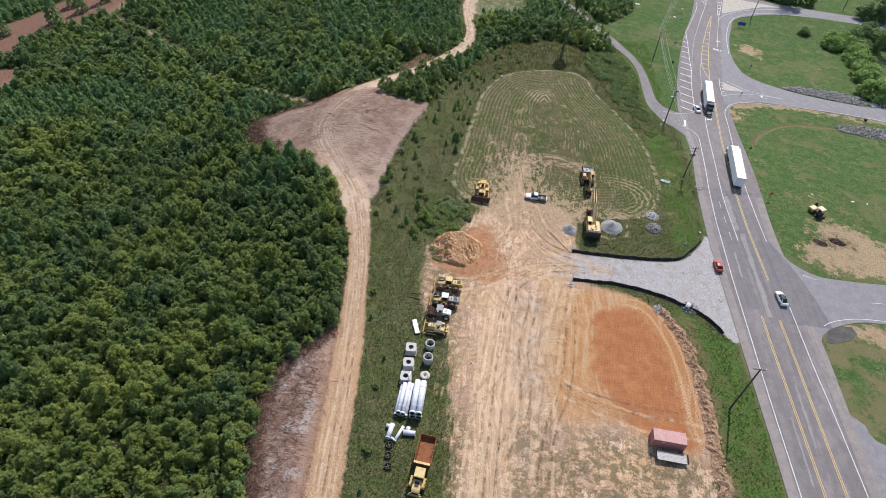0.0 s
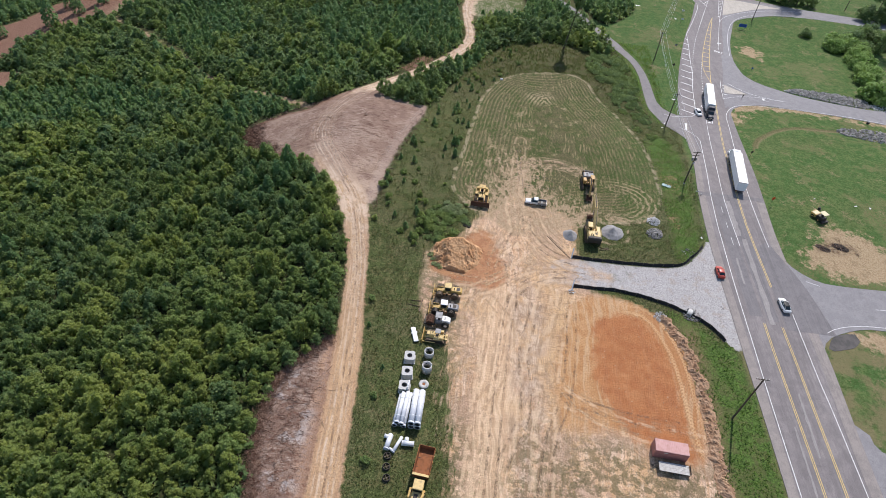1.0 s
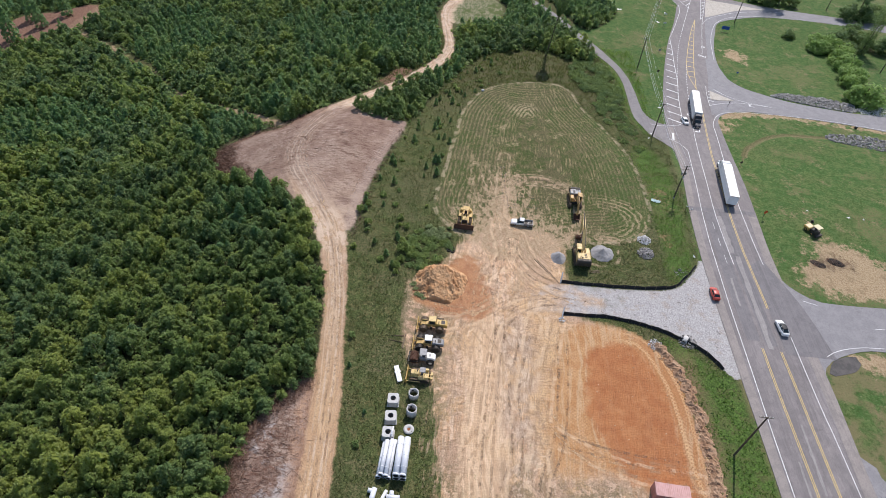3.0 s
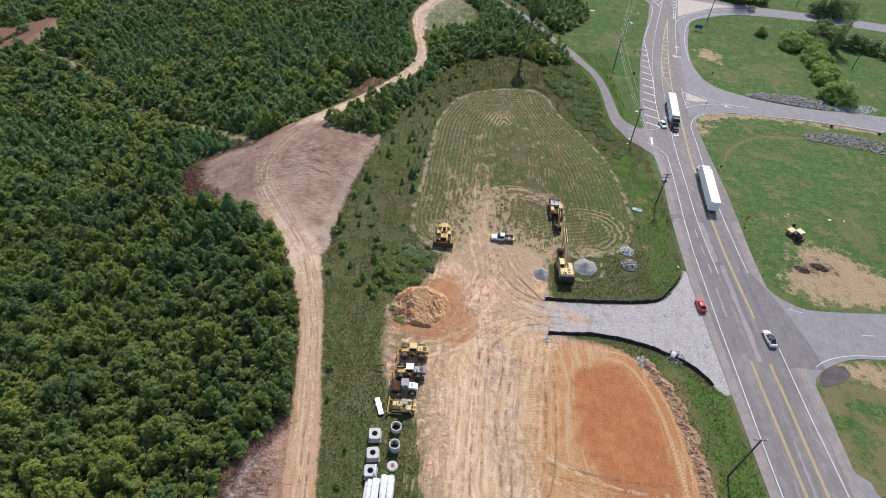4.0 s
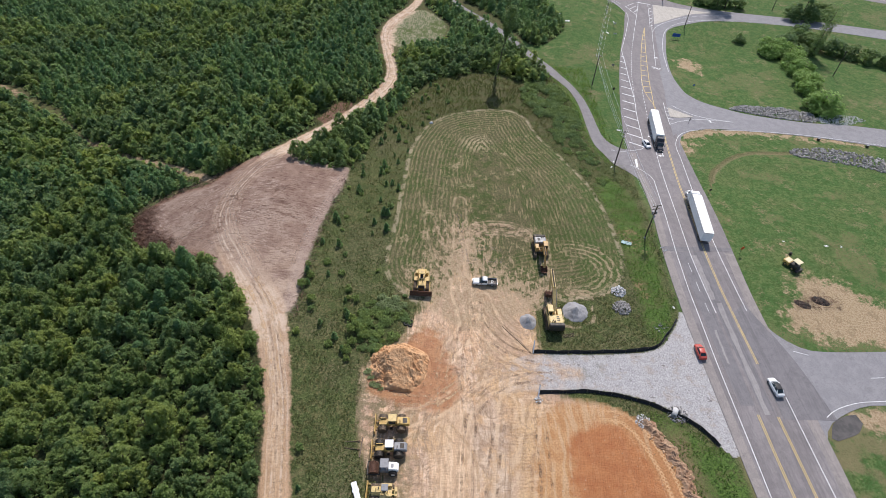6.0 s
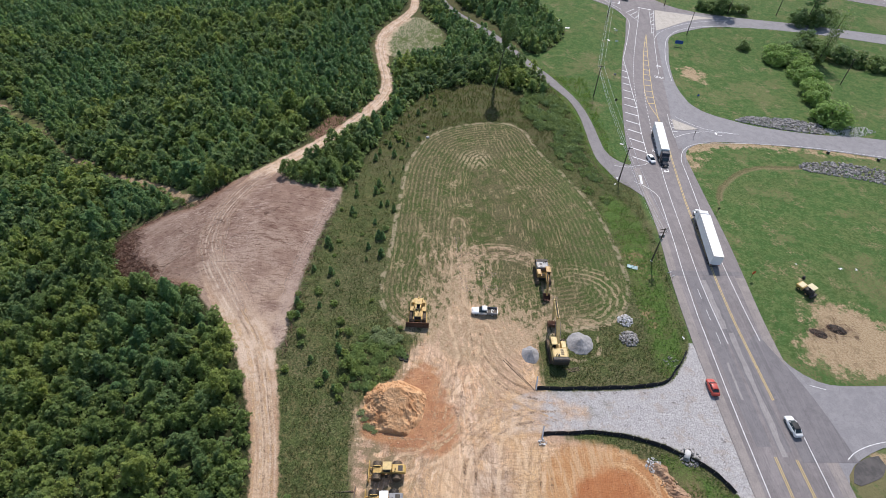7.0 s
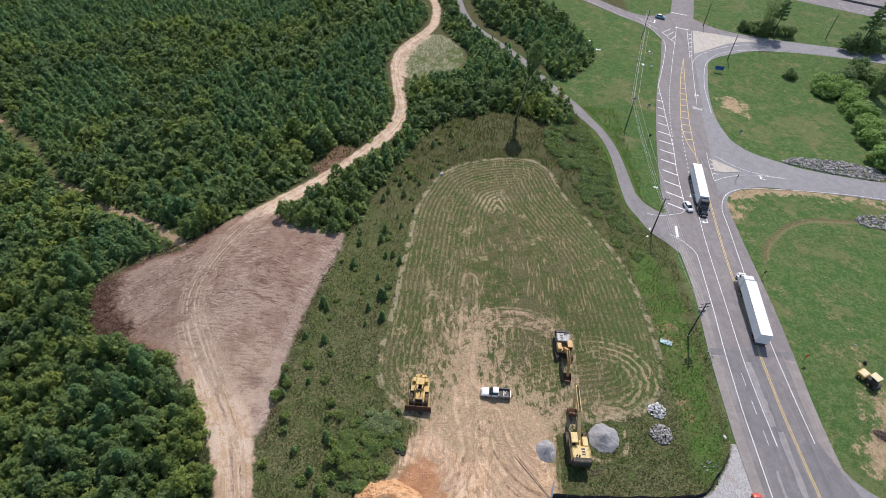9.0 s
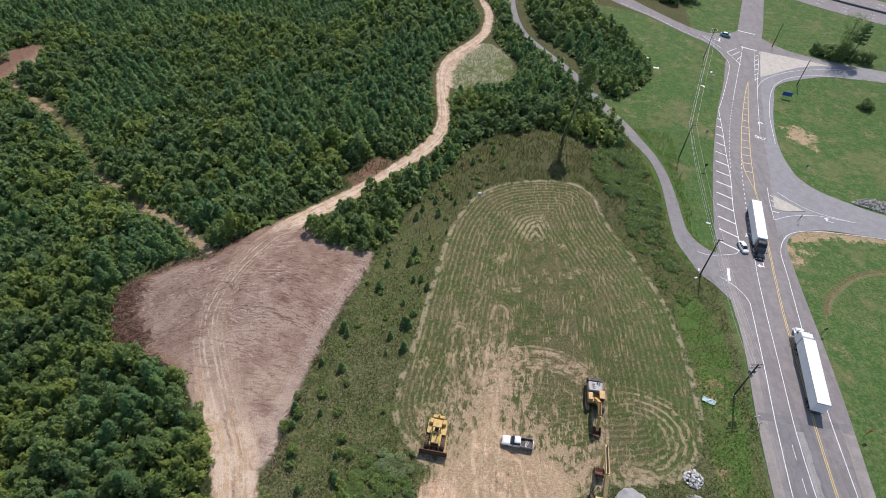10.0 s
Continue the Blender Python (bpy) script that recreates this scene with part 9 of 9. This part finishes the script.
def ivy_tree(x, y, h, r, label, lean=(1.8, 0.6), bare=0.0):
    """An old tree wrapped in creepers; bare: the share of the trunk below the thick crown that carries only wisps."""
    t = thing("tree", x, y, 0, label, "tree", "tall trees")
    r_ = np.random.default_rng(int(x + y))
    part("trunk", rod((0, 0, -0.3), (lean[0], lean[1], h * 0.97), h * 0.013, h * 0.004, 10), BARK, t)
    k = 2600
    z = np.where(r_.uniform(0, 1, k) < 0.8, r_.uniform(bare, 1, k), r_.uniform(0.04, 1, k))
    swell = 0.55 + 0.6 * np.abs(np.sin(z * 9.0 + 0.6)) * z + 0.5 * np.exp(-(((z - 0.85) / 0.1) ** 2))
    swell *= np.where(z < bare, 0.45, 1.0)
    d = r_.normal(0, 1, (k, 3)) * (1, 1, 0.4)
    d /= np.linalg.norm(d, axis=1)[:, None]
    p = np.column_stack([lean[0] * z, lean[1] * z, z * h]) + d * (r * swell * np.sqrt(r_.uniform(0.2, 1, k)))[:, None]
    cr = new("crown", tri_mesh("crown", leaves_at(r_, p, d, 0.42), r_.uniform(0, 0.5, k), [LEAF]))
    cr.parent = t
    limbs = bmesh.new()
    for q in range(9):
        u = 0.2 + 0.08 * q
        a = q * 2.4
        foot = Vector((lean[0] * u, lean[1] * u, h * u))
        rod(foot, foot + Vector((1.5 * math.cos(a), 1.5 * math.sin(a), 0.7)), 0.07, 0.02, 5, limbs)
    part("limb", limbs, BARK, t)
    return t


ivy_tree(26.4, 234.6, 27, 2.0, "tall slender tree with a thin trunk and a dark crown", (3.6, 0.8), 0.62)
ivy_tree(171.2, 274.5, 21, 3.6, "tall dark tree wrapped in creepers above the hedge")
ivy_tree(146.4, 325, 19, 4.2, "large dark tree wrapped in creepers above round bushes", (-1.0, 0.6))
for x, y, h in ((150.8, 325.4, 17), (186, 316, 18), (192, 322, 20)):
    tall_pine(x, y, h, "tall dark pine standing in the open")

for x, y, h in ((-213, 246, 17), (-228, 230, 15), (-217, 268, 15), (-209, 262, 13), (-205, 276, 14)):
    plant_tree(pine_kits[int(h) % 6][0], x, y, h * 0.5, h, 0.4 * h, "tall dark pine still standing in the felled clearing", "pine_tree", "tree", "tall trees")


def bush(kit, x, y, wd, ht, label, name="bush", group="bushes"):
    return plant_tree(kit, x, y, wd, ht, float(rng.uniform(0, 6.28)), label, name, "bush", group)


WILLOWS = [tree_kit(bushy(120 + i, 2600, 0.06), LEAF_WILLOW, 0.3 + 0.2 * i) for i in range(3)]
DARK_BUSH = [tree_kit(bushy(140 + i, 1500, 0.075), LEAF, 0.1 + 0.1 * i) for i in range(3)]
SHRUBS = [tree_kit(bushy(160 + i, 220, 0.17), LEAF, 0.35 + 0.2 * i) for i in range(3)]
LEAF_SHRUB = leaf_material("grey-green thicket leaves", ((0.25, 0.33, 0.14), (0.34, 0.41, 0.18), (0.48, 0.53, 0.31)), 0.45)
THICKET = [tree_kit(bushy(170 + i, 620, 0.095), LEAF_SHRUB, 0.2 + 0.35 * i) for i in range(3)]
SHRUBS_DENSE = [tree_kit(bushy(165 + i, 520, 0.1), LEAF, 0.3 + 0.15 * i) for i in range(3)]
SAPLING = [tree_kit(conifer(180 + i, 170, 0.19), LEAF_PINE, 0.3 + 0.2 * i) for i in range(3)]
for k, (x, y, s) in enumerate(((147.6, 222, 11.5), (150.8, 236, 8.5), (153.4, 244, 9), (155.6, 252, 9.5), (156, 261, 8), (158, 270, 9.5), (151, 273, 8), (155, 280, 9))):
    bush(WILLOWS[k % 3], x, y, s * 1.25, s * 0.85, "bright yellow-green willow bush along a ditch", "willow", "willow bushes")
for k, (x, y, s) in enumerate(((162, 282, 8), (170, 288, 8), (175, 284, 9), (182, 278, 9), (188, 274, 8), (194, 270, 8), (166, 276, 6), (143, 286, 5), (143.5, 328, 7), (149, 329, 8), (139, 331, 6), (157, 327, 7),
                               (182, 316, 9), (190, 315, 10), (198, 320, 9), (70, 372, 12), (80, 366, 12), (60, 382, 12), (90, 372, 11), (200, 266, 8), (208, 262, 8), (176, 296, 7))):
    bush(DARK_BUSH[k % 3], x, y, s * 1.2, s * 0.9, "dark green overgrown bush", "bush", "dark bushes")


def rough_ground(x, y):
    """Where weeds grow: the land that is neither paved, mown, dug nor wooded."""
    d = plots(x, y)
    a, b, c, f = d["plots_a"], d["plots_b"], d["plots_c"], d["plots_d"]
    clear = np.minimum.reduce([-a[0] + 0.5, -a[1], -a[2] + 0.2, -b[0], -b[2], -c[2], -f[0] + 2.5])
    rl_, rr_ = np.interp(y, ROAD_L[:, 1], ROAD_L[:, 0]), np.interp(y, ROAD_R[:, 1], ROAD_R[:, 0])
    clear = np.minimum(clear, np.maximum(rl_ - x, x - rr_) - 0.5)
    pl = to_line(x, y, along(curve([(62, 183), (58.6, 190), (57.6, 197), (57.4, 207), (56.9, 216), (55.4, 226), (52.4, 236), (47.7, 245), (42, 255.5), (30.8, 279), (14, 304)]), 60))[0]
    return np.minimum(clear, pl - 2.5)


# saplings and shrubs on the weedy strip
sx_, sy_ = rng.uniform(-27, 8, 420), rng.uniform(36, 232, 420)
good = ~((sx_ > -14) & (sx_ < -2) & (sy_ > 40) & (sy_ < 92)) & (rough_ground(sx_, sy_) > 0.8) & (sy_ < 232 - 0.4 * np.abs(sx_))
count = 0
for x, y in zip(sx_[good], sy_[good]):
    if count < 95:
        s = float(rng.uniform(0.9, 2.2))
        if rng.uniform() < 0.5:
            plant_tree(SAPLING[count % 3], x, y, s * 0.9, s * 1.3, float(rng.uniform(0, 6)), "small pine sapling among weeds", "sapling", "tree", "saplings on the strip")
        else:
            bush(SHRUBS[count % 3], x, y, s, s * 0.8, "small green shrub among weeds", "shrub", "shrubs on the strip")
        count += 1
for k in range(64):
    a, d = rng.uniform(0, 6.28), math.sqrt(rng.uniform(0, 1))
    x, y = -7.8 + 6.6 * d * math.cos(a), 111.5 + 8.6 * d * math.sin(a)
    if inside(np.array([x]), np.array([y]), LOT)[0] < -0.5 and math.hypot(x + 3.8, y - 102) > 6.6 and x + 0.5 * y < 56:
        s = float(rng.uniform(1.2, 2.6))
        pale = math.hypot((x + 6.4) / 4.4, (y - 119) / 2.6) < 1
        bush((THICKET if pale else SHRUBS_DENSE)[k % 3], x, y, s * 1.15, s * 0.5, "dense grey-green thicket bush beside the clay heap" if pale else "tangled green brushwood beside the clay heap", "bush", "thicket")
for x, y, s in ((-8.6, 119.6, 2.6), (-6.4, 119.8, 2.8), (-4.4, 118.6, 2.4), (-5.6, 117.4, 2.2)):
    bush(THICKET[1], x, y, s * 1.2, s * 0.55, "dense grey-green thicket bush beside the clay heap", "bush", "thicket")
for x, y, s in ((-13.8, 110.8, 3.6), (-12.2, 109.4, 2.8), (-15.2, 105.2, 2.4), (-14.6, 119, 2.0), (-16.6, 121.6, 1.9), (-14.2, 107.4, 2.2), (-24.3, 117.6, 2.2), (-26.6, 121.4, 2.6), (-25.4, 124.2, 2.0), (-26.4, 127.6, 1.6)):
    bush(SHRUBS_DENSE[2], x, y, s, s * 0.95, "bright green bush on the weedy strip", "bush", "thicket")
for x, y, s in ((-9.6, 99.4, 1.6), (-9.2, 98.0, 1.4), (-8.4, 97.4, 1.5), (-10.4, 100.6, 1.8), (-7.6, 96.8, 1.1)):
    bush(THICKET[2], x, y, s, s * 0.45, "weedy bush at the foot of the clay heap", "bush", "thicket")
BANK_BRUSH = curve([(40, 239), (49, 231), (52.6, 216), (53.4, 202), (53.4, 191), (56, 177), (54, 168), (49.4, 171), (45.2, 183), (42.4, 196), (39.6, 209), (34.4, 222)], 4)
bx, by = rng.uniform(33, 58, 2400), rng.uniform(165, 238, 2400)
grown = (inside(bx, by, BANK_BRUSH) > 0.2) & (rough_ground(bx, by) > 0.4)
spots = []
for k, (x, y) in enumerate(zip(bx[grown], by[grown])):
    if noise.noise((x / 5, y / 5, 1.0)) > -0.2 + 0.25 * (y < 185):
        s = float(rng.uniform(0.7, 2.5)) * (0.6 + 0.4 * float(ss(180, 210, y)))
        spots.append((x, y, ground_z(x, y), s * 1.25, s * 0.7, float(rng.uniform(0, 6.28)), k % 4, float(rng.uniform(0.1, 0.65))))
tagged(new("brushwood", plant_mesh("brushwood", spots, [bushy(190 + i, 150, 0.16) for i in range(4)], [LEAF], False)), "tangled green brushwood on the weedy bank", "brushwood", "", "stuff")

# ---- weeds ----
LEAF_LUSH = leaf_material("lush weeds", ((0.15, 0.28, 0.055), (0.23, 0.37, 0.075), (0.31, 0.44, 0.13)), 0.65)


def tuft(seed, k=7):
    r_ = np.random.default_rng(seed)
    a = r_.uniform(0, 6.28, k)
    r0, r1, h = r_.uniform(0, 0.25, k), r_.uniform(0.35, 0.8, k), r_.uniform(0.35, 1.0, k)
    w = r_.uniform(0.1, 0.24, k)
    b = a + 1.57
    p = np.stack([np.column_stack([r0 * np.cos(a) + w * np.cos(b), r0 * np.sin(a) + w * np.sin(b), np.zeros(k) - 0.05]), np.column_stack([r0 * np.cos(a) - w * np.cos(b), r0 * np.sin(a) - w * np.sin(b), np.zeros(k) - 0.05]),
                  np.column_stack([r1 * np.cos(a), r1 * np.sin(a), h])], 1)
    return p


def weeds(name, xs_, ys_, wd, ht, tint, mat, label):
    shapes = [tuft(200 + i) for i in range(8)]
    n_ = len(xs_)
    pick, turn = rng.integers(0, 8, n_), rng.uniform(0, 6.28, n_)
    T = np.stack(shapes)[pick]
    c, s = np.cos(turn)[:, None, None], np.sin(turn)[:, None, None]
    o = np.empty_like(T)
    o[..., 0] = (T[..., 0] * c - T[..., 1] * s) * wd[:, None, None] + xs_[:, None, None]
    o[..., 1] = (T[..., 0] * s + T[..., 1] * c) * wd[:, None, None] + ys_[:, None, None]
    o[..., 2] = T[..., 2] * ht[:, None, None] + terrain(xs_, ys_)[:, None, None]
    tagged(new(name, tri_mesh(name, o.reshape(-1, 3, 3), np.repeat(tint, 7), [mat])), label, "weeds", "", "stuff")


wx, wy = scatter(-36, 62, 22, 246, 0.62)
wd_ = rough_ground(wx, wy)
patchy = np.array([noise.noise((a / 3.2, b / 3.2, 2.0)) for a, b in zip(wx, wy)])
keep = (wd_ > 0.1) & (patchy + rng.normal(0, 0.25, len(wx)) > -0.12)
wx, wy, patchy = wx[keep], wy[keep], patchy[keep]
weed_plots = plots(wx, wy)
lush_here = (weed_plots["plots_e"][1] > -1.0) | (weed_plots["plots_c"][1] > -0.5)
n0 = len(wx)
wide_, tall_ = rng.uniform(0.3, 0.65, n0), rng.uniform(0.12, 0.4, n0) * (1 + 1.6 * ss(190, 215, wy))
tint_ = np.clip(0.45 + 0.9 * np.array([noise.noise((a / 9, b / 9, 5.0)) for a, b in zip(wx, wy)]) + rng.normal(0, 0.2, n0), 0, 1)
for sel, mat, nm in ((~lush_here, LEAF_WEED, "tall olive and brownish weeds on rough ground"), (lush_here, LEAF_LUSH, "lush green weeds on the verge")):
    weeds("weeds", wx[sel], wy[sel], wide_[sel], tall_[sel], tint_[sel], mat, nm)
# stubble in the mown field and sprouts on the lot
mx, my = scatter(-9, 52, 108, 213, 0.95)
md = inside(mx, my, MOWN)
mk = (md > 0.3) & (inside(mx, my, LOT) < 1) & (rng.uniform(0, 1, len(mx)) < 0.75)
weeds("grass_stubble", mx[mk], my[mk], rng.uniform(0.2, 0.5, mk.sum()), rng.uniform(0.05, 0.16, mk.sum()), rng.uniform(0.2, 1, mk.sum()), LEAF_WEED, "short dry stubble of the mown field")
lx, ly = scatter(-3, 49, 22, 66, 0.8)
lk = (np.array([noise.noise((a / 2.4, b / 2.4, 9.0)) for a, b in zip(lx, ly)]) + 0.3 * (50 - ly) / 30 + rng.normal(0, 0.12, len(lx)) > 0.22) & (inside(lx, ly, RED) < -1)
weeds("grass_sprouts", lx[lk], ly[lk], rng.uniform(0.15, 0.42, lk.sum()), rng.uniform(0.05, 0.2, lk.sum()), rng.uniform(0.3, 1, lk.sum()), LEAF_WEED, "sparse dry grass sprouting on the lot")

# ---- eroded bank beside the graded pad ----
bank = along(curve([(44.4, 91), (48.2, 83.4), (49.5, 75.5), (50.1, 68.7), (49.9, 61), (50, 53), (49.8, 44)]), 130)
bt_ = np.gradient(bank, axis=0)
bt_ /= np.linalg.norm(bt_, axis=1)[:, None]
bn_ = np.column_stack([bt_[:, 1], -bt_[:, 0]])
prof = np.linspace(-1.3, 1.7, 13)
bv, bf = [], []
for i in range(130):
    for j, u in enumerate(prof):
        q = bank[i] - bn_[i] * (u * (1 + 0.5 * noise.noise((i * 0.17, 4.0, 0.0))) + 0.9 * noise.fractal((i * 0.11, 0.0, 3.0), 0.7, 2.1, 3))
        hgt = 0.75 * math.exp(-((u / 0.75) ** 2)) * (0.75 + 0.5 * noise.noise((i * 0.13, 1.0, 0.0))) + 0.55 * noise.fractal((q[0] * 1.1, q[1] * 1.1, 2.0), 0.7, 2.1, 4) * math.exp(-((u / 1.0) ** 2))
        bv.append((q[0], q[1], ground_z(q[0], q[1]) + (hgt if 0 < j < 12 else -0.1)))
for i in range(129):
    for j in range(12):
        k = i * 13 + j
        bf.append((k, k + 1, k + 14, k + 13))
HEAP_BANK = heap_material("eroded brown clay bank", (0.40, 0.27, 0.18), (0.30, 0.18, 0.11), (0.15, 0.085, 0.055), 1.2)
tagged(mesh_object("clay_bank", bv, bf, HEAP_BANK, False), "low eroded brown clay bank beside the orange pad", "bank", "", "structure")
brush("brush", [(89, 122), (92, 120.4), (96, 123.4), (99, 121)], 1.3, 260, "charred sticks round the burnt debris", 48, 0.3, 1.3)
